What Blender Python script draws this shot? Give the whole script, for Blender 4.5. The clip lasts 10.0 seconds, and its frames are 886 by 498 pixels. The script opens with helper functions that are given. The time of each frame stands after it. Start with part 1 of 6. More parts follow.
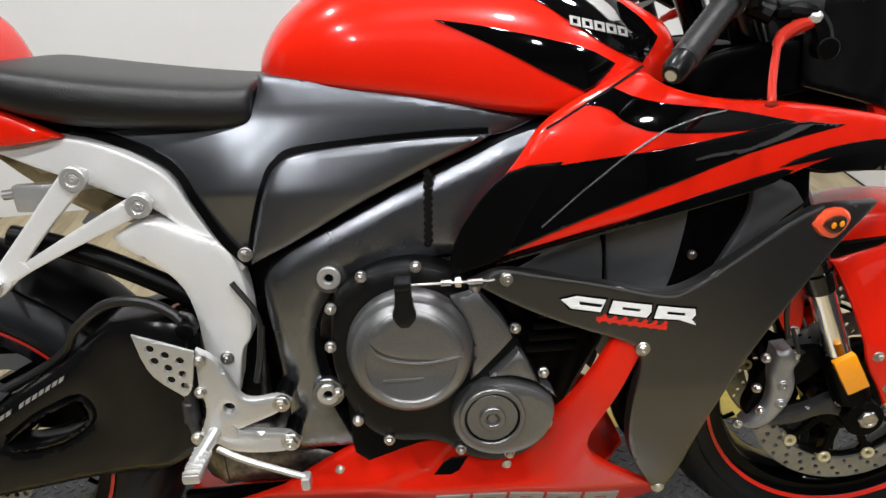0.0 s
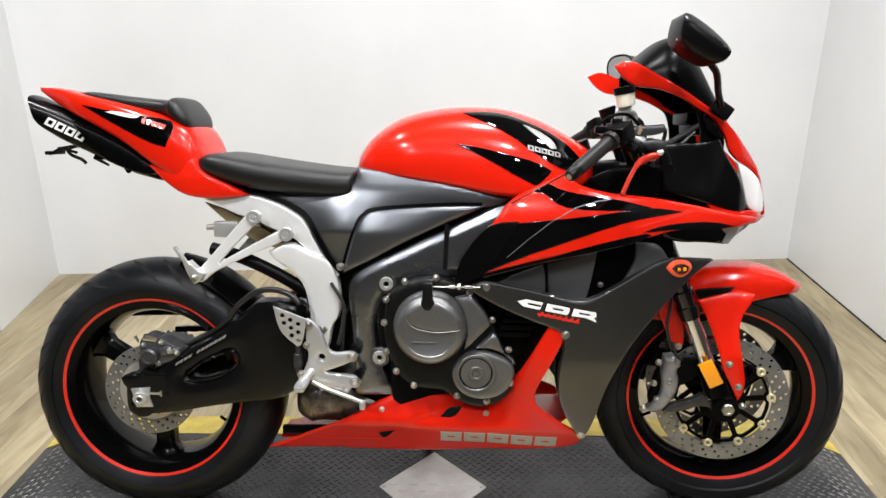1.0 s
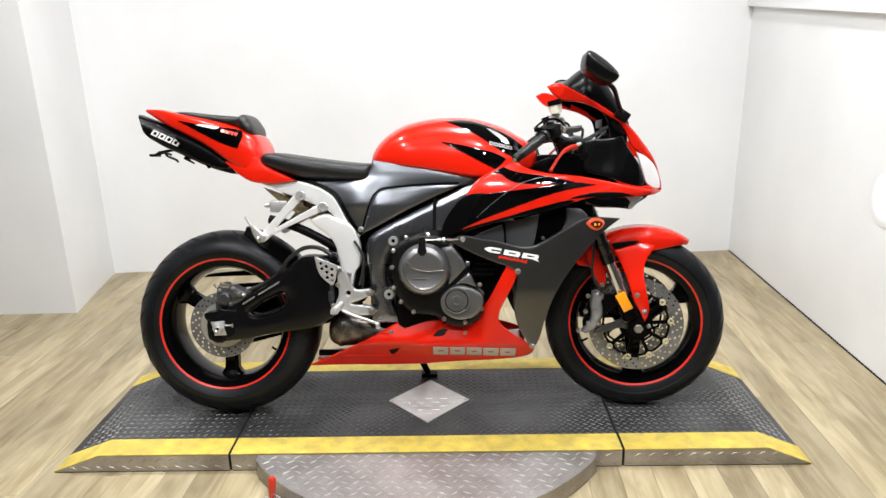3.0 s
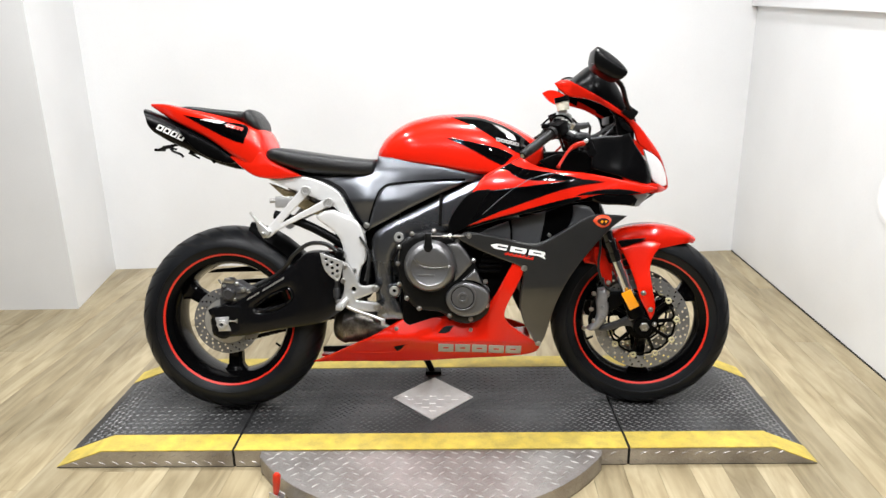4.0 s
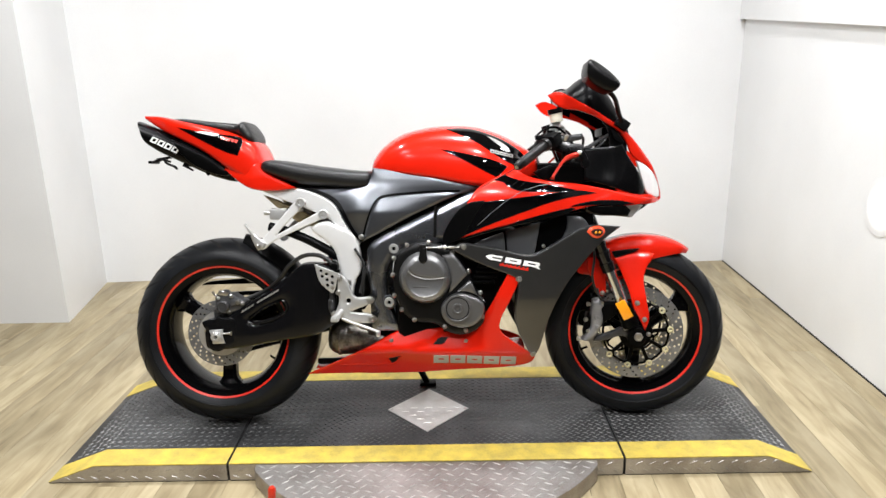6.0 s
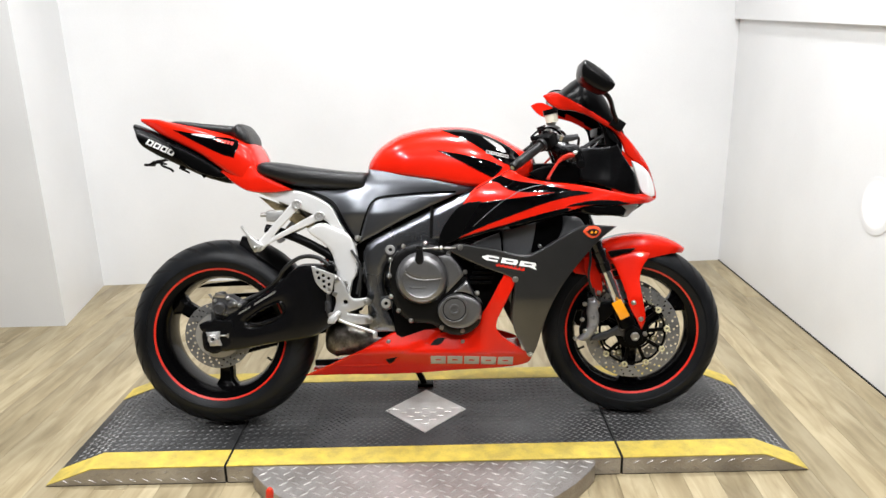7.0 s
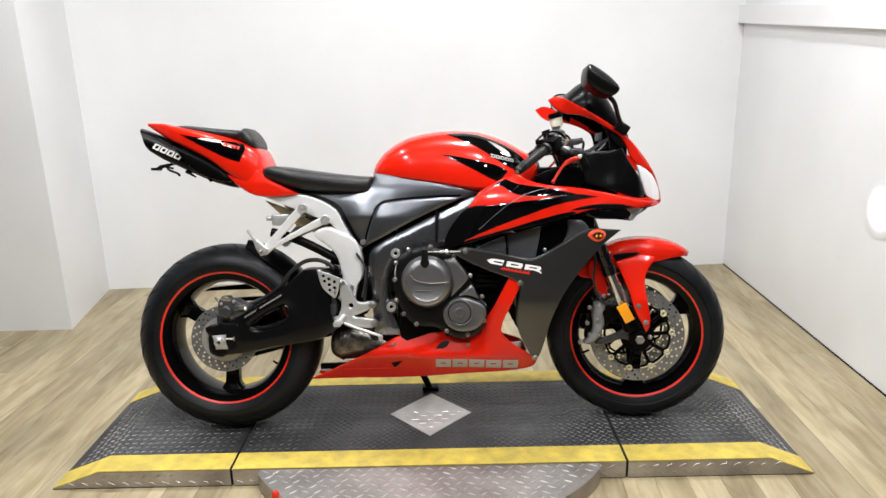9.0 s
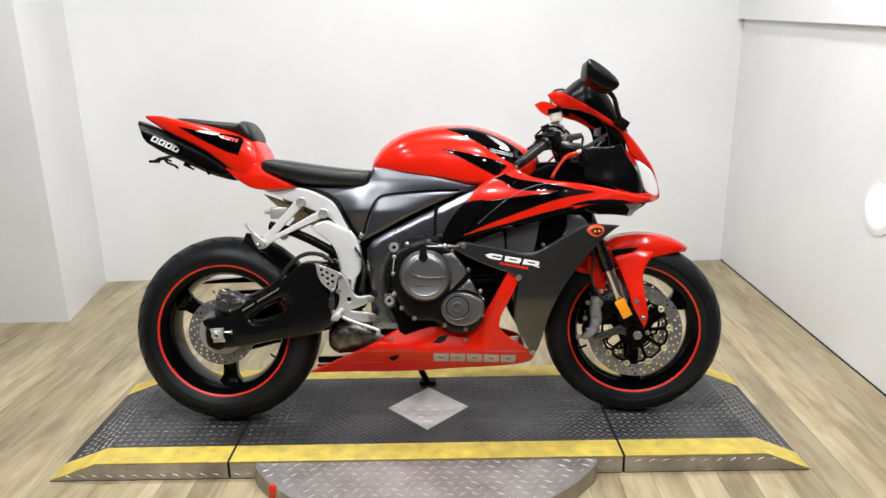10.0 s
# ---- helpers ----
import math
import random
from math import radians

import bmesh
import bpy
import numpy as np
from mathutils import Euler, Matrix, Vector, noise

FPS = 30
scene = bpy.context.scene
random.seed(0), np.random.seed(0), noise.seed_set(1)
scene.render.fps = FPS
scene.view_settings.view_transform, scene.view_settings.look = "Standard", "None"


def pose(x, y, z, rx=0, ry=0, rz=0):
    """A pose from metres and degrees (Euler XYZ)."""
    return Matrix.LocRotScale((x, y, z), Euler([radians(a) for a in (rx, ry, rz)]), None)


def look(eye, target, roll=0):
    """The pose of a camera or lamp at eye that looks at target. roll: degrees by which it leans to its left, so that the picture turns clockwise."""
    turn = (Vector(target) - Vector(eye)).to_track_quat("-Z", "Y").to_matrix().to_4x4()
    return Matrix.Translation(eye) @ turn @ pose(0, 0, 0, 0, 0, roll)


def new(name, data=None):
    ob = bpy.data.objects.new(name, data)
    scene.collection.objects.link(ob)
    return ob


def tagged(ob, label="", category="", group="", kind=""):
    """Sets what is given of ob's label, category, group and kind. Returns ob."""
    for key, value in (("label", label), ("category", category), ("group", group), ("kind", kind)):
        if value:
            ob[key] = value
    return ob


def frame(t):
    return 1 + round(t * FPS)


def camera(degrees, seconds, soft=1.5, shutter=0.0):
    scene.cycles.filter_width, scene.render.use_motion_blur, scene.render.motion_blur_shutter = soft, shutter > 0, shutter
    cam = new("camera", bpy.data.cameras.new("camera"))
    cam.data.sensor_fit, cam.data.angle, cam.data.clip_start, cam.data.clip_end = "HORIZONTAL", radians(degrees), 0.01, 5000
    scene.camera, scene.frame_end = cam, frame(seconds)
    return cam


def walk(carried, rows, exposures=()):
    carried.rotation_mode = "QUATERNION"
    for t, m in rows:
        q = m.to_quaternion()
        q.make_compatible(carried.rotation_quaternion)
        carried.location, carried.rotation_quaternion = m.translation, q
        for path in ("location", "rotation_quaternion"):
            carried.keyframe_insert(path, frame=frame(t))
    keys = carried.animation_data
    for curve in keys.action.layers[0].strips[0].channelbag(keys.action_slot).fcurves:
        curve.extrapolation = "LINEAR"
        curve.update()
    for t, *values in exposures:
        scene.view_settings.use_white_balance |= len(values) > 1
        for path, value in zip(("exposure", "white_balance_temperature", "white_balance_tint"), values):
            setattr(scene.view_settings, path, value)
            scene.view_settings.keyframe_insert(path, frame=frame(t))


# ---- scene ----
cam = camera(65.1, 10.0)
PATH = [
    (0, (0.707, -0.824, 1.137), (0.799, 0.923, 0.168), -2.5),
    (0.5, (0.689, -1.143, 1.219), (0.762, 0.695, 0.436), -2.5),
    (1, (0.758, -1.475, 1.267), (0.715, 0.408, 0.596), -0.4),
    (1.5, (0.744, -1.796, 1.293), (0.707, 0.119, 0.717), -3.6),
    (2, (0.761, -2.011, 1.291), (0.776, -0.094, 0.724), -2.5),
    (2.5, (0.838, -2.131, 1.275), (0.779, -0.23, 0.659), -1.3),
    (2.7, (0.824, -2.157, 1.293), (0.779, -0.245, 0.708), -1.5),
    (4, (0.778, -2.153, 1.277), (0.741, -0.24, 0.694), -1.0),
    (4.5, (0.77, -2.149, 1.277), (0.745, -0.233, 0.701), -0.4),
    (5, (0.768, -2.15, 1.275), (0.748, -0.231, 0.712), -1.0),
    (5.5, (0.764, -2.155, 1.278), (0.751, -0.234, 0.722), -0.9),
    (7, (0.768, -2.162, 1.277), (0.766, -0.238, 0.729), -1.3),
    (7.5, (0.767, -2.165, 1.272), (0.772, -0.245, 0.712), -1.1),
    (8, (0.762, -2.165, 1.274), (0.762, -0.244, 0.718), -1.1),
    (8.5, (0.762, -2.169, 1.279), (0.749, -0.245, 0.731), -1.4),
    (9, (0.763, -2.169, 1.277), (0.751, -0.242, 0.741), -1.4),
    (9.5, (0.766, -2.17, 1.275), (0.752, -0.245, 0.732), -1.0),
    (10, (0.76, -2.167, 1.277), (0.755, -0.245, 0.725), -1.0),
]
walk(cam, [(t, look(eye, target, roll)) for t, eye, target, roll in PATH],
     [(0.0, -0.42), (1.0, -0.18), (1.6, -0.12), (2.5, -0.06), (5.5, -0.02), (7.0, -0.06), (8.5, -0.16), (10.0, -0.26)])

# ---------------------------------------------------------------- world and light
world = bpy.data.worlds.new("world")
scene.world = world
world.use_nodes = True
world.node_tree.nodes["Background"].inputs["Color"].default_value = (0.75, 0.8, 0.9, 1)
world.node_tree.nodes["Background"].inputs["Strength"].default_value = 0.02

CEIL = 2.75
NEUTRAL = (0.985, 0.99, 1.0)
LAMPS = [(-0.45, 0.35), (0.7, 0.45), (1.75, 0.4), (-0.5, -0.95), (0.7, -0.85), (1.85, -0.95), (-0.5, -2.15), (0.7, -2.2), (1.85, -2.15)]
for px, py in LAMPS:
    data = bpy.data.lights.new("downlight", "AREA")
    data.shape, data.size, data.energy, data.color = "DISK", 0.16, 30, NEUTRAL
    new("downlight", data).matrix_world = look((px, py, CEIL - 0.03), (px, py, 0))

# ---------------------------------------------------------------- materials


def mat(name, colour, rough=0.5, metal=0.0, coat=0.0, vary=0.08, scale=6.0, bump=0.0, fine=220.0, spec=0.5, second=None,
        rough_vary=0.1, per_object=0.0, coat_rough=0.06):
    """A principled surface with large stains, fine grain and a little relief."""
    m = bpy.data.materials.new(name)
    m.use_nodes = True
    nt = m.node_tree
    b = nt.nodes["Principled BSDF"]
    tc = nt.nodes.new("ShaderNodeTexCoord")
    n1 = nt.nodes.new("ShaderNodeTexNoise")
    n1.inputs["Scale"].default_value, n1.inputs["Detail"].default_value = scale, 6
    n2 = nt.nodes.new("ShaderNodeTexNoise")
    n2.inputs["Scale"].default_value, n2.inputs["Detail"].default_value = fine, 3
    for n in (n1, n2):
        nt.links.new(tc.outputs["Object"], n.inputs["Vector"])
    add = nt.nodes.new("ShaderNodeMath")
    add.operation = "MULTIPLY_ADD"
    nt.links.new(n2.outputs["Fac"], add.inputs[0])
    add.inputs[1].default_value = 0.35
    nt.links.new(n1.outputs["Fac"], add.inputs[2])
    ramp = nt.nodes.new("ShaderNodeMapRange")
    ramp.inputs["From Min"].default_value, ramp.inputs["From Max"].default_value = 0.45, 0.95
    nt.links.new(add.outputs[0], ramp.inputs["Value"])
    mix = nt.nodes.new("ShaderNodeMix")
    mix.data_type = "RGBA"
    c2 = second or tuple(c * (1 - 2 * vary) for c in colour)
    c1 = tuple(min(1, c * (1 + vary)) for c in colour)
    mix.inputs["A"].default_value, mix.inputs["B"].default_value = (*c1, 1), (*c2, 1)
    nt.links.new(ramp.outputs[0], mix.inputs["Factor"])
    colour_out = mix.outputs["Result"]
    if per_object:
        info = nt.nodes.new("ShaderNodeObjectInfo")
        mr = nt.nodes.new("ShaderNodeMapRange")
        mr.inputs["To Min"].default_value, mr.inputs["To Max"].default_value = 1 - per_object, 1 + per_object
        nt.links.new(info.outputs["Random"], mr.inputs["Value"])
        hsv = nt.nodes.new("ShaderNodeHueSaturation")
        nt.links.new(mr.outputs[0], hsv.inputs["Value"])
        nt.links.new(colour_out, hsv.inputs["Color"])
        colour_out = hsv.outputs["Color"]
    nt.links.new(colour_out, b.inputs["Base Color"])
    rr = nt.nodes.new("ShaderNodeMapRange")
    rr.inputs["To Min"].default_value = max(0.02, rough - rough_vary * rough)
    rr.inputs["To Max"].default_value = min(1, rough + rough_vary * rough)
    nt.links.new(n1.outputs["Fac"], rr.inputs["Value"])
    nt.links.new(rr.outputs[0], b.inputs["Roughness"])
    b.inputs["Metallic"].default_value = metal
    b.inputs["Coat Weight"].default_value = coat
    b.inputs["Coat Roughness"].default_value = coat_rough
    b.inputs["Specular IOR Level"].default_value = spec
    if bump:
        bp = nt.nodes.new("ShaderNodeBump")
        bp.inputs["Strength"].default_value, bp.inputs["Distance"].default_value = bump, 0.002
        nt.links.new(n2.outputs["Fac"], bp.inputs["Height"])
        nt.links.new(bp.outputs["Normal"], b.inputs["Normal"])
    return m


RED = mat("red paint", (0.64, 0.013, 0.0035), 0.24, coat=0.45, vary=0.05, scale=3, coat_rough=0.03, spec=0.15)
BLACK_GLOSS = mat("black gloss paint", (0.0012, 0.0012, 0.0014), 0.04, coat=0.5, vary=0.2, scale=5, spec=0.3, coat_rough=0.02)
CHARCOAL = mat("charcoal metallic paint", (0.104, 0.103, 0.102), 0.3, metal=0.9, coat=0.08, vary=0.08, fine=900, coat_rough=0.2, spec=0.2)
COWL_BLACK = mat("satin black cowl plastic", (0.0022, 0.0022, 0.0025), 0.24, vary=0.2, bump=0.04, fine=400, spec=0.13)
SATIN = mat("satin grey plastic", (0.155, 0.162, 0.178), 0.33, metal=0.93, vary=0.1, bump=0.03, fine=700, spec=0.2)
FRAME_GREY = mat("grey cast aluminium paint", (0.215, 0.225, 0.247), 0.27, metal=0.95, vary=0.1, bump=0.08, fine=500, spec=0.2)
SILVER = mat("silver painted aluminium", (0.74, 0.74, 0.735), 0.33, metal=0.3, vary=0.05, bump=0.05, fine=500)
CALIPER = mat("grey anodised caliper", (0.3, 0.3, 0.308), 0.36, metal=0.55, vary=0.15, scale=30, bump=0.05, fine=300)
DARK_CAST = mat("dark cast metal", (0.06, 0.06, 0.062), 0.33, metal=0.5, vary=0.2, scale=30, bump=0.08, fine=300)
ALLOY = mat("brushed alloy", (0.62, 0.62, 0.61), 0.38, metal=0.75, vary=0.1, bump=0.05, fine=400)
STEEL = mat("steel bolt", (0.6, 0.59, 0.57), 0.3, metal=1.0, vary=0.15)
CHROME = mat("chromed tube", (0.84, 0.85, 0.86), 0.16, metal=1.0, vary=0.03)
DISC_STEEL = mat("brake disc steel", (0.265, 0.268, 0.276), 0.3, metal=0.7, vary=0.15, scale=20)
GOLD = mat("pale gold anodised", (0.72, 0.66, 0.42), 0.35, metal=0.35, vary=0.1)
ENGINE = mat("engine case magnesium paint", (0.2, 0.2, 0.202), 0.36, metal=0.8, vary=0.16, bump=0.12, fine=350, spec=0.3)
VANE = mat("grey duct plastic", (0.16, 0.165, 0.172), 0.33, metal=0.65, vary=0.08, bump=0.03, fine=500, spec=0.25)
ENGINE_DARK = mat("dark engine case paint", (0.022, 0.022, 0.022), 0.33, metal=0.8, vary=0.18, bump=0.12, fine=300, spec=0.3)
DARK = mat("black painted metal", (0.002, 0.002, 0.0022), 0.33, vary=0.25, bump=0.08, fine=300, spec=0.07)
RUBBER = mat("tyre rubber", (0.0088, 0.0096, 0.0112), 0.38, vary=0.3, scale=9, bump=0.06, fine=260, spec=0.2)
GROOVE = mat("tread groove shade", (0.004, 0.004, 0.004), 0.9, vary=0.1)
VINYL = mat("black seat vinyl", (0.006, 0.006, 0.0064), 0.36, vary=0.15, bump=0.3, fine=700, spec=0.42)
GRIP = mat("grip rubber", (0.005, 0.005, 0.005), 0.34, vary=0.2, bump=0.3, fine=600, spec=0.35)
LEVER_RED = mat("red anodised lever", (0.6, 0.03, 0.015), 0.3, metal=0.5, vary=0.08)
WHITE_MARK = mat("white lettering vinyl", (0.8, 0.8, 0.79), 0.45, vary=0.04)
SILVER_MARK = mat("silver lettering vinyl", (0.42, 0.4, 0.375), 0.4, metal=0.3, vary=0.05)
GREY_MARK = mat("grey emblem vinyl", (0.3, 0.29, 0.28), 0.4, metal=0.3, vary=0.08)
RED_MARK = mat("red lettering vinyl", (0.55, 0.02, 0.01), 0.4, vary=0.08)
AMBER = mat("amber reflector", (0.9, 0.33, 0.01), 0.2, coat=0.6, vary=0.08)
ORANGE_LENS = mat("orange signal ring", (0.85, 0.09, 0.03), 0.25, coat=0.6, vary=0.1)
SMOKE_LENS = mat("smoked signal lens", (0.05, 0.018, 0.01), 0.22, coat=0.5, vary=0.2)
SMOKED = mat("smoked screen", (0.0012, 0.0012, 0.0014), 0.3, vary=0.1, spec=0.06)
LAMP_GLASS = mat("clear headlight lens", (0.9, 0.9, 0.91), 0.16, coat=1.0, vary=0.05, metal=0.0)
RESERVOIR = mat("milky reservoir plastic", (0.72, 0.68, 0.56), 0.4, vary=0.1)
CABLE = mat("black hose", (0.01, 0.01, 0.01), 0.45, vary=0.2)
EXHAUST = mat("heat-stained steel", (0.24, 0.22, 0.2), 0.4, metal=0.9, vary=0.25, scale=30, bump=0.25, fine=120, second=(0.07, 0.062, 0.055))
BRASS = mat("tan inner metal", (0.34, 0.27, 0.15), 0.5, metal=0.5, vary=0.2)
MIRROR_BLACK = mat("mirror housing plastic", (0.002, 0.002, 0.0022), 0.3, vary=0.2, spec=0.22)

WALL = mat("white wall paint", (0.73, 0.735, 0.74), 0.34, vary=0.025, scale=2.5, bump=0.06, fine=120, spec=0.4)
# the ceiling is out of view; its near-black colour keeps bounced light low
CEILING = mat("darkened unseen ceiling", (0.05, 0.05, 0.05), 0.8, vary=0.05, bump=0.2, fine=90)
YELLOW = mat("yellow safety paint", (0.60, 0.45, 0.07), 0.5, vary=0.12, scale=22, bump=0.2, fine=160, second=(0.36, 0.28, 0.07))
DECK = mat("dark painted tread plate", (0.085, 0.085, 0.087), 0.40, metal=0.6, vary=0.4, scale=5, bump=0.1, fine=200, spec=0.14, second=(0.036, 0.036, 0.037))
DECK_WORN = mat("worn tread plate tops", (0.2, 0.2, 0.197), 0.46, metal=0.75, vary=0.35, scale=4, bump=0.1, fine=200, spec=0.15, second=(0.035, 0.035, 0.036))
PLATE = mat("bare aluminium tread plate", (0.47, 0.455, 0.44), 0.44, metal=0.85, vary=0.16, scale=7, bump=0.1, fine=220, second=(0.25, 0.22, 0.20))
PLATE_PALE = mat("pale worn aluminium plate", (0.68, 0.675, 0.665), 0.5, metal=0.7, vary=0.12, scale=9, bump=0.08, fine=220, second=(0.45, 0.43, 0.39))
PLATE_TOP = mat("polished tread tops", (0.74, 0.725, 0.70), 0.4, metal=0.8, vary=0.08, scale=14)
GAP = mat("black rubber joint", (0.006, 0.006, 0.006), 0.8, vary=0.1)
RED_PLASTIC = mat("red dipped handle", (0.6, 0.03, 0.01), 0.35, vary=0.1)
# near-black colour for walls out of view, to hold down bounce and reflections
UNSEEN_WALL = mat("darkened unseen wall", (0.02, 0.02, 0.021), 0.7, vary=0.08, scale=2)
LIGHT_FRAME = mat("lamp frame white", (0.8, 0.8, 0.8), 0.4, vary=0.02)
SUBFLOOR = mat("floor joint", (0.2, 0.16, 0.1), 0.8, vary=0.1)


def plank_material():
    m = mat("oak vinyl plank", (0.40, 0.315, 0.20), 0.42, vary=0.05, rough_vary=0.15, spec=0.4)
    nt = m.node_tree
    b = nt.nodes["Principled BSDF"]
    tc = nt.nodes.new("ShaderNodeTexCoord")
    info = nt.nodes.new("ShaderNodeObjectInfo")
    comb = nt.nodes.new("ShaderNodeVectorMath")
    comb.operation = "MULTIPLY_ADD"
    comb.inputs[1].default_value = (11, 1.5, 5)
    sh = nt.nodes.new("ShaderNodeVectorMath")
    sh.operation = "SCALE"
    sh.inputs["Scale"].default_value = 40
    nt.links.new(info.outputs["Random"], sh.inputs[0])
    nt.links.new(tc.outputs["Object"], comb.inputs[0])
    nt.links.new(sh.outputs[0], comb.inputs[2])
    grain = nt.nodes.new("ShaderNodeTexNoise")
    grain.inputs["Scale"].default_value, grain.inputs["Detail"].default_value, grain.inputs["Distortion"].default_value = 1.9, 10, 1.6
    nt.links.new(comb.outputs[0], grain.inputs["Vector"])
    ramp = nt.nodes.new("ShaderNodeValToRGB")
    e = ramp.color_ramp.elements
    e[0].position, e[0].color = 0.36, (0.235, 0.185, 0.105, 1)
    e[1].position, e[1].color = 0.64, (0.43, 0.362, 0.232, 1)
    mid = ramp.color_ramp.elements.new(0.5)
    mid.color = (0.34, 0.278, 0.168, 1)
    blotch = nt.nodes.new("ShaderNodeTexNoise")
    blotch.inputs["Scale"].default_value, blotch.inputs["Detail"].default_value = 2.2, 5
    patch = nt.nodes.new("ShaderNodeVectorMath")
    patch.operation = "MULTIPLY_ADD"
    patch.inputs[1].default_value = (3.2, 1.2, 1)
    nt.links.new(tc.outputs["Object"], patch.inputs[0])
    nt.links.new(sh.outputs[0], patch.inputs[2])
    nt.links.new(patch.outputs[0], blotch.inputs["Vector"])
    blend = nt.nodes.new("ShaderNodeMix")
    blend.inputs["Factor"].default_value = 0.45
    nt.links.new(grain.outputs["Fac"], blend.inputs["A"])
    nt.links.new(blotch.outputs["Fac"], blend.inputs["B"])
    nt.links.new(blend.outputs["Result"], ramp.inputs["Fac"])
    mr = nt.nodes.new("ShaderNodeMapRange")
    mr.inputs["To Min"].default_value, mr.inputs["To Max"].default_value = 0.82, 1.12
    nt.links.new(info.outputs["Random"], mr.inputs["Value"])
    hsv = nt.nodes.new("ShaderNodeHueSaturation")
    nt.links.new(mr.outputs[0], hsv.inputs["Value"])
    nt.links.new(ramp.outputs["Color"], hsv.inputs["Color"])
    nt.links.new(hsv.outputs["Color"], b.inputs["Base Color"])
    bump = nt.nodes.new("ShaderNodeBump")
    bump.inputs["Strength"].default_value, bump.inputs["Distance"].default_value = 0.15, 0.001
    nt.links.new(grain.outputs["Fac"], bump.inputs["Height"])
    nt.links.new(bump.outputs["Normal"], b.inputs["Normal"])
    return m


PLANK = plank_material()

GLOW = bpy.data.materials.new("lamp diffuser")
GLOW.use_nodes = True
GLOW.node_tree.nodes["Principled BSDF"].inputs["Base Color"].default_value = (0.9, 0.9, 0.9, 1)
GLOW.node_tree.nodes["Principled BSDF"].inputs["Emission Color"].default_value = (1.0, 0.965, 0.92, 1)
GLOW.node_tree.nodes["Principled BSDF"].inputs["Emission Strength"].default_value = 6.0

# emission fades to the wall's own colour: a soft light patch, no fitting
GLOW_SOFT = GLOW.copy()
GLOW_SOFT.name = "wall glow patch"
GLOW_SOFT.node_tree.nodes["Principled BSDF"].inputs["Base Color"].default_value = (0.73, 0.735, 0.74, 1)
glow_nodes, glow_links = GLOW_SOFT.node_tree.nodes, GLOW_SOFT.node_tree.links
where, reach, fade = glow_nodes.new("ShaderNodeNewGeometry"), glow_nodes.new("ShaderNodeVectorMath"), glow_nodes.new("ShaderNodeMapRange")
reach.operation = "DISTANCE"
reach.inputs[1].default_value = (2.393, 0.409, 0.675)
fade.interpolation_type = "SMOOTHSTEP"
fade.inputs["From Min"].default_value, fade.inputs["From Max"].default_value = 0.0, 0.104
fade.inputs["To Min"].default_value, fade.inputs["To Max"].default_value = 2.2, 0.0
glow_links.new(where.outputs["Position"], reach.inputs[0])
glow_links.new(reach.outputs["Value"], fade.inputs["Value"])
glow_links.new(fade.outputs[0], glow_nodes["Principled BSDF"].inputs["Emission Strength"])

# ---------------------------------------------------------------- mesh helpers


def mesh_of(name, verts, faces, material, smooth=True, angle=35):
    me = bpy.data.meshes.new(name)
    me.from_pydata([tuple(v) for v in verts], [], faces)
    me.materials.append(material)
    finish(me, smooth, angle)
    return me


def finish(me, smooth=True, angle=35):
    bm = bmesh.new()
    bm.from_mesh(me)
    bmesh.ops.remove_doubles(bm, verts=bm.verts, dist=1e-5)
    bmesh.ops.recalc_face_normals(bm, faces=bm.faces)
    lim = radians(angle)
    for f in bm.faces:
        f.smooth = smooth
    for ed in bm.edges:
        ed.smooth = len(ed.link_faces) != 2 or ed.calc_face_angle(0) < lim
    bm.to_mesh(me)
    bm.free()


def part(name, geo, material, parent, label=""):
    """Links one mesh (verts, faces) under a thing or a part."""
    ob = new(name, mesh_of(name, geo[0], geo[1], material))
    ob.parent = parent
    if label:
        ob["label"] = label
    return ob


def thing(name, label, category, m=None, group=""):
    ob = new(name)
    ob.empty_display_size = 0.1
    if m is not None:
        ob.matrix_world = m
    return tagged(ob, label, category, group)


def solo(name, geo, material, label, category, group="", kind="", angle=35):
    ob = new(name, mesh_of(name, geo[0], geo[1], material, angle=angle))
    return tagged(ob, label, category, group, kind)


def join(*geos):
    vs, fs = [], []
    for v, f in geos:
        k = len(vs)
        vs += [tuple(p) for p in v]
        fs += [tuple(i + k for i in q) for q in f]
    return vs, fs


def moved(geo, m):
    return [m @ Vector(v) for v in geo[0]], geo[1]


def flip_side(geo):
    """The same on the other side of the machine."""
    return [(v[0], -v[1], v[2]) for v in geo[0]], [tuple(reversed(f)) for f in geo[1]]


def block(x0, x1, y0, y1, z0, z1, r=0.0):
    """A box with chamfered edges."""
    bm = bmesh.new()
    bmesh.ops.create_cube(bm, size=1)
    for v in bm.verts:
        v.co = Vector(((x0 + x1) / 2 + v.co.x * (x1 - x0), (y0 + y1) / 2 + v.co.y * (y1 - y0), (z0 + z1) / 2 + v.co.z * (z1 - z0)))
    if r:
        bmesh.ops.bevel(bm, geom=list(bm.edges), offset=r, segments=2, affect="EDGES", profile=0.6)
    bm.verts.index_update()
    geo = [tuple(v.co) for v in bm.verts], [tuple(v.index for v in f.verts) for f in bm.faces]
    bm.free()
    return geo


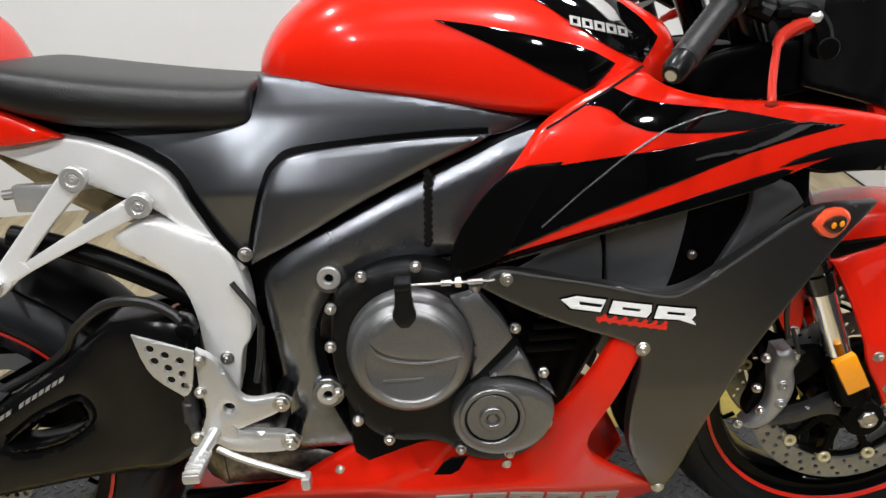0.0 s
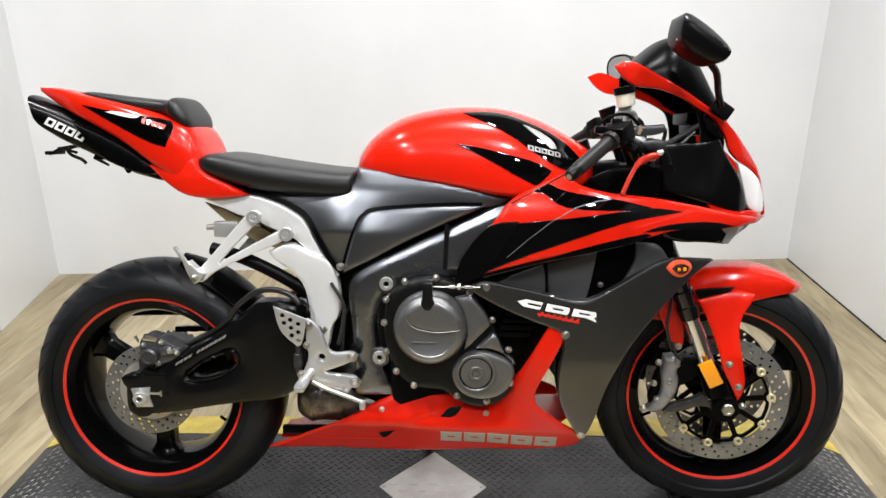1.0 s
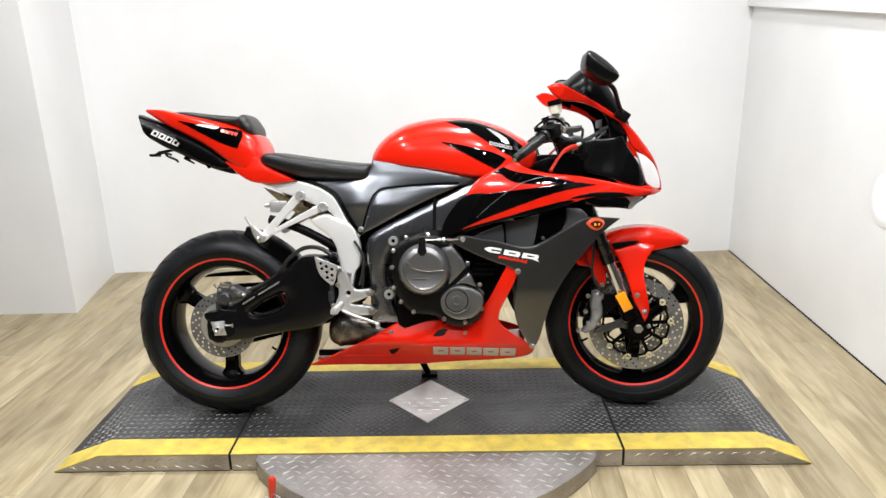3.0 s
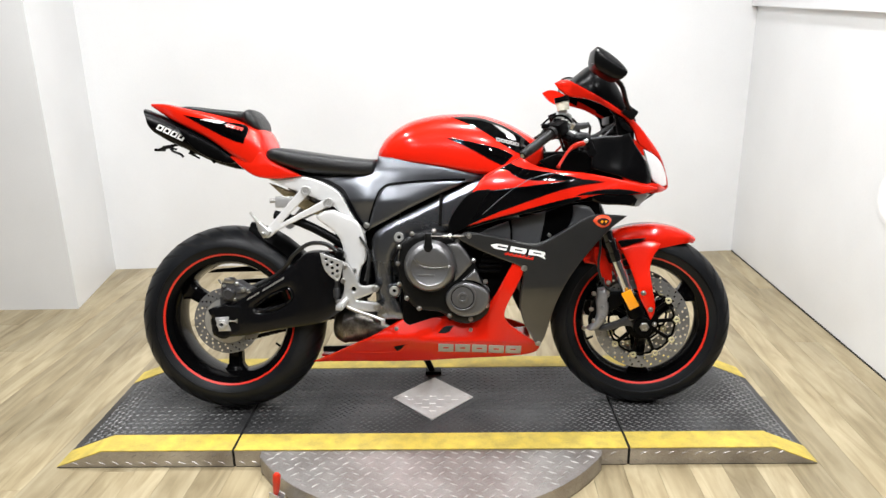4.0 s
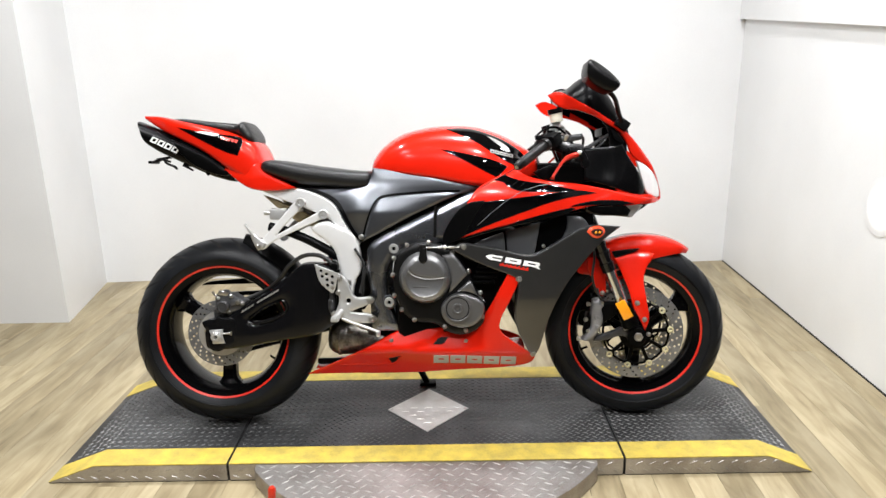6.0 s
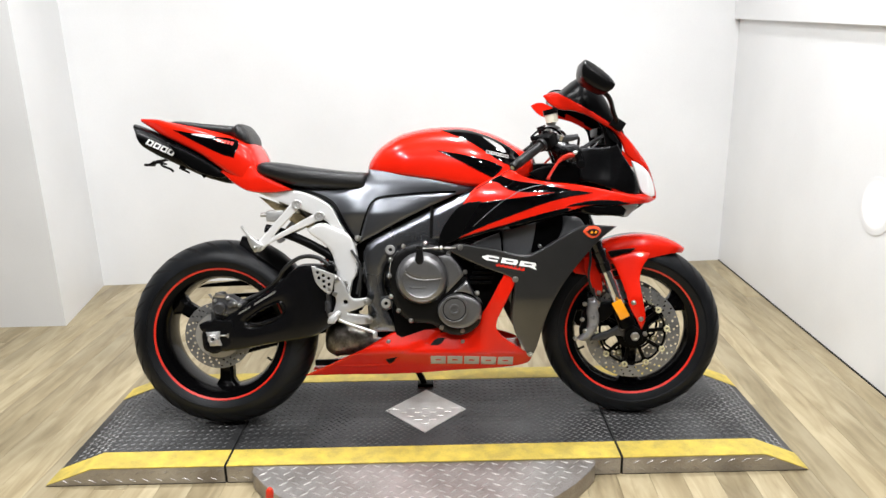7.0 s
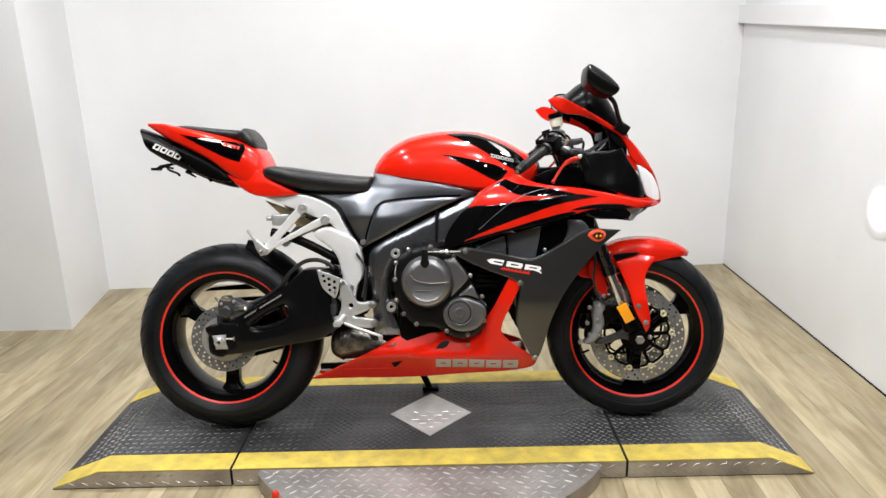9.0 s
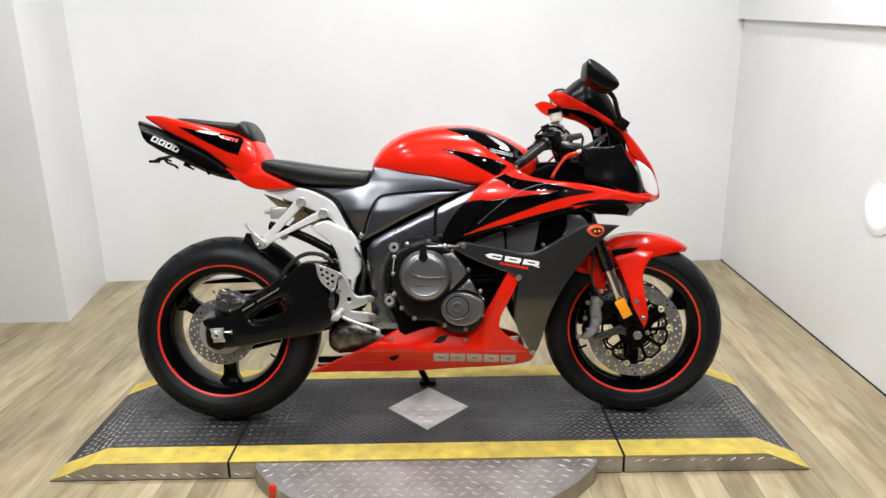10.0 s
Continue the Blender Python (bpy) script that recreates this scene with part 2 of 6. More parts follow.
def sweep(points, radii, n=10, close=True):
    """A round tube through points."""
    pts = [Vector(p) for p in points]
    if not hasattr(radii, "__len__"):
        radii = [radii] * len(pts)
    vs, fs, up = [], [], None
    for i, p in enumerate(pts):
        d = (pts[min(i + 1, len(pts) - 1)] - pts[max(i - 1, 0)]).normalized()
        if up is None:
            up = d.orthogonal().normalized()
        up = (up - d * up.dot(d)).normalized()
        side = d.cross(up)
        for k in range(n):
            a = 2 * math.pi * k / n
            vs.append(p + radii[i] * (math.cos(a) * up + math.sin(a) * side))
    for i in range(len(pts) - 1):
        for k in range(n):
            q = (k + 1) % n
            fs.append((i * n + k, i * n + q, (i + 1) * n + q, (i + 1) * n + k))
    if close:
        fs.append(tuple(range(n - 1, -1, -1)))
        fs.append(tuple((len(pts) - 1) * n + k for k in range(n)))
    return vs, fs


def curve(pts, n=8):
    """Catmull-Rom through a few points, open."""
    p = [Vector(q) for q in pts]
    p = [2 * p[0] - p[1]] + p + [2 * p[-1] - p[-2]]
    out = []
    for i in range(1, len(p) - 2):
        for k in range(n):
            t = k / n
            out.append(0.5 * (2 * p[i] + (p[i + 1] - p[i - 1]) * t + (2 * p[i - 1] - 5 * p[i] + 4 * p[i + 1] - p[i + 2]) * t * t
                              + (3 * p[i] - p[i - 1] - 3 * p[i + 1] + p[i + 2]) * t ** 3))
    out.append(p[-2])
    return out


def tube(pts, r, n=10, k=8):
    return sweep(curve(pts, k), r, n)


def revolve(profile, centre, n=64, closed=True):
    """Turns a profile of (radius, out) round a cross axle at centre (x, z); out is metres to the machine's right."""
    cx, cz = centre
    vs, fs = [], []
    m = len(profile)
    for k in range(n):
        a = 2 * math.pi * k / n
        for r, b in profile:
            vs.append((cx + r * math.cos(a), -b, cz + r * math.sin(a)))
    for k in range(n):
        q = (k + 1) % n
        for i in range(m if closed else m - 1):
            j = (i + 1) % m
            fs.append((k * m + i, k * m + j, q * m + j, q * m + i))
    return vs, fs


def drum(centre, r, b0, b1, n=32, c=0.0015):
    """A closed round boss from b0 out to b1."""
    c = min(c, r * 0.4, abs(b1 - b0) * 0.45)
    return revolve([(0.0004, b0), (r, b0), (r, b1 - c), (r - c, b1), (0.0004, b1)], centre, n, closed=False)


def ring(centre, r0, r1, b0, b1, n=40):
    c = min(0.0012, (r1 - r0) * 0.3)
    return revolve([(r0, b0), (r1, b0), (r1, b1 - c), (r1 - c, b1), (r0 + c, b1), (r0, b1 - c)], centre, n)


def bolt(x, z, b, r=0.007, h=0.006, hexed=True):
    """A bolt head on its washer."""
    return join(drum((x, z), r * 1.35, b - 0.004, b + 0.0015, 18, 0.0006), drum((x, z), r, b, b + h, 6 if hexed else 18, 0.0012),
                ring((x, z), r * 0.25, r * 0.55, b + h - 0.001, b + h + 0.0008, 12))


def lerp(x, xs, ys):
    return float(np.interp(x, xs, ys))


def round_off(pts, times=2, keep=62):
    """Cuts the soft corners of a closed outline, leaves the sharp ones."""
    pts = [Vector(p) for p in pts]
    for _ in range(times):
        out = []
        n = len(pts)
        for i in range(n):
            a, b, c = pts[i - 1], pts[i], pts[(i + 1) % n]
            u, v = (b - a), (c - b)
            turn = abs(math.degrees(u.angle(v, 0)))
            if turn > keep or turn < 2:
                out.append(b)
            else:
                out += [b.lerp(a, 0.25), b.lerp(c, 0.25)]
        pts = out
    return pts


def dense(pts, h):
    out = []
    n = len(pts)
    for i in range(n):
        a, b = pts[i], pts[(i + 1) % n]
        k = max(1, round((b - a).length / h))
        out += [a.lerp(b, j / k) for j in range(k)]
    return out


def inside(poly, x, y):
    """Even-odd test for arrays of places."""
    r = np.zeros(len(x), bool)
    for i in range(len(poly)):
        x0, y0 = poly[i - 1]
        x1, y1 = poly[i]
        if y0 != y1:
            r ^= ((y0 > y) != (y1 > y)) & (x < (x1 - x0) * (y - y0) / (y1 - y0) + x0)
    return r


def edge_distance(poly, x, y):
    d = np.full(len(x), 1e9)
    for i in range(len(poly)):
        x0, y0 = poly[i - 1]
        x1, y1 = poly[i]
        dx, dy = x1 - x0, y1 - y0
        k = np.clip(((x - x0) * dx + (y - y0) * dy) / max(dx * dx + dy * dy, 1e-12), 0, 1)
        d = np.minimum(d, np.hypot(x - x0 - k * dx, y - y0 - k * dy))
    return d


def relief(outline, depth, thick, r=0.006, h=0.014, holes=(), soft=2, keep=62, crown=0.0, crown_at=0.05, lift=0.0):
    """A panel with the given side outline (x, z). depth(x, z) or a number is how far out its face lies; its rim is rounded
    over r and it is thick metres deep. crown lifts its middle."""
    from mathutils.geometry import delaunay_2d_cdt
    f = depth if callable(depth) else (lambda x, z: depth)
    edge = dense(round_off(outline, soft, keep) if soft else [Vector(p) for p in outline], h)
    loops = [edge] + [[Vector(p) for p in q] for q in holes]
    flat = [[(p.x, p.y) for p in q] for q in loops]
    coords, edges = [], []
    for q in loops:
        k = len(coords)
        coords += q
        edges += [(k + i, k + (i + 1) % len(q)) for i in range(len(q))]
    xs, ys = [p[0] for p in flat[0]], [p[1] for p in flat[0]]
    gx, gy = np.meshgrid(np.arange(min(xs), max(xs), h), np.arange(min(ys), max(ys), h * 0.87))
    gx[1::2] += h / 2
    gx, gy = gx.ravel(), gy.ravel()
    step = min(r, h)
    cand = [(gx, gy, max(r, 0.55 * h))]
    for q in flat:
        n = len(q)
        px, py = np.array([p[0] for p in q]), np.array([p[1] for p in q])
        tx, ty = np.roll(px, -1) - np.roll(px, 1), np.roll(py, -1) - np.roll(py, 1)
        ln = np.maximum(np.hypot(tx, ty), 1e-9)
        for s in (1, -1):
            for d in (0.25 * r, r) + ((r + 0.0022,) if r < 0.004 else ()):
                cand.append((px - s * ty / ln * d, py + s * tx / ln * d, d))
    for x, y, d in cand:
        ok = inside(flat[0], x, y)
        dist = edge_distance(flat[0], x, y)
        for q in flat[1:]:
            ok &= ~inside(q, x, y)
            dist = np.minimum(dist, edge_distance(q, x, y))
        ok &= dist > 0.93 * d
        coords += [Vector((float(a), float(b))) for a, b in zip(x[ok], y[ok])]
    vs, _, tris, *_ = delaunay_2d_cdt(coords, edges, [], 0, 1e-6)
    x, y = np.array([v.x for v in vs]), np.array([v.y for v in vs])
    cx = np.array([sum(x[i] for i in t) / 3 for t in tris])
    cy = np.array([sum(y[i] for i in t) / 3 for t in tris])
    ok = inside(flat[0], cx, cy)
    for q in flat[1:]:
        ok &= ~inside(q, cx, cy)
    tris = [t for t, o in zip(tris, ok) if o]
    dist = edge_distance(flat[0], x, y)
    for q in flat[1:]:
        dist = np.minimum(dist, edge_distance(q, x, y))
    k = np.clip(1 - dist / r, 0, 1)
    fall = r * (1 - np.sqrt(np.clip(1 - k * k, 0, 1)))
    swell = crown * (1 - np.clip(1 - dist / crown_at, 0, 1) ** 2)
    front = [(float(a), -(f(float(a), float(c)) - float(e) + float(g)), float(c)) for a, c, e, g in zip(x, y, fall, swell)]
    n = len(front)
    back = [(a, -(f(a, c) - thick), c) for a, b, c in front]
    if lift:
        e = 0.0015
        for i, (a, b, c) in enumerate(front):
            nx, nz = -(f(a + e, c) - f(a - e, c)) / (2 * e), -(f(a, c + e) - f(a, c - e)) / (2 * e)
            ln = math.sqrt(nx * nx + nz * nz + 1)
            front[i] = (a + nx / ln * lift, b - lift / ln, c + nz / ln * lift)
    count = {}
    for t in tris:
        for i in range(3):
            key = (t[i], t[(i + 1) % 3])
            count[key] = count.get(key, 0) + 1
    faces = [tuple(t) for t in tris] + [tuple(i + n for i in reversed(t)) for t in tris]
    for a, b in count:
        if (b, a) not in count:
            faces.append((b, a, a + n, b + n))
    return front + back, faces


def circle(x, z, r, n=14):
    return [(x + r * math.cos(2 * math.pi * k / n), z + r * math.sin(2 * math.pi * k / n)) for k in range(n)]


class Loft:
    """A body along x: rows of x, low, high, half width, and where between low and high it is widest."""

    def __init__(self, rows, power=2.4, low_power=None):
        self.rows, self.n = rows, power
        self.m = low_power or power
        a = curve([q[:3] for q in rows], 6)
        b = curve([(q[0], q[3], q[4]) for q in rows], 6)
        self.x = [p[0] for p in a]
        self.rows_fine = [[p[1] for p in a], [p[2] for p in a], [p[1] for p in b], [p[2] for p in b]]

    def at(self, x):
        return [lerp(x, self.x, q) for q in self.rows_fine]

    def side(self, x, z):
        lo, hi, w, k = self.at(x)
        mid = lo + k * (hi - lo)
        u, n = ((z - mid) / (hi - mid), self.n) if z > mid else ((mid - z) / max(mid - lo, 1e-4), self.m)
        return w * max(0.0, 1 - min(abs(u), 1) ** n) ** (1 / n)

    def geo(self, rings=36, n=36):
        pts = curve([q[:3] for q in self.rows], 6)
        pt2 = curve([(q[0], q[3], q[4]) for q in self.rows], 6)
        vs, fs = [], []
        rings = len(pts)
        for (x, lo, hi), (_, w, k) in zip(pts, pt2):
            mid = lo + k * (hi - lo)
            for i in range(n):
                a = 2 * math.pi * i / n
                c, s = math.cos(a), math.sin(a)
                p = self.n if s > 0 else self.m
                y = w * math.copysign(abs(c) ** (2 / p), c)
                z = mid + ((hi - mid) if s > 0 else (mid - lo)) * math.copysign(abs(s) ** (2 / p), s)
                vs.append((x, y, z))
        for i in range(rings - 1):
            for k in range(n):
                q = (k + 1) % n
                fs.append((i * n + k, i * n + q, (i + 1) * n + q, (i + 1) * n + k))
        fs.append(tuple(range(n - 1, -1, -1)))
        fs.append(tuple((rings - 1) * n + k for k in range(n)))
        return vs, fs


def slab(outline, z0, z1, r=0.0):
    """A flat plate with the given plan outline."""
    n = len(outline)
    vs = [(x, y, z0) for x, y in outline] + [(x, y, z1) for x, y in outline]
    fs = [tuple(range(n - 1, -1, -1)), tuple(range(n, 2 * n))] + [(i, (i + 1) % n, n + (i + 1) % n, n + i) for i in range(n)]
    return vs, fs


# ---------------------------------------------------------------- the room
CB = Vector((2.464, 1.938, 0))
EAST = Vector((-0.0331, -0.9995, 0))
INTO = Vector((-0.9995, 0.0331, 0))


def upright(p, q, z0, z1, thick):
    """A wall from p to q with its room side to the right of that way."""
    p, q = Vector((p[0], p[1], 0)), Vector((q[0], q[1], 0))
    d = (q - p).normalized()
    out = Vector((-d.y, d.x, 0)) * thick
    return slab([tuple(v.xy) for v in (p, q, q + out, p + out)], z0, z1)


BL = (-1.228, 1.702)
PIL = (-1.125, 1.076)
FAR_R = tuple((CB + EAST * 6.2).xy)
solo("wall_north", upright(BL, CB.xy, 0, CEIL, 0.12), WALL, "smooth white painted back wall", "wall", kind="structure")
END_R = Vector(CB.xy).lerp(Vector(FAR_R), (CB.y - 0.0) / (CB.y - FAR_R[1]))
solo("wall_east", upright(CB.xy, END_R, 0, CEIL, 0.12), WALL, "smooth white painted side wall with slight sheen", "wall", kind="structure")
solo("floor_seal", upright(CB.xy + Vector((-0.004, -0.01)), END_R + Vector((-0.004, 0)), 0, 0.006, 0.004), GAP, "dark dirty joint along the side wall", "joint", kind="structure")
# same white wall carried on out of view, darkened to bounce less light
solo("wall_east_far", upright(END_R, FAR_R, 0, CEIL, 0.12), UNSEEN_WALL, "unseen wall, darkened to cut bounced light", "wall", kind="structure")
solo("wall_pier", slab([(-3.4, 1.06), PIL, BL, (BL[0] - 0.12, BL[1] + 0.1), (-3.4, 1.8)], 0, CEIL), WALL, "white painted wall pier with an angled return into the alcove", "wall", kind="structure")
solo("wall_west", upright((-3.4, -0.8), (-3.4, 1.06), 0, CEIL, 0.12), WALL, "smooth white painted wall", "wall", kind="structure")
# unseen walls, made dark so little light comes back from them
solo("wall_west_far", upright((-3.4, -4.4), (-3.4, -0.8), 0, CEIL, 0.12), UNSEEN_WALL, "unseen wall, darkened to cut bounced light", "wall", kind="structure")
solo("wall_south", upright(FAR_R, (-3.4, -4.4), 0, CEIL, 0.12), UNSEEN_WALL, "unseen wall, darkened to cut bounced light", "wall", kind="structure")


def wall_spot(d, z, out):
    p = CB + EAST * d + INTO * out
    return (p.x, p.y, z)


# a slightly sloping white board along the side wall
vs = []
for d in (0.004, 4.2):
    for z in (1.417 - 0.058 * d, 1.512 - 0.062 * d):
        for out in (0.001, 0.032):
            vs.append(wall_spot(d, z, out))
solo("trim", (vs, [(0, 1, 3, 2), (4, 6, 7, 5), (0, 4, 5, 1), (2, 3, 7, 6), (1, 5, 7, 3), (0, 2, 6, 4)]), WALL, "white board fixed along the side wall", "trim", kind="structure")

# added glowing disc, standing in for a bright patch of light on the wall
wl = thing("wall_glow", "added glowing disc for the bright patch low on the side wall", "wall light")
n = 36
hoop = [(0.1085, 0.001), (0.113, 0.001), (0.113, 0.0025), (0.112, 0.003), (0.1085, 0.003)]
vs = [wall_spot(1.53 + r * math.cos(2 * math.pi * k / n), 0.675 + r * math.sin(2 * math.pi * k / n), o) for r, o in hoop for k in range(n)]
part("trim_ring", (vs, [(i * n + k, i * n + (k + 1) % n, (i + 1) % 5 * n + (k + 1) % n, (i + 1) % 5 * n + k) for i in range(5) for k in range(n)]), WALL, wl)
vs = [wall_spot(1.53 + r * math.cos(2 * math.pi * k / n), 0.675 + r * math.sin(2 * math.pi * k / n), o) for r, o in ((0.11, 0.001), (0.108, 0.003), (0.075, 0.005), (0.03, 0.006)) for k in range(n)]
part("diffuser", (vs, [(i * n + k, i * n + (k + 1) % n, (i + 1) * n + (k + 1) % n, (i + 1) * n + k) for i in range(3) for k in range(n)] + [tuple(range(n)), tuple(3 * n + k for k in range(n - 1, -1, -1))]), GLOW_SOFT, wl, "glowing white disc")
solo("ceiling", block(-3.6, 3.0, -4.8, 2.3, CEIL, CEIL + 0.1), CEILING, "plain unseen ceiling, darkened to bounce little light", "ceiling", kind="structure")
for px, py in LAMPS:
    lamp = thing("ceiling_light", "round white recessed ceiling downlight, switched on", "ceiling light", pose(px, py, CEIL - 0.02), "ceiling lights")
    n = 32
    vs = [(r * math.cos(2 * math.pi * k / n), r * math.sin(2 * math.pi * k / n), z) for r, z in ((0.082, 0.0), (0.1, 0.0), (0.105, 0.006), (0.105, 0.02), (0.082, 0.02)) for k in range(n)]
    part("trim_ring", (vs, [(i * n + k, i * n + (k + 1) % n, (i + 1) % 5 * n + (k + 1) % n, (i + 1) % 5 * n + k) for i in range(5) for k in range(n)]), LIGHT_FRAME, lamp)
    part("diffuser", slab([(0.0815 * math.cos(2 * math.pi * k / n), 0.0815 * math.sin(2 * math.pi * k / n)) for k in range(n)], 0.006, 0.018), GLOW, lamp, "glowing white disc")

# ---------------------------------------------------------------- the turntable ramp
DX0, DX1, DY0, DY1, DH = -0.485, 1.885, -0.28, 0.36, 0.06
RX0, RX1 = -0.335, 1.748
G0, G1 = 0.078, 1.304
YW = 0.088


def deck_z(x):
    return lerp(x, [DX0, RX0, RX1, DX1], [0.004, DH, DH, 0.004])


def deck_piece(x0, x1, y0, y1, lift=0.0, bottom=None):
    """A slab that follows the deck's ramps between x0 and x1."""
    xs = [x0] + [x for x in (RX0, RX1) if x0 < x < x1] + [x1]
    vs, fs = [], []
    for x in xs:
        z = deck_z(x) + lift
        zb = 0.0 if bottom is None else z - bottom
        vs += [(x, y0, z), (x, y1, z), (x, y0, zb), (x, y1, zb)]
    for i in range(len(xs) - 1):
        k = 4 * i
        fs += [(k, k + 4, k + 5, k + 1), (k + 2, k + 3, k + 7, k + 6), (k, k + 2, k + 6, k + 4), (k + 1, k + 5, k + 7, k + 3)]
    k = 4 * (len(xs) - 1)
    fs += [(0, 1, 3, 2), (k, k + 2, k + 3, k + 1)]
    return vs, fs


def lozenges(spots, size=0.021, wide=0.0055, high=0.0016):
    """Raised pointed bars of tread plate: spots of (origin, u, v, angle)."""
    vs, fs = [], []
    for o, u, v, a in spots:
        n = u.cross(v)
        d, e = u * math.cos(a) + v * math.sin(a), v * math.cos(a) - u * math.sin(a)
        k = len(vs)
        vs += [o - d * size / 2, o - e * wide / 2, o + d * size / 2, o + e * wide / 2,
               o - d * size * 0.3 + n * high, o - e * wide * 0.2 + n * high, o + d * size * 0.3 + n * high, o + e * wide * 0.2 + n * high]
        fs += [(k, k + 1, k + 5, k + 4), (k + 1, k + 2, k + 6, k + 5), (k + 2, k + 3, k + 7, k + 6), (k + 3, k, k + 4, k + 7), (k + 4, k + 5, k + 6, k + 7)]
    return vs, fs


ramp = thing("motorcycle_turntable", "low display turntable ramp of dark tread plate with yellow edges", "display ramp")
part("centre_section", deck_piece(G0 + 0.004, G1 - 0.004, DY0, DY1), DECK, ramp, "dark tread plate centre section")
part("ramp_section", deck_piece(DX0, G0 - 0.004, DY0, DY1), DECK, ramp, "dark tread plate ramp end")
part("ramp_section", deck_piece(G1 + 0.004, DX1, DY0, DY1), DECK, ramp, "dark tread plate ramp end")
for x in (G0, G1):
    part("joint", deck_piece(x - 0.0045, x + 0.0045, DY0 + 0.004, DY1 - 0.004, -0.006), GAP, ramp, "black gap between the sections")
for x0, x1 in ((DX0, G0 - 0.004), (G0 + 0.004, G1 - 0.004), (G1 + 0.004, DX1)):
    part("yellow_edge", deck_piece(x0, x1, DY0 - 0.002, DY0 + YW, 0.0018, 0.0032), YELLOW, ramp, "worn yellow safety stripe")
    part("yellow_edge", deck_piece(x0, x1, DY1 - YW, DY1 + 0.002, 0.0018, 0.0032), YELLOW, ramp, "worn yellow safety stripe")


def side_plate(x0, x1, y):
    xs = [x0] + [x for x in (RX0, RX1) if x0 < x < x1] + [x1]
    top = [(x, max(deck_z(x) - 0.0025, 0.004)) for x in xs]
    vs = [(x, y, 0.004) for x in xs] + [(x, y, z) for x, z in top] + [(x, y + 0.0025, 0.004) for x in xs] + [(x, y + 0.0025, z) for x, z in top]
    n = len(xs)
    fs = []
    for i in range(n - 1):
        fs += [(i, i + 1, n + i + 1, n + i), (2 * n + i, 3 * n + i, 3 * n + i + 1, 2 * n + i + 1), (n + i, n + i + 1, 3 * n + i + 1, 3 * n + i), (i, 2 * n + i, 2 * n + i + 1, i + 1)]
    return vs, fs


U, V, W = Vector((1, 0, 0)), Vector((0, 1, 0)), Vector((0, 0, 1))
for x0, x1 in ((DX0, G0 - 0.004), (G0 + 0.004, G1 - 0.004), (G1 + 0.004, DX1)):
    plate = part("side_plate", side_plate(x0, x1, DY0 - 0.0025), PLATE, ramp, "bare aluminium tread plate skirt")
    spots = []
    for i in range(int((x1 - x0) / 0.042) + 1):
        for j in (0, 1):
            x, z = x0 + 0.02 + i * 0.042 + j * 0.021, 0.017 + j * 0.026
            if x < x1 - 0.01 and z < deck_z(x) - 0.008:
                spots.append((Vector((x, DY0 - 0.0026, z)), U, W, radians(28 if j else -28)))
    part("raised_tread", lozenges(spots, 0.026, 0.0065, 0.0014), PLATE, plate)["kind"] = "stuff"

rnd = random.Random(4)
for x0, x1 in ((DX0 + 0.03, G0 - 0.012), (G0 + 0.012, G1 - 0.012), (G1 + 0.012, DX1 - 0.03)):
    spots, row, y = [], 0, DY0 + YW + 0.008
    while y < DY1 - YW - 0.004:
        n = int((x1 - x0) / 0.0255)
        for i in range(n + 1):
            x = x0 + (i + 0.5 * (row % 2)) * 0.0255
            if x > x1 or abs(x - 0.692) + abs(y - 0.037) < 0.152:
                continue
            s = (deck_z(x + 0.002) - deck_z(x - 0.002)) / 0.004
            spots.append((Vector((x, y, deck_z(x))), Vector((1, 0, s)).normalized(), V, radians(35 if row % 2 else -35)))
        y += 0.0130
        row += 1
    part("raised_tread", lozenges(spots, 0.0195, 0.0056, 0.0020), DECK_WORN, ramp)["kind"] = "stuff"

CX, CY = 0.692, 0.037
diamond = part("diamond_plate", slab([(CX - 0.142, CY), (CX, CY - 0.15), (CX + 0.142, CY), (CX, CY + 0.15)], DH - 0.002, DH + 0.003), PLATE_PALE, ramp,
               "bare aluminium diamond plate let into the deck")
spots = []
for j in range(6):
    for i in range(-3, 4):
        x, y = CX + (i + 0.5 * (j % 2)) * 0.052, CY + 0.008 - j * 0.0255
        if abs(x - CX) / 0.142 + abs(y - CY) / 0.15 < 0.90:
            spots.append((Vector((x, y, DH + 0.003)), U, V, 0.0))
part("raised_tread", lozenges(spots, 0.028, 0.0048, 0.0016), PLATE_TOP, diamond, "worn raised bars")["kind"] = "stuff"
for dx, dy in ((-0.128, 0), (0.128, 0)):
    v, f = drum((0, 0), 0.004, 0, 0.002, 12, 0.0005)
    part("rivet", ([(a + CX + dx, c + CY + dy, -b + DH + 0.003) for a, b, c in v], f), STEEL, diamond)

RB = 0.628
base_outline = [(CX + RB * math.cos(2 * math.pi * k / 96), CY + RB * math.sin(2 * math.pi * k / 96)) for k in range(96)]
front = [p for p in base_outline if p[1] < DY0 - 0.004]
front = sorted(front, key=lambda p: p[0])
front = [(front[0][0] - 0.004, DY0 - 0.004)] + front + [(front[-1][0] + 0.004, DY0 - 0.004)]
base = part("base_plate", slab(front, 0.003, 0.0545), PLATE, ramp, "round aluminium tread plate turntable base")
part("base_top", slab([(CX + (x - CX) * 0.998, DY0 - 0.005 + (y - DY0 + 0.005) * 0.998) for x, y in front], 0.0545, 0.057), PLATE, base)
spots = []
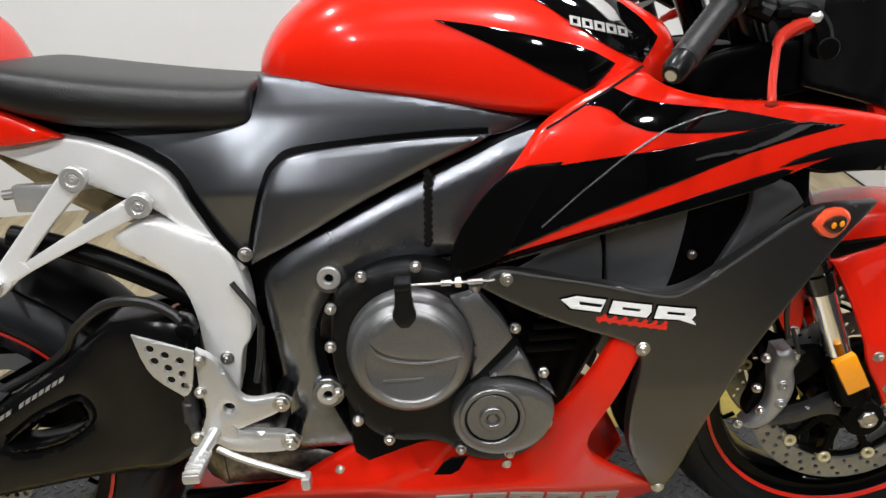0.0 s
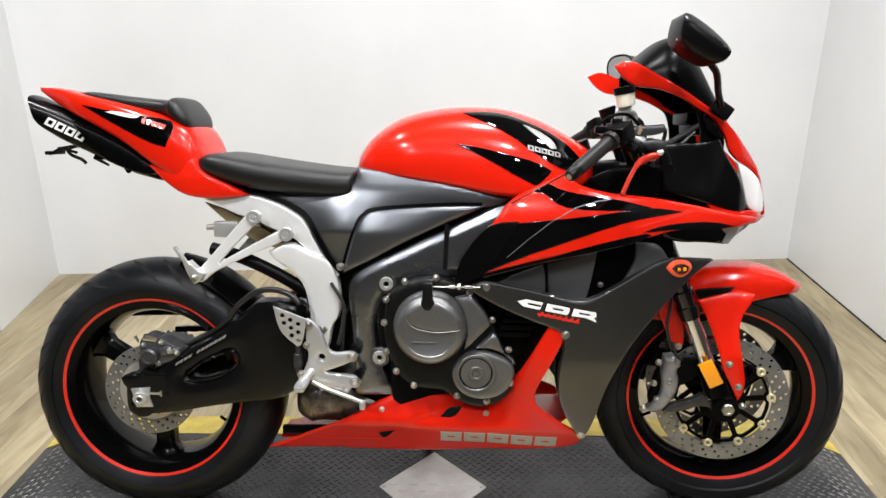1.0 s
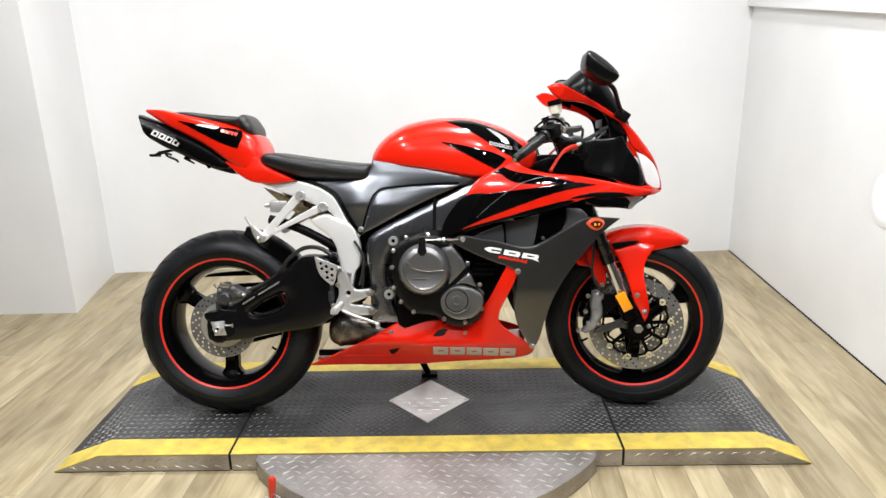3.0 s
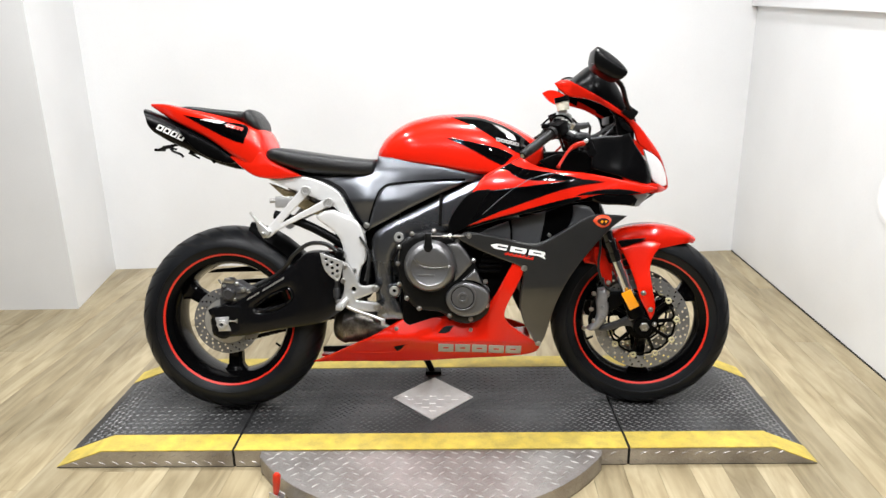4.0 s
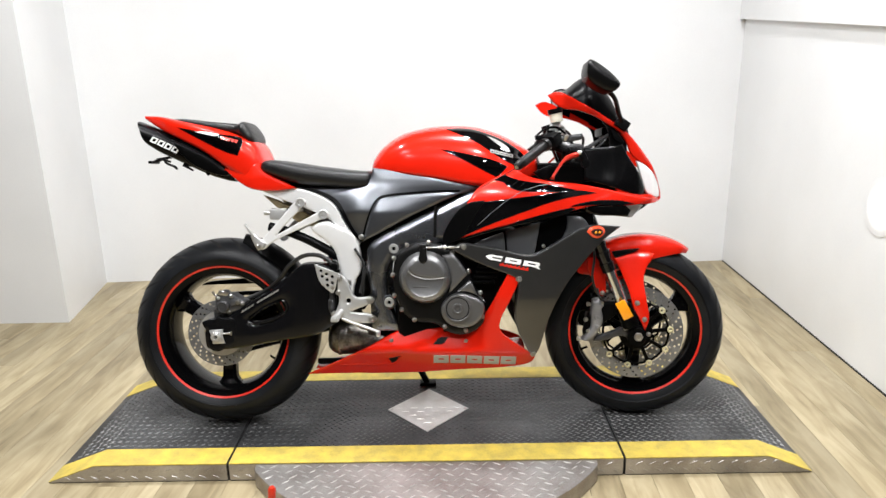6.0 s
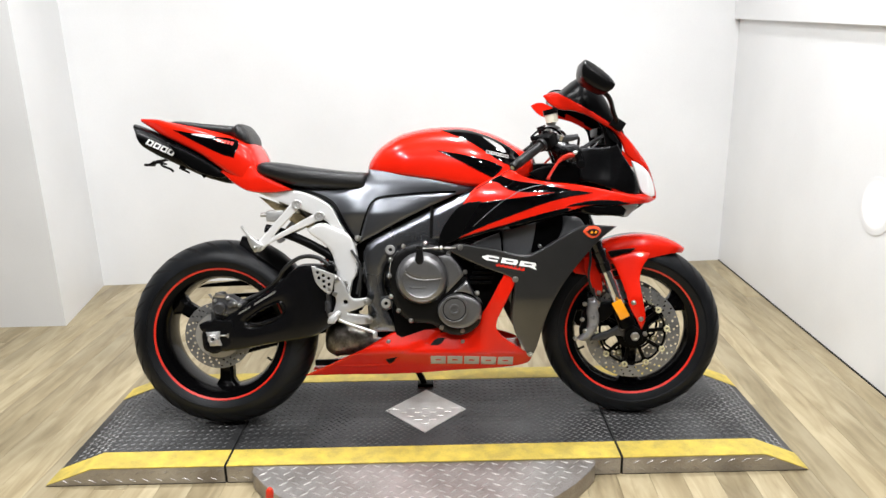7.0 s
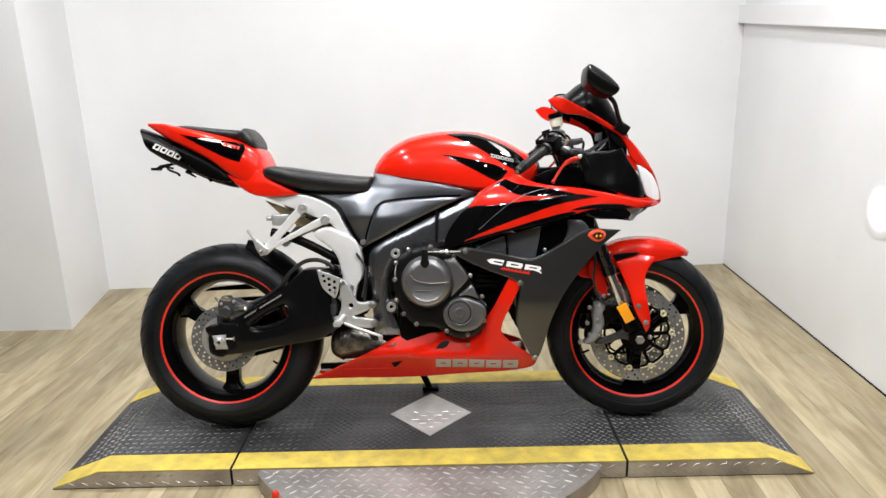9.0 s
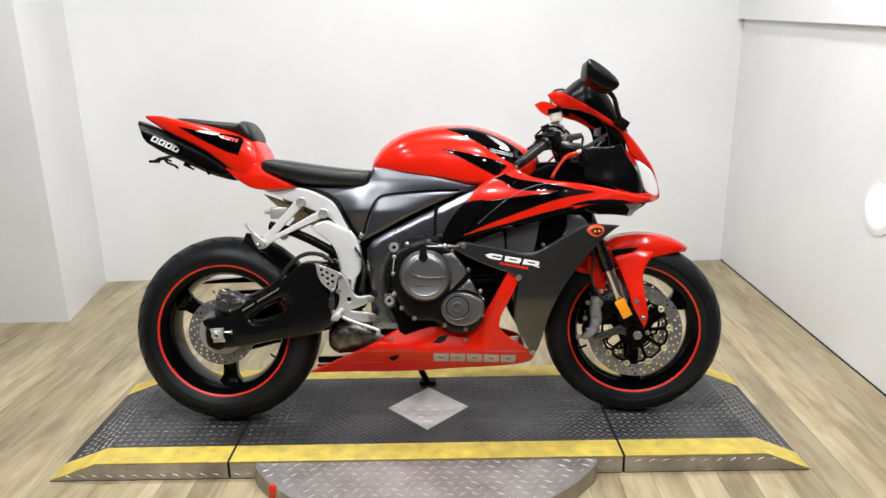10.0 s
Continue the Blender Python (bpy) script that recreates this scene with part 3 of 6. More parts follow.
for j in range(11):
    y = DY0 - 0.016 - j * 0.0265
    for i in range(-22, 23):
        x = CX + (i + 0.5 * (j % 2)) * 0.036
        if math.hypot(x - CX, y - CY) < RB - 0.018:
            spots.append((Vector((x, y, 0.057)), U, V, radians(40 if (i + j) % 2 else -25)))
part("raised_tread", lozenges(spots, 0.029, 0.0052, 0.0019), PLATE_TOP, base)["kind"] = "stuff"

# toggle clamp with a red handle beside the base
clamp = thing("toggle_clamp", "steel toggle clamp with red dipped handle beside the turntable", "clamp", pose(0.26, -0.472, 0, 0, 0, -35))
part("foot", block(-0.035, 0.035, -0.02, 0.02, 0, 0.006, 0.001), ALLOY, clamp)
part("bracket", join(block(-0.02, 0.022, -0.012, -0.008, 0.006, 0.045, 0.001), block(-0.02, 0.022, 0.008, 0.012, 0.006, 0.045, 0.001)), ALLOY, clamp)
part("arm", join(sweep([(-0.01, 0, 0.03), (0.05, 0, 0.026)], 0.006, 10), sweep([(0.05, 0, 0.04), (0.05, 0, 0.004)], [0.005, 0.007], 10)), STEEL, clamp)
part("handle", sweep([(-0.005, 0, 0.035), (-0.002, 0, 0.05), (0.004, 0, 0.085), (0.007, 0, 0.105), (0.008, 0, 0.112)], [0.006, 0.009, 0.011, 0.011, 0.006], 12), RED_PLASTIC, clamp, "red dipped handle")

# ---------------------------------------------------------------- the motorcycle
# x forward from the rear axle, out to the right (toward -y), z up from the deck; it leans on its side stand
LEAN_AWAY = 10.0
bike = thing("motorcycle", "red and black sport motorcycle leaning on its stand", "motorcycle", pose(0, 0, DH + 0.001, -LEAN_AWAY, 0, 0))
FC, RC = (1.396, 0.298), (0.015, 0.317)
STEER = Matrix.Translation((1.39, 0, 0.3)) @ Matrix.Rotation(radians(-6.0), 4, Vector((-0.40, 0, 0.916))) @ Matrix.Translation((-1.39, 0, -0.3))


def turned(geo):
    """Swings a front-end piece with the handlebar."""
    return moved(geo, STEER)


FAIR_X = np.array([0.3, 0.6, 0.72, 0.85, 1.0, 1.15, 1.25, 1.35, 1.45, 1.52])
FAIR_B = np.array([0.13, 0.17, 0.205, 0.235, 0.245, 0.232, 0.205, 0.16, 0.10, 0.05])
FAIR_STEP = np.linspace(-0.05, 0.05, 11)


def fair(x, z):
    """Half width of the fairing, a smooth curve along its length."""
    b = float(np.mean(np.interp(x + FAIR_STEP, FAIR_X, FAIR_B)))
    if z < 0.45:
        b *= 1 - 0.45 * ((0.45 - max(z, 0.1)) / 0.35) ** 1.4
    if z > 0.72:
        b -= 2.75 * (z - 0.72) ** 2
    return b


def both(name, geo, material, parent, label=""):
    """A part on the right and its like on the left."""
    a = part(name, geo, material, parent, label)
    part(name, flip_side(geo), material, parent, label)
    return a


# wheels
def wheel(name, c, R, half, rim_half, q, well, front_end):
    """q scales the rim's radii; well is the inner radius of its barrel."""
    sit = Matrix.Translation((c[0], 0, c[1])) @ Matrix.Rotation(radians(-1.0), 4, "Z") @ Matrix.Rotation(radians(-3.0), 4, "X") @ Matrix.Translation((-c[0], 0, -c[1]))
    t = (lambda g: turned(g)) if front_end else (lambda g: moved(g, sit))
    CR = half * 0.66
    prof = []
    for k in range(13):
        a = radians(-72 + 12 * k)
        prof.append((R - CR + CR * (math.cos(a) - math.cos(radians(72))) / (1 - math.cos(radians(72))), half * math.sin(a) / math.sin(radians(72))))
    prof = [(0.221 * q, -rim_half), (0.232 * q, -rim_half - 0.006), (0.25 * q, -half + 0.004), (R - CR - 0.012, -half - 0.0008)] + prof + \
           [(R - CR - 0.012, half + 0.0008), (0.25 * q, half - 0.004), (0.232 * q, rim_half + 0.006), (0.221 * q, rim_half), (0.215 * q, rim_half - 0.01), (0.215 * q, -rim_half + 0.01)]
    prof = [p for i, p in enumerate(prof) if i == 0 or abs(p[0] - prof[i - 1][0]) + abs(p[1] - prof[i - 1][1]) > 1e-4]
    shape = [(well, -rim_half + 0.04), (0.1955, -rim_half + 0.014), (0.2, -rim_half + 0.004), (0.222, -rim_half), (0.2275, -rim_half - 0.004), (0.2275, -rim_half + 0.002), (0.214, -rim_half + 0.014),
             (0.205, 0), (0.214, rim_half - 0.014), (0.2275, rim_half - 0.002), (0.2275, rim_half + 0.004), (0.222, rim_half), (0.2, rim_half - 0.004), (0.1955, rim_half - 0.014), (well, rim_half - 0.04)]
    far = 1.0 if front_end else 1.2
    wh = part(name, t(revolve([(r * q, b * far if b < 0 else b) for r, b in shape], c, 96)),
              RIM_BLACK, bike, "gloss black three-spoke wheel rim with red stripe")
    part("tyre", t(revolve(prof, c, 112)), RUBBER, wh, "black road tyre with siped tread")
    part("rim_stripe", t(revolve([(0.2205 * q, rim_half + 0.0012), (0.2268 * q, rim_half + 0.0045), (0.2268 * q, rim_half + 0.0055), (0.2205 * q, rim_half + 0.0026)], c, 96)), RED_MARK_BRIGHT, wh, "bright red rim stripe")
    part("rim_stripe", t(revolve([(0.2195 * q, -rim_half - 0.0018), (0.2262 * q, -rim_half - 0.0055), (0.2262 * q, -rim_half - 0.0045), (0.2195 * q, -rim_half - 0.0005)], c, 96)), RED_MARK_BRIGHT, wh, "bright red rim stripe")
    # tread grooves: slanted sipes over the shoulder, their shade painted as flat dark strips
    gv = []
    n = 26 if not front_end else 30
    for sgn in (1, -1):
        for k in range(n):
            a0 = 2 * math.pi * (k + (0.5 if sgn < 0 else 0)) / n
            m = 7
            strip_v, strip_f = [], []
            for j in range(m):
                u = j / (m - 1)
                ph = radians(66 - 52 * u)
                a = a0 + 0.30 * u ** 0.8
                r = R - CR + CR * (math.cos(ph) - math.cos(radians(72))) / (1 - math.cos(radians(72))) + 0.0006
                b = sgn * (half * math.sin(ph) / math.sin(radians(72)) + 0.0006)
                wd = 0.0085 * math.sin(math.pi * (0.12 + 0.76 * u)) / R
                for s in (-1, 1):
                    strip_v.append((c[0] + r * math.cos(a + s * wd), -b, c[1] + r * math.sin(a + s * wd)))
            for j in range(m - 1):
                strip_f.append((2 * j, 2 * j + 1, 2 * j + 3, 2 * j + 2))
            gv.append((strip_v, strip_f))
    part("tread_groove", t(join(*gv)), GROOVE, wh, "dark strips painting the shade in the tread sipes")["kind"] = "stuff"
    # spokes
    for k in range(3):
        a = radians((150 if front_end else 149) + 120 * k)
        d, e = Vector((math.cos(a), 0, math.sin(a))), Vector((-math.sin(a), 0, math.cos(a)))
        o = Vector((c[0], 0, c[1]))
        vs, fs = [], []
        rows = [(0.03, 0.040, 0.040), (0.07, 0.026, 0.032), (0.12, 0.022, 0.024), (0.160, 0.024, 0.022), (0.178, 0.034, 0.026), (0.192, 0.06, 0.034)]
        for r, w, th in rows:
            for sx, sy in ((-1, -0.55), (-0.6, -1), (0.6, -1), (1, -0.55), (1, 0.55), (0.6, 1), (-0.6, 1), (-1, 0.55)):
                vs.append(o + d * r + e * w * sx + Vector((0, th * sy, 0)))
        for i in range(len(rows) - 1):
            for q in range(8):
                p = (q + 1) % 8
                fs.append((i * 8 + q, i * 8 + p, i * 8 + 8 + p, i * 8 + 8 + q))
        fs += [tuple(range(7, -1, -1)), tuple(len(rows) * 8 - 8 + q for q in range(8))]
        part("spoke", t((vs, fs)), RIM_BLACK, wh)
    part("hub", t(join(drum(c, 0.048, -0.06, 0.06, 40), drum(c, 0.03, -0.09, 0.09, 32))), DARK, wh)
    av = radians(-35 if not front_end else 205)
    part("valve", t(sweep([(c[0] + r * math.cos(av), 0, c[1] + r * math.sin(av)) for r in (0.197, 0.165)], 0.004, 8)), DARK, wh)
    return wh


RIM_BLACK = mat("black rim paint", (0.002, 0.002, 0.0022), 0.15, vary=0.2, spec=0.14)
RED_MARK_BRIGHT = mat("red rim tape", (0.6, 0.02, 0.008), 0.35, coat=0.4, vary=0.08)
rear_wheel = wheel("rear_wheel", (0.020, 0.315), 0.313, 0.087, 0.07, 0.978, 0.189, False)
front_wheel = wheel("front_wheel", FC, 0.297, 0.06, 0.045, 0.968, 0.19, True)


def disc(c, R, r, b, holes_rows, n_holes, t):
    hs = [circle(c[0], c[1], r, 60)]
    for q, rad in enumerate(holes_rows):
        for k in range(n_holes):
            a = 2 * math.pi * (k + q / len(holes_rows)) / n_holes
            hs.append(circle(c[0] + rad * math.cos(a), c[1] + rad * math.sin(a), 0.0038, 8))
    return t(relief(circle(c[0], c[1], R, 90), b, 0.0045, 0.0008, 0.03, hs, soft=0))


def wedge(c, r0, r1, a, half):
    """A window between two radii of a cast carrier."""
    out = [(r0, -half * 0.8), (r0, half * 0.8), (r1 - 0.006, half), (r1, half - 0.08), (r1, 0.0), (r1, -half + 0.08), (r1 - 0.006, -half)]
    return [(c[0] + r * math.cos(a + d), c[1] + r * math.sin(a + d)) for r, d in out]


for s in (1, -1):
    b = 0.066 * s
    bd = part("brake_disc", disc(FC, 0.155, 0.116, b + 0.002, (0.123, 0.136, 0.148), 30, turned), DISC_STEEL, front_wheel, "drilled steel front brake disc")
    part("carrier", turned(relief(circle(*FC, 0.110, 80), b + 0.004, 0.007, 0.0015, 0.03, [circle(*FC, 0.028, 24)] + [wedge(FC, 0.056, 0.1035, 0.628 * k + 0.1 + 0.314, 0.255) for k in range(10)], soft=0)), DARK, bd)
    for k in range(10):
        a = 2 * math.pi * k / 10 + 0.1
        part("rivet", turned(ring((FC[0] + 0.113 * math.cos(a), FC[1] + 0.113 * math.sin(a)), 0.0042, 0.0105, b - 0.0075, b + 0.0075, 18)), GOLD, bd)
rd = part("brake_disc", disc(RC, 0.111, 0.076, 0.078, (0.083, 0.094, 0.104), 22, lambda g: g), DISC_STEEL, rear_wheel, "drilled steel rear brake disc")
part("carrier", relief(circle(*RC, 0.080, 60), 0.0768, 0.008, 0.0015, 0.03, [circle(*RC, 0.03, 24)] + [wedge(RC, 0.040, 0.057, 1.2566 * k + 0.2 + 0.628, 0.38) for k in range(5)], soft=0), ALLOY, rd, "bare alloy disc carrier")
sp = []
for k in range(42):
    a0 = 2 * math.pi * k / 42
    sp += [(RC[0] + r * math.cos(a0 + d), RC[1] + r * math.sin(a0 + d)) for r, d in ((0.098, 0.0), (0.104, 0.045), (0.104, 0.1), (0.098, 0.145))]
part("sprocket", relief(sp, -0.078, 0.006, 0.0006, 0.03, [circle(RC[0], RC[1], 0.07, 40)], soft=0), ALLOY, rear_wheel)
for (x0, z0), (x1, z1) in (((0.02, 0.423), (0.5, 0.44)), ((0.02, 0.213), (0.5, 0.33))):
    n = 32
    links = []
    for k in range(n):
        u = (k + 0.5) / n
        x, z = x0 + u * (x1 - x0), z0 + u * (z1 - z0)
        links.append(block(x - 0.0085, x + 0.0085, 0.073 if k % 2 else 0.075, 0.091 if k % 2 else 0.089, z - 0.007, z + 0.007, 0.002))
    part("chain", join(*links), DARK, bike, "dark roller drive chain")
part("chain_guard", flip_side(relief([(-0.113, 0.449), (-0.094, 0.461), (-0.053, 0.465), (0.025, 0.471), (0.1, 0.474), (0.2, 0.474), (0.3, 0.464), (0.3, 0.449), (0.1, 0.453), (-0.078, 0.451)], 0.128, 0.012, 0.003, 0.014)), DARK, bike, "thin black chain guard")

SWING_BLACK = mat("satin black swingarm", (0.004, 0.004, 0.0045), 0.2, vary=0.2, bump=0.02, fine=300, spec=0.28)
# swingarm
def swing_b(x, z):
    return lerp(x, [-0.05, 0.1, 0.3, 0.42], [0.118, 0.115, 0.122, 0.13])


SWING = [(-0.028, 0.345), (-0.018, 0.361), (0.024, 0.366), (0.06, 0.386), (0.11, 0.42), (0.17, 0.452), (0.227, 0.489), (0.275, 0.537), (0.31, 0.555), (0.387, 0.552), (0.44, 0.52), (0.47, 0.45), (0.45, 0.39), (0.39, 0.345), (0.33, 0.312), (0.187, 0.291), (0.082, 0.272), (0.0, 0.266), (-0.022, 0.272), (-0.03, 0.29)]
WINDOW = round_off([(0.118, 0.366), (0.15, 0.392), (0.20, 0.418), (0.232, 0.430), (0.244, 0.415), (0.240, 0.395), (0.206, 0.374), (0.133, 0.354)], 2)
swing = part("swingarm", relief(SWING, lambda x, z: swing_b(x, z) + 0.022 * math.exp(-((x - 0.365) / 0.075) ** 2), 0.045, 0.012, 0.009, [WINDOW], crown=0.005), SWING_BLACK, bike, "black box-section swingarm")
part("window_lip", relief([(Vector(p) - Vector((0.183, 0.392))) * 1.0 + (Vector(p) - Vector((0.183, 0.392))).normalized() * 0.0075 + Vector((0.183, 0.392)) for p in WINDOW], lambda x, z: swing_b(x, z) + 0.0065, 0.012, 0.003, 0.008, [WINDOW], soft=0), SWING_BLACK, swing, "raised black rim of the opening")
part("swingarm", flip_side(relief([(-0.032, 0.34), (-0.025, 0.355), (0.085, 0.408), (0.249, 0.49), (0.37, 0.5), (0.46, 0.46), (0.46, 0.39), (0.36, 0.333), (0.211, 0.29), (0.075, 0.27), (-0.032, 0.29)], swing_b, 0.045, 0.012, 0.02)), DARK, bike)
part("cross_tube", block(0.36, 0.5, -0.115, 0.115, 0.39, 0.51, 0.02), DARK, bike)
letters = []
lx, lz, dx, dz = 0.096, 0.392, 0.126, 0.072
for k in range(12):
    if k == 4:
        continue
    u0, u1 = k / 12, (k + 0.72) / 12
    h = 0.0045
    letters.append(relief([(lx + dx * u0, lz + dz * u0), (lx + dx * u1, lz + dz * u1), (lx + dx * u1 + 0.003, lz + dz * u1 + h * 1.7), (lx + dx * u0 + 0.003, lz + dz * u0 + h * 1.7)],
                          lambda x, z: swing_b(x, z) + 0.0048, 0.003, 0.0004, 0.02, soft=0))
part("lettering", join(*letters), GREY_MARK, swing, "row of small silver lettering bars")
part("axle_plate", join(relief([(-0.009, 0.338), (0.036, 0.341), (0.033, 0.317), (0.040, 0.294), (0.0, 0.293), (0.003, 0.312), (-0.004, 0.32)], 0.130, 0.008, 0.003, 0.02, [circle(*RC, 0.012, 16)], soft=0), ring(RC, 0.0085, 0.0175, 0.124, 0.140, 6), ring(RC, 0.006, 0.010, 0.124, 0.142, 20)), ALLOY, swing, "silver chain adjuster plate with axle nut")
part("axle_block", relief([(-0.034, 0.363), (-0.013, 0.372), (0.007, 0.372), (0.021, 0.384), (0.039, 0.375), (0.068, 0.378), (0.078, 0.367), (0.080, 0.302), (0.062, 0.281), (0.048, 0.272), (0.038, 0.281), (0.026, 0.266), (0.003, 0.265), (-0.016, 0.278), (-0.019, 0.297), (-0.007, 0.308), (-0.011, 0.33), (-0.029, 0.346)], 0.1225, 0.024, 0.004, 0.009, soft=1), SWING_BLACK, swing, "black lobed axle block")
part("adjuster_bolt", join(sweep([(0.036, -0.126, 0.327), (0.062, -0.126, 0.3265)], 0.0028, 8), sweep([(0.061, -0.126, 0.320), (0.0615, -0.126, 0.333)], 0.003, 8)), STEEL, swing)
# rear caliper above the axle
REAR_CAST = mat("grey cast caliper", (0.11, 0.11, 0.113), 0.34, metal=0.6, vary=0.2, scale=30, bump=0.08, fine=300)
cal = part("rear_caliper", join(relief([(0.008, 0.418), (0.012, 0.392), (0.045, 0.386), (0.085, 0.398), (0.106, 0.414), (0.108, 0.43), (0.082, 0.442), (0.064, 0.455), (0.048, 0.452), (0.04, 0.462), (0.02, 0.462), (0.008, 0.445)], 0.108, 0.046, 0.006, 0.010),
                                relief([(0.062, 0.415), (0.098, 0.420), (0.104, 0.43), (0.08, 0.438), (0.062, 0.434)], 0.118, 0.02, 0.004, 0.010)), REAR_CAST, bike, "grey cast rear brake caliper")
part("piston_cap", join(drum((0.037, 0.414), 0.020, 0.09, 0.126, 28, 0.003), ring((0.037, 0.414), 0.012, 0.0165, 0.120, 0.1275, 28)), DARK_CAST, cal)
part("bleed_screw", sweep([(0.012, -0.112, 0.448), (0.003, -0.112, 0.462)], 0.0038, 8), STEEL, cal)
part("pad_spring", relief([(0.018, 0.452), (0.05, 0.447), (0.056, 0.458), (0.024, 0.466)], 0.112, 0.008, 0.002, 0.01), STEEL, cal, "steel pad spring plate")
for x, z, r in ((0.02, 0.440, 0.0045), (0.062, 0.446, 0.005), (0.086, 0.428, 0.006), (0.052, 0.394, 0.0045), (0.101, 0.423, 0.0048)):
    part("caliper_bolt", bolt(x, z, 0.118 if x > 0.08 else 0.109, r), STEEL, cal)
part("caliper_bracket", relief([(0.0, 0.40), (0.10, 0.412), (0.12, 0.43), (0.10, 0.44), (0.05, 0.405), (0.03, 0.37), (0.0, 0.36)], 0.100, 0.016, 0.004, 0.014), DARK_CAST, cal)
part("brake_hose", tube([(0.10, -0.085, 0.43), (0.17, -0.075, 0.46), (0.225, -0.105, 0.502), (0.255, -0.13, 0.54), (0.305, -0.14, 0.576), (0.355, -0.147, 0.58), (0.395, -0.152, 0.56), (0.418, -0.158, 0.525)], 0.0068, 10), CABLE, bike, "black rear brake hose")
master = part("rear_master", sweep([(0.401, -0.166, 0.462), (0.401, -0.166, 0.44), (0.399, -0.166, 0.438), (0.398, -0.166, 0.41), (0.398, -0.166, 0.408), (0.40, -0.166, 0.392)], [0.0085, 0.0085, 0.011, 0.011, 0.0075, 0.0075], 16), DARK_CAST, bike, "dark rear brake master cylinder")
part("push_rod", sweep([(0.40, -0.166, 0.394), (0.404, -0.166, 0.368)], 0.0032, 8), STEEL, master)
part("hose_union", join(sweep([(0.401, -0.166, 0.46), (0.403, -0.164, 0.475)], 0.006, 10), drum((0.404, 0.478), 0.0075, 0.155, 0.175, 14)), STEEL, master, "bright hose union")
part("reservoir_hose", tube([(0.404, -0.164, 0.478), (0.416, -0.165, 0.52), (0.42, -0.163, 0.556), (0.404, -0.155, 0.563)], 0.0045, 8), CABLE, bike, "thin black reservoir hose")
part("link_rod", tube([(0.506, -0.162, 0.54), (0.50, -0.165, 0.50), (0.49, -0.163, 0.46)], 0.0048, 8), CABLE, bike, "black hose beside the frame")
# hugger over the rear tyre
hv, hf = [], []
for i in range(15):
    a = radians(18 + 4.2 * i)
    wd = lerp(i, [0, 10, 14], [0.075, 0.07, 0.03])
    for th in (0.0, 0.004):
        for j in range(9):
            u = -1 + j / 4
            r = 0.328 + th - 0.035 * abs(u) ** 3
            hv.append((RC[0] + r * math.cos(a), u * wd, RC[1] + r * math.sin(a)))
for i in range(14):
    for j in range(8):
        k = i * 18 + j
        hf += [(k + 9, k + 10, k + 28, k + 27), (k, k + 18, k + 19, k + 1)]
    k = i * 18
    hf += [(k, k + 9, k + 27, k + 18), (k + 8, k + 26, k + 35, k + 17)]
hf += [tuple(range(9)) + tuple(range(17, 8, -1)), tuple(14 * 18 + j for j in range(9)) + tuple(14 * 18 + j for j in range(17, 8, -1))]
part("hugger", (hv, hf), DARK, bike, "matt black rear mudguard")
part("shock", sweep([(0.36, -0.03, 0.42), (0.41, -0.03, 0.66)], 0.02, 14), DARK, bike)
coil = [(0.365 + 0.045 * u + 0.033 * math.cos(u * 40) , -0.03 + 0.033 * math.sin(u * 40), 0.44 + 0.2 * u) for u in [k / 90 for k in range(91)]]
part("shock_spring", sweep(coil, 0.005, 6), RED_MARK, bike, "red shock absorber spring")

# main frame, side covers, subframe
def cover_b(x, z):
    return lerp(x, [0.3, 0.5, 0.6, 0.75, 0.87], [0.09, 0.118, 0.138, 0.155, 0.16]) - 0.16 * max(0, z - 0.81) + 0.30 * max(0, min(0.805 - z, 0.09)) * max(0.0, min(1, (0.75 - x) / 0.2))


FRAME_OUT = [(0.89, 0.785), (0.84, 0.773), (0.801, 0.754), (0.751, 0.731), (0.693, 0.705), (0.633, 0.676), (0.573, 0.65), (0.531, 0.625), (0.511, 0.601), (0.51, 0.549), (0.516, 0.482), (0.519, 0.412), (0.518, 0.325), (0.617, 0.325),
             (0.592, 0.387), (0.578, 0.433), (0.572, 0.486), (0.576, 0.524), (0.593, 0.559), (0.613, 0.581), (0.648, 0.599), (0.7, 0.608), (0.752, 0.612), (0.79, 0.615), (0.85, 0.64), (0.95, 0.72), (0.95, 0.8)]


def frame_b(x, z):
    return 0.152 + 0.10 * max(0, x - 0.7) - 0.012 * max(0, (0.55 - z) / 0.2)


frame_part = both("main_frame", relief(FRAME_OUT, frame_b, 0.05, 0.02, 0.012, crown=0.004, crown_at=0.04), FRAME_GREY, bike, "matt grey aluminium twin-spar frame")
weld = [(0.733 + 0.002 * (k % 2) - 0.0008 * k * 0.25, 0.728 - 0.0046 * k) for k in range(21)]
part("weld_bead", join(*[drum(p, 0.0052, frame_b(*p), frame_b(*p) + 0.0062, 10, 0.002) for p in weld]), ENGINE_DARK, frame_part, "weld bead down the frame spar")
for x, z, r in ((0.599, 0.598, 0.0155), (0.580, 0.425, 0.0155)):
    pb = part("pivot_bolt", ring((x, z), 0.0062, r, frame_b(x, z) - 0.004, frame_b(x, z) + 0.009, 28), ALLOY, frame_part, "bright frame mounting bolt")
    part("socket", join(drum((x, z), 0.0064, frame_b(x, z) - 0.004, frame_b(x, z) + 0.004, 6)), DARK, pb, "dark hex socket")
    part("seat_ring", ring((x, z), r, r + 0.007, frame_b(x, z) - 0.006, frame_b(x, z) + 0.004, 28), FRAME_GREY, pb)
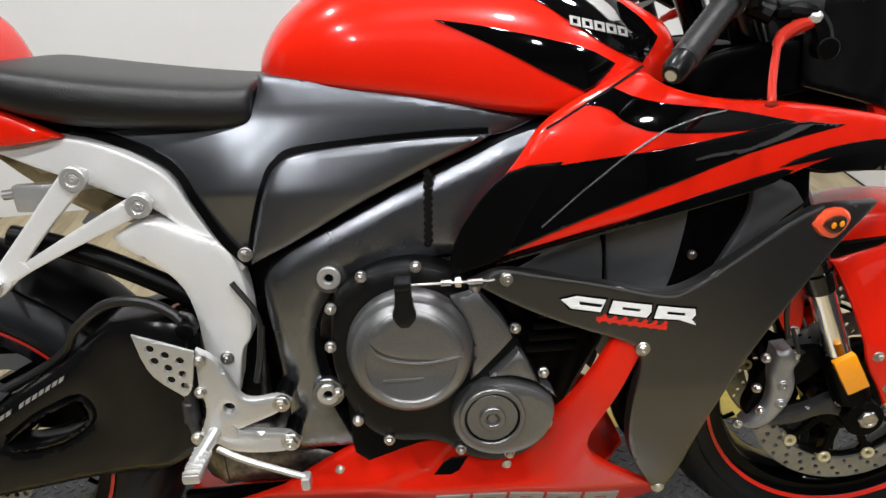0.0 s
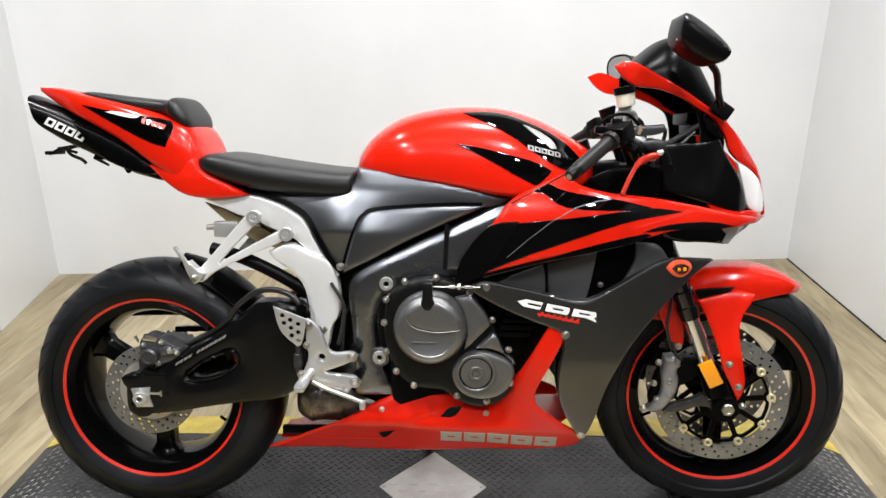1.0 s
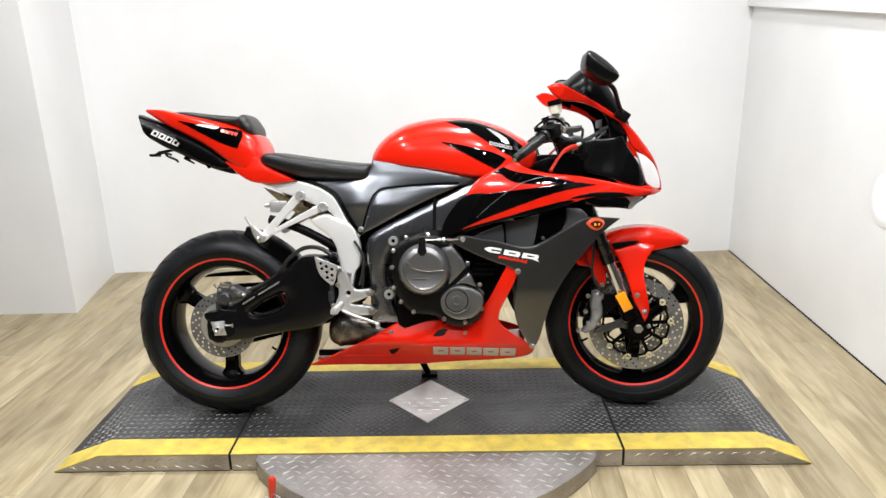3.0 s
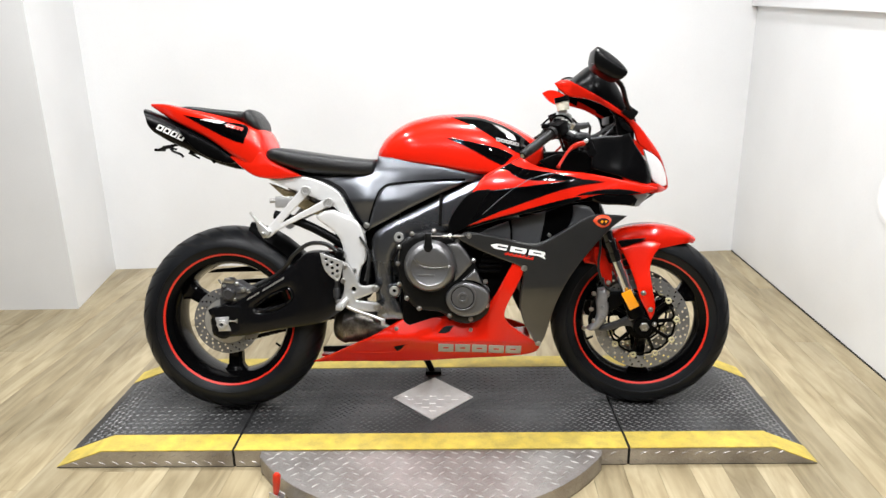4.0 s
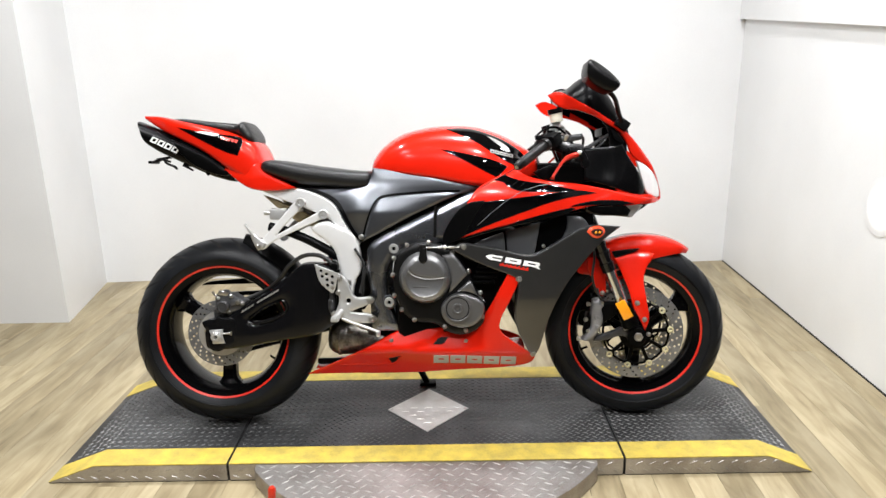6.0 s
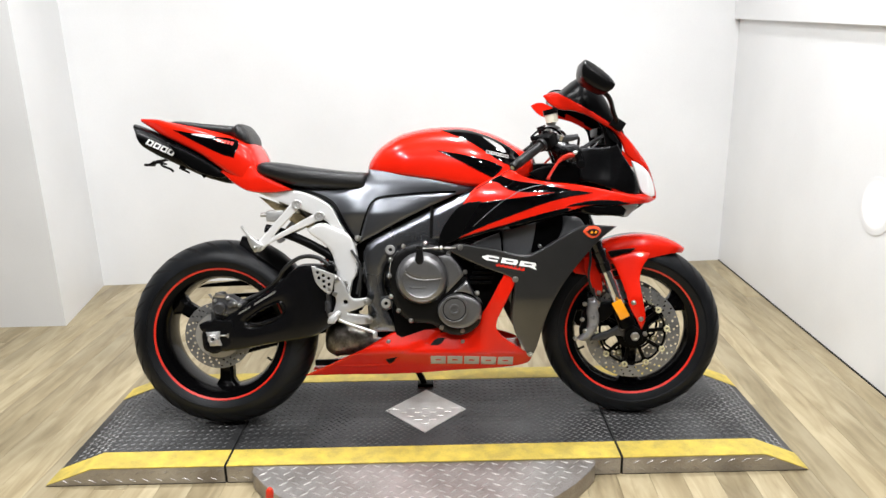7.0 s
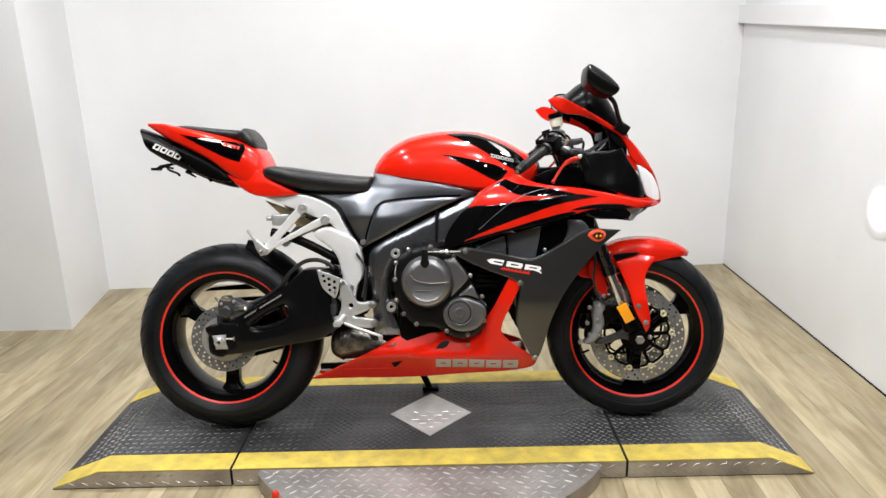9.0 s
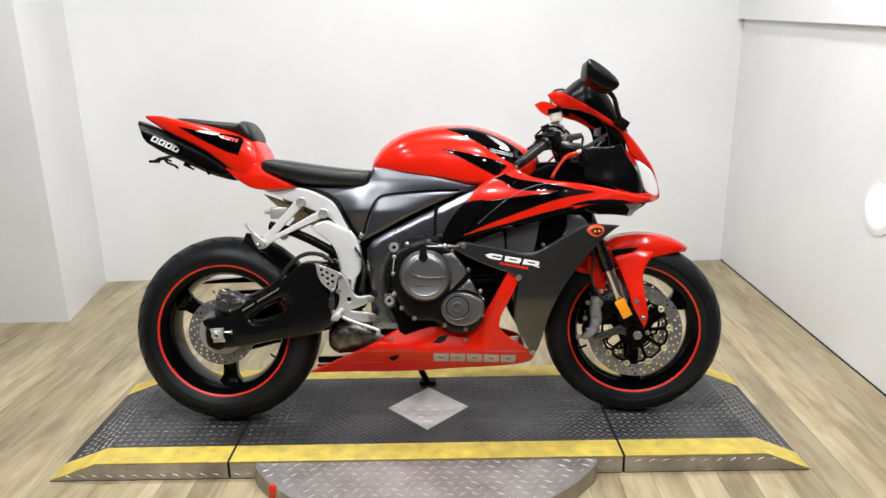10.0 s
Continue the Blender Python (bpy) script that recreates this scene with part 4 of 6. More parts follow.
UP_OUT = [(0.535, 0.853), (0.577, 0.847), (0.646, 0.835), (0.714, 0.822), (0.782, 0.807), (0.844, 0.795), (0.875, 0.788), (0.84, 0.771), (0.804, 0.766), (0.74, 0.766), (0.64, 0.763), (0.569, 0.757), (0.547, 0.745), (0.533, 0.716), (0.501, 0.618), (0.488, 0.625),
          (0.465, 0.648), (0.441, 0.695), (0.42, 0.738), (0.396, 0.757), (0.308, 0.793), (0.355, 0.80), (0.519, 0.806), (0.531, 0.83)]
both("upper_side_cover", relief(UP_OUT, lambda x, z: cover_b(x, z) - 0.004 + 0.012 * math.exp(-((x - 0.50) / 0.06) ** 2 - ((z - 0.74) / 0.06) ** 2), 0.04, 0.004, 0.008, crown=0.003), SATIN, bike, "satin dark grey side cover below the tank")
LOW_OUT = [(0.551, 0.749), (0.572, 0.76), (0.642, 0.767), (0.739, 0.772), (0.815, 0.772), (0.798, 0.762), (0.737, 0.737), (0.679, 0.711), (0.62, 0.682), (0.56, 0.65), (0.503, 0.622), (0.511, 0.659), (0.525, 0.702), (0.539, 0.735)]
both("lower_side_cover", relief(LOW_OUT, lambda x, z: cover_b(x, z) + 0.012, 0.05, 0.006, 0.008, crown=0.003, keep=80), SATIN, bike, "satin grey raised side cover")
def ribbon(pts, wide, surf, thick=0.008):
    """One continuous strip that follows pts over a surface."""
    c = [p.xy for p in curve([(x, z, 0) for x, z in pts], 5)]
    c = [p for i, p in enumerate(c) if i == 0 or (p - c[i - 1]).length > 1e-6]
    vs, fs = [], []
    for i, p in enumerate(c):
        d = (c[min(i + 1, len(c) - 1)] - c[max(i - 1, 0)]).normalized()
        e = Vector((-d.y, d.x)) * wide / 2
        for v, back in ((p - e, 0.0), (p + e, 0.0), (p + e, thick), (p - e, thick)):
            vs.append((v.x, -surf(v.x, v.y) + back, v.y))
    for i in range(len(c) - 1):
        fs += [(i * 4 + k, i * 4 + 4 + k, i * 4 + 4 + (k + 1) % 4, i * 4 + (k + 1) % 4) for k in range(4)]
    k = 4 * (len(c) - 1)
    return vs, fs + [(0, 1, 2, 3), (k + 3, k + 2, k + 1, k)]


both("cover_trim", ribbon([(0.29, 0.796), (0.345, 0.783), (0.398, 0.762), (0.427, 0.738), (0.449, 0.695), (0.472, 0.652), (0.498, 0.622)], 0.011, lambda x, z: cover_b(x, z) + 0.004), DARK, bike, "black rubber trim strip")
both("cover_border", ribbon([(0.501, 0.622), (0.510, 0.66), (0.524, 0.703), (0.537, 0.735), (0.55, 0.751), (0.572, 0.763), (0.642, 0.77), (0.739, 0.775), (0.81, 0.775)], 0.009, lambda x, z: cover_b(x, z) + 0.006), DARK, bike, "dark border of the side cover")
RAIL_A = [(0.15, 0.80), (0.29, 0.794), (0.35, 0.777), (0.394, 0.753), (0.416, 0.735), (0.436, 0.693), (0.459, 0.653), (0.492, 0.615), (0.479, 0.600), (0.45, 0.632), (0.418, 0.672), (0.386, 0.700), (0.342, 0.718), (0.305, 0.734), (0.254, 0.752), (0.207, 0.773), (0.165, 0.789)]


def rail_b(x, z):
    return lerp(x, [0.15, 0.35, 0.5], [0.10, 0.13, 0.142])


both("seat_rail", relief(RAIL_A, rail_b, 0.03, 0.0032, 0.012, crown=0.001), SILVER, bike, "silver painted seat rail")
RAIL_B = [(0.335, 0.668), (0.36, 0.683), (0.39, 0.688), (0.42, 0.672), (0.472, 0.651), (0.49, 0.603), (0.493, 0.546), (0.487, 0.513), (0.473, 0.502), (0.461, 0.438), (0.448, 0.439), (0.424, 0.485), (0.422, 0.519), (0.421, 0.552), (0.412, 0.593), (0.388, 0.622), (0.345, 0.652)]
both("footrest_frame", relief(RAIL_B, lambda x, z: 0.148, 0.035, 0.0055, 0.009, crown=0.002), SILVER, bike, "silver cast footrest frame arm")
for x, z, b in ((0.497, 0.636, 0.153), (0.452, 0.491, 0.149)):
    part("frame_bolt", bolt(x, z, b, 0.007), STEEL, bike)
HANG = [(0.309, 0.762), (0.323, 0.755), (0.323, 0.742), (0.268, 0.69), (0.226, 0.645), (0.293, 0.681), (0.368, 0.72), (0.385, 0.724), (0.394, 0.711), (0.386, 0.699), (0.292, 0.660), (0.212, 0.624), (0.189, 0.600), (0.172, 0.601), (0.166, 0.614), (0.242, 0.697), (0.296, 0.758)]
hang = both("passenger_hanger", relief(HANG, lambda x, z: 0.155, 0.012, 0.0026, 0.009), SILVER, bike, "silver V-shaped passenger footrest hanger")
for x, z in ((0.309, 0.747), (0.379, 0.709)):
    part("hanger_bolt", join(ring((x, z), 0.008, 0.0155, 0.150, 0.161, 26), bolt(x, z, 0.157, 0.007, 0.003)), ALLOY, hang)
peg2 = part("passenger_peg", relief([(0.133, 0.682), (0.1395, 0.686), (0.166, 0.645), (0.160, 0.640)], 0.178, 0.010, 0.002, 0.01), ALLOY, hang, "folded silver passenger footrest")
part("peg_block", relief([(0.152, 0.646), (0.166, 0.652), (0.196, 0.622), (0.190, 0.606), (0.174, 0.600), (0.160, 0.622)], 0.174, 0.02, 0.004, 0.008), ALLOY, peg2)
part("peg_pin", bolt(0.176, 0.614, 0.174, 0.006), STEEL, peg2)
part("inner_bracket", join(block(0.19, 0.25, -0.08, -0.062, 0.69, 0.728, 0.006), sweep([(0.17, -0.06, 0.712), (0.30, -0.07, 0.722)], 0.007, 12)), ALLOY, bike, "silver inner seat bracket")
part("exhaust_link", tube([(0.24, -0.03, 0.77), (0.33, -0.03, 0.70), (0.40, -0.03, 0.62), (0.43, -0.02, 0.5), (0.45, 0.0, 0.36)], 0.026, 16), EXHAUST, bike, "heat-stained exhaust link pipe")
part("tan_heat_plate", relief([(0.17, 0.772), (0.225, 0.752), (0.33, 0.70), (0.36, 0.66), (0.30, 0.67), (0.23, 0.715)], 0.07, 0.01, 0.003, 0.015), BRASS, bike)
part("frame_tube", tube([(0.20, -0.12, 0.672), (0.26, -0.125, 0.655), (0.33, -0.13, 0.625), (0.40, -0.132, 0.585), (0.425, -0.13, 0.56)], 0.0145, 14), DARK, bike)
part("reservoir_hose", tube([(0.475, -0.155, 0.60), (0.503, -0.16, 0.55), (0.5, -0.16, 0.48), (0.495, -0.155, 0.43)], 0.004, 8), CABLE, bike)
part("battery_tray", block(0.43, 0.60, -0.10, 0.10, 0.55, 0.80, 0.02), DARK, bike)
part("undertray", Loft([(-0.10, 0.92, 0.965, 0.05, 0.5), (0.05, 0.845, 0.93, 0.075, 0.5), (0.2, 0.78, 0.86, 0.085, 0.5), (0.34, 0.72, 0.80, 0.08, 0.5), (0.46, 0.66, 0.79, 0.07, 0.5)], 3).geo(), DARK, bike)

# right footrest group
brk = part("rider_hanger", relief([(0.425, 0.526), (0.451, 0.509), (0.469, 0.458), (0.484, 0.446), (0.526, 0.453), (0.537, 0.441), (0.525, 0.428), (0.462, 0.405), (0.478, 0.400), (0.53, 0.396), (0.543, 0.380), (0.528, 0.365), (0.456, 0.369), (0.432, 0.386),
                                    (0.416, 0.374), (0.404, 0.386), (0.429, 0.436), (0.421, 0.47)], 0.192, 0.012, 0.004, 0.008, [circle(0.456, 0.439, 0.0075, 12)]), ALLOY, bike, "cast alloy rider footrest bracket")
part("rider_hanger", flip_side(relief([(0.425, 0.526), (0.451, 0.509), (0.469, 0.458), (0.526, 0.453), (0.54, 0.38), (0.456, 0.369), (0.404, 0.386), (0.421, 0.47)], 0.192, 0.012, 0.004, 0.012)), ALLOY, bike, "cast alloy rider footrest bracket")
for x, z, r in ((0.524, 0.440, 0.0085), (0.529, 0.381, 0.0095), (0.43, 0.512, 0.007), (0.424, 0.466, 0.006), (0.41, 0.398, 0.007)):
    part("bracket_bolt", bolt(x, z, 0.192, r), STEEL, brk)
for x, z in ((0.524, 0.440), (0.529, 0.381)):
    part("bracket_spacer", drum((x, z), 0.012, 0.14, 0.182, 18), DARK, brk)
part("heel_guard", relief([(0.355, 0.557), (0.396, 0.541), (0.427, 0.528), (0.416, 0.471), (0.405, 0.466), (0.366, 0.499)], 0.2, 0.004, 0.0012, 0.012,
                          [circle(x, z, 0.0052, 12) for x, z in ((0.374, 0.536), (0.391, 0.526), (0.408, 0.517), (0.377, 0.519), (0.392, 0.508), (0.408, 0.498), (0.393, 0.491), (0.408, 0.481))]), ALLOY, brk, "drilled alloy heel guard")
peg = part("footpeg", block(0.412, 0.434, -0.278, -0.215, 0.389, 0.402, 0.004), ALLOY, brk, "ribbed alloy footpeg")
part("peg_mount", sweep([(0.432, -0.19, 0.405), (0.425, -0.225, 0.40), (0.418, -0.255, 0.396)], [0.009, 0.0085, 0.0085], 10), ALLOY, peg)
for k in range(6):
    part("rib", block(0.4135, 0.4325, -0.276 + k * 0.0102, -0.272 + k * 0.0102, 0.400, 0.405, 0.001), ALLOY, peg)
lev = part("brake_pedal", tube([(0.435, -0.2, 0.385), (0.47, -0.21, 0.372), (0.52, -0.22, 0.357), (0.548, -0.222, 0.347)], 0.0045, 10), ALLOY, brk, "alloy rear brake pedal")
part("pedal_tip", block(0.543, 0.556, -0.234, -0.212, 0.332, 0.350, 0.005), ALLOY, lev)
part("master_cylinder", join(sweep([(0.418, -0.165, 0.535), (0.418, -0.165, 0.46)], [0.011, 0.011], 14), sweep([(0.418, -0.165, 0.46), (0.42, -0.165, 0.39)], [0.004, 0.004], 8), drum((0.412, 0.545), 0.012, 0.15, 0.178)), DARK, brk)

# engine
part("engine_block", relief([(0.61, 0.60), (0.65, 0.625), (0.80, 0.61), (0.90, 0.66), (1.0, 0.64), (0.99, 0.52), (0.92, 0.40), (0.88, 0.30), (0.62, 0.28), (0.60, 0.32), (0.60, 0.5)], 0.15, 0.30, 0.02, 0.03), DARK, bike, "black engine block")
ENG_OUT = [(0.6, 0.56), (0.611, 0.588), (0.643, 0.609), (0.679, 0.62), (0.728, 0.62), (0.785, 0.59), (0.814, 0.558), (0.838, 0.514), (0.857, 0.466), (0.885, 0.421), (0.885, 0.366), (0.848, 0.331), (0.806, 0.321), (0.759, 0.335), (0.728, 0.365), (0.668, 0.366), (0.628, 0.391), (0.604, 0.446), (0.594, 0.496)]
case = part("engine_case", relief(ENG_OUT, 0.195, 0.06, 0.012, 0.014), ENGINE_DARK, bike, "dark bronze-grey engine side case")
part("engine_case", flip_side(relief(ENG_OUT, 0.185, 0.06, 0.012, 0.02)), ENGINE, bike)
CC = (0.698, 0.512)
part("clutch_cover", revolve([(0.081, 0.19), (0.081, 0.205), (0.078, 0.212), (0.0765, 0.214), (0.0755, 0.225), (0.072, 0.233), (0.064, 0.2385), (0.057, 0.240), (0.0555, 0.2385), (0.054, 0.2375), (0.0005, 0.2385)], CC, 72, closed=False), ENGINE, case, "round dark clutch cover")
part("cover_step", relief([(0.645, 0.545), (0.664, 0.524), (0.69, 0.515), (0.73, 0.51), (0.765, 0.516), (0.762, 0.535), (0.745, 0.56), (0.72, 0.577), (0.692, 0.582), (0.665, 0.571)], lambda x, z: 0.2385 + 0.0035 - 6.0 * max(0, math.hypot(x - CC[0], z - CC[1]) - 0.055) ** 2 * 3, 0.012, 0.004, 0.008), ENGINE, case, "raised crescent on the clutch cover")
part("cover_ridge", tube([(0.648, -0.2395, 0.540), (0.660, -0.2415, 0.524), (0.682, -0.2425, 0.5155), (0.715, -0.2425, 0.511), (0.762, -0.2385, 0.5145)], 0.0015, 8), ENGINE, case, "raised curved ridge")
part("cover_rib", block(0.662, 0.712, -0.2402, -0.236, 0.4865, 0.4895, 0.0008), ENGINE, case, "raised cast rib")
part("clutch_bridge", relief([(0.752, 0.578), (0.785, 0.585), (0.818, 0.545), (0.828, 0.518), (0.79, 0.478), (0.772, 0.462), (0.778, 0.505), (0.772, 0.545)], 0.212, 0.03, 0.006, 0.010), ENGINE, case)
PC = (0.797, 0.415)
part("pulse_cover", relief([(0.742, 0.413), (0.755, 0.438), (0.783, 0.458), (0.82, 0.463), (0.878, 0.437), (0.882, 0.405), (0.866, 0.372), (0.833, 0.353), (0.787, 0.354), (0.754, 0.376)], 0.222, 0.035, 0.008, 0.009), ENGINE, case, "cast pulse generator cover")
part("pulse_rib", relief([(0.797, 0.466), (0.835, 0.5), (0.845, 0.49), (0.858, 0.452), (0.884, 0.428), (0.878, 0.443), (0.83, 0.468)], 0.214, 0.03, 0.005, 0.01), ENGINE, case)
part("pulse_cap", join(ring(PC, 0.036, 0.043, 0.215, 0.2285, 44), drum(PC, 0.034, 0.215, 0.226, 40), ring(PC, 0.009, 0.017, 0.22, 0.2305, 24), drum(PC, 0.008, 0.22, 0.2275, 6)), ENGINE, case, "round ribbed timing cap")
part("cap_shadow_ring", ring(PC, 0.0335, 0.0365, 0.215, 0.2262, 44), DARK, case)
for x, z in ((0.602, 0.572), (0.643, 0.612), (0.711, 0.62), (0.783, 0.587), (0.833, 0.527), (0.869, 0.46), (0.874, 0.384), (0.822, 0.341), (0.756, 0.353), (0.661, 0.377), (0.622, 0.41), (0.6, 0.455), (0.597, 0.52)):
    part("case_bolt", bolt(x, z, 0.199, 0.0054, 0.007), STEEL, case)
part("clutch_arm", join(drum((0.694, 0.575), 0.014, 0.2, 0.24, 18), relief([(0.684, 0.612), (0.704, 0.612), (0.705, 0.585), (0.71, 0.575), (0.703, 0.562), (0.694, 0.556), (0.684, 0.562), (0.678, 0.575), (0.683, 0.585)], 0.244, 0.02, 0.004, 0.008), block(0.684, 0.704, -0.245, -0.215, 0.607, 0.617, 0.003)), ENGINE_DARK, case, "dark clutch release arm")
part("clutch_cable", join(sweep([(0.70, -0.225, 0.607), (0.80, -0.225, 0.606), (0.83, -0.215, 0.608)], [0.0016] * 3, 8), sweep([(0.74, -0.225, 0.607), (0.752, -0.225, 0.6068)], 0.004, 10), sweep([(0.772, -0.225, 0.6066), (0.79, -0.225, 0.6062)], 0.0036, 10), sweep([(0.757, -0.225, 0.607), (0.764, -0.225, 0.607)], 0.007, 6)), STEEL, case, "clutch cable adjuster")
part("cylinder_barrel", relief([(0.82, 0.56), (0.90, 0.545), (0.935, 0.60), (0.85, 0.63), (0.80, 0.61)], 0.185, 0.08, 0.008, 0.02), DARK, bike)
part("cylinder_ribs", join(*[block(0.845 + 0.006 * k, 0.915 + 0.006 * k, -0.195, -0.17, 0.488 + 0.016 * k, 0.497 + 0.016 * k, 0.002) for k in range(6)]), DARK, bike)
part("collector", Loft([(0.362, 0.262, 0.295, 0.03, 0.5), (0.37, 0.245, 0.325, 0.075, 0.5), (0.398, 0.230, 0.355, 0.10, 0.5), (0.45, 0.23, 0.362, 0.108, 0.5), (0.52, 0.230, 0.345, 0.108, 0.5), (0.62, 0.222, 0.30, 0.10, 0.5), (0.7, 0.215, 0.27, 0.08, 0.5)], 2.6).geo(), EXHAUST, bike, "heat-stained exhaust collector box")
part("collector_seam", Loft([(0.398, 0.2275, 0.3575, 0.1018, 0.5), (0.404, 0.2255, 0.360, 0.1045, 0.5), (0.41, 0.2275, 0.3595, 0.1052, 0.5)], 2.6).geo(), EXHAUST, bike)
part("sump", block(0.5, 0.89, -0.10, 0.10, 0.215, 0.34, 0.02), DARK, bike, "black engine sump")
part("lower_cowl_rail", block(0.33, 0.5, -0.075, -0.06, 0.205, 0.225, 0.004), DARK, bike)
for k in range(4):
    y = -0.12 + 0.08 * k
    part("header_pipe", tube([(0.93, y, 0.56), (0.965, y, 0.52), (0.94, y * 0.9, 0.44), (0.86, y * 0.7, 0.30), (0.72, y * 0.5, 0.25)], 0.018, 12), EXHAUST, bike)

# side stand
part("side_stand", join(tube([(0.57, 0.14, 0.30), (0.63, 0.19, 0.17), (0.685, 0.225, 0.045)], 0.012, 10), moved(block(-0.03, 0.03, -0.02, 0.02, -0.006, 0.006, 0.003), pose(0.688, 0.226, 0.0465, 10))), DARK, bike, "black side stand, folded out")

# tank
TANK = Loft([(0.524, 0.838, 0.862, 0.035, 0.4), (0.535, 0.838, 0.886, 0.075, 0.35), (0.56, 0.838, 0.918, 0.108, 0.28), (0.6, 0.834, 0.948, 0.129, 0.26), (0.65, 0.826, 0.970, 0.145, 0.26), (0.74, 0.811, 0.986, 0.157, 0.25), (0.84, 0.792, 0.985, 0.180, 0.24), (0.90, 0.787, 0.973, 0.190, 0.22),
             (0.96, 0.79, 0.950, 0.186, 0.22), (1.01, 0.805, 0.922, 0.160, 0.25), (1.05, 0.82, 0.898, 0.12, 0.3), (1.065, 0.83, 0.885, 0.08, 0.4)], 2.2, 8)
tank = part("fuel_tank", TANK.geo(), RED, bike, "glossy red fuel tank with black graphics")


def on(loft, lift):
    return lambda x, z: loft.side(x, z) + lift


def hollow(x0, z0, w, h, bar, slant, rise, surf, lift, step=0.012):
    """One plain hollow block standing for a letter."""
    def loop(m):
        return [(x0 + u + slant * v, z0 + v + rise * u) for u, v in ((m, m * 0.75), (w - m, m * 0.75), (w - m, h - m * 0.75), (m, h - m * 0.75))]
    return relief(loop(0.0), surf, 0.003, 0.0003, step, [loop(bar)], soft=0, lift=lift)


G1T = [(0.752, 0.906), (0.807, 0.897), (0.868, 0.882), (0.924, 0.867), (0.957, 0.848), (0.925, 0.816), (0.887, 0.836), (0.844, 0.861), (0.795, 0.886)]
G2T = [(0.768, 0.972), (0.83, 0.975), (0.88, 0.963), (0.946, 0.935), (0.995, 0.903), (1.022, 0.872), (0.993, 0.846), (0.948, 0.867), (0.909, 0.894), (0.865, 0.926), (0.82, 0.949)]
for out in (G1T, G2T):
    both("tank_graphic", relief(out, on(TANK, 0.0), 0.002, 0.0004, 0.006, soft=1, lift=0.0016), BLACK_GLOSS, tank, "gloss black tank graphic")
WING = [(0.898, 0.944), (0.918, 0.937), (0.945, 0.922), (0.963, 0.907), (0.968, 0.893), (0.955, 0.892), (0.946, 0.902), (0.934, 0.914), (0.918, 0.926)]
both("wing_emblem", relief(WING, on(TANK, 0.0), 0.001, 0.0003, 0.005, soft=1, lift=0.003), GREY_MARK, tank, "silver wing-shaped emblem")
tl = [hollow(0.906 + k * 0.0142, 0.892 - k * 0.0036, 0.0122, 0.010, 0.0034, 0.0, -0.26, on(TANK, 0.0), 0.003, 0.006) for k in range(5)]
both("tank_lettering", join(*tl), GREY_MARK, tank, "silver maker's lettering blocks")

# seats and tail
SEAT = Loft([(0.172, 0.852, 0.866, 0.085, 0.5), (0.184, 0.842, 0.880, 0.122, 0.5), (0.215, 0.826, 0.884, 0.136, 0.55), (0.27, 0.806, 0.876, 0.144, 0.55), (0.33, 0.794, 0.866, 0.146, 0.55), (0.42, 0.786, 0.853, 0.142, 0.5), (0.48, 0.780, 0.846, 0.136, 0.5), (0.508, 0.780, 0.844, 0.132, 0.5), (0.52, 0.784, 0.843, 0.127, 0.5), (0.526, 0.796, 0.838, 0.116, 0.5)], 4.6, 3.2)
seat = part("rider_seat", SEAT.geo(), VINYL, bike, "black vinyl rider seat")
TAIL = Loft([(-0.226, 1.028, 1.037, 0.006, 0.5), (-0.17, 0.992, 1.034, 0.035, 0.5), (-0.116, 0.963, 1.022, 0.06, 0.5), (-0.016, 0.912, 1.002, 0.09, 0.45), (0.056, 0.86, 0.985, 0.105, 0.4), (0.112, 0.822, 0.966, 0.113, 0.4), (0.138, 0.80, 0.955, 0.115, 0.35), (0.156, 0.794, 0.942, 0.113, 0.3),
             (0.168, 0.792, 0.922, 0.108, 0.3), (0.178, 0.795, 0.896, 0.10, 0.3), (0.185, 0.80, 0.87, 0.085, 0.4)], 3.6, 4.5)
tail = part("tail_cowl", TAIL.geo(), RED, bike, "glossy red tail cowl with black panel")
both("tail_tongue", relief([(0.05, 0.858), (0.11, 0.872), (0.17, 0.878), (0.178, 0.858), (0.206, 0.836), (0.246, 0.817), (0.292, 0.793), (0.231, 0.784), (0.156, 0.787), (0.11, 0.808)], lambda x, z: lerp(x, [0.06, 0.15, 0.3], [0.095, 0.122, 0.134]) - 0.25 * max(0, z - 0.83), 0.02, 0.008, 0.010), RED, tail, "red tail tongue below the seat")
TB = [(-0.099, 0.994), (-0.034, 0.981), (0.044, 0.968), (0.106, 0.959), (0.121, 0.947), (0.121, 0.931), (0.111, 0.912), (0.106, 0.899), (0.061, 0.912), (-0.022, 0.954)]
both("tail_graphic", relief(TB, on(TAIL, 0.0), 0.002, 0.0004, 0.008, soft=1, lift=0.0016), BLACK_GLOSS, tail, "black panel on the tail cowl")
part("tail_mark", relief([(-0.036, 0.977), (-0.012, 0.9785), (0.046, 0.966), (0.036, 0.961), (0.002, 0.967)], on(TAIL, 0.0), 0.001, 0.0003, 0.008, soft=1, lift=0.003), WHITE_MARK, tail, "white mark")
part("tail_mark", join(*[relief([(0.052 + 0.011 * k, 0.961 - 0.003 * k), (0.062 + 0.011 * k, 0.960 - 0.0035 * k), (0.058 + 0.011 * k, 0.949 - 0.003 * k), (0.052 + 0.011 * k, 0.952 - 0.003 * k)], on(TAIL, 0.0), 0.001, 0.0003, 0.008, soft=0, lift=0.003) for k in range(5)]), RED_MARK_BRIGHT, tail, "red scratchy lettering bars")
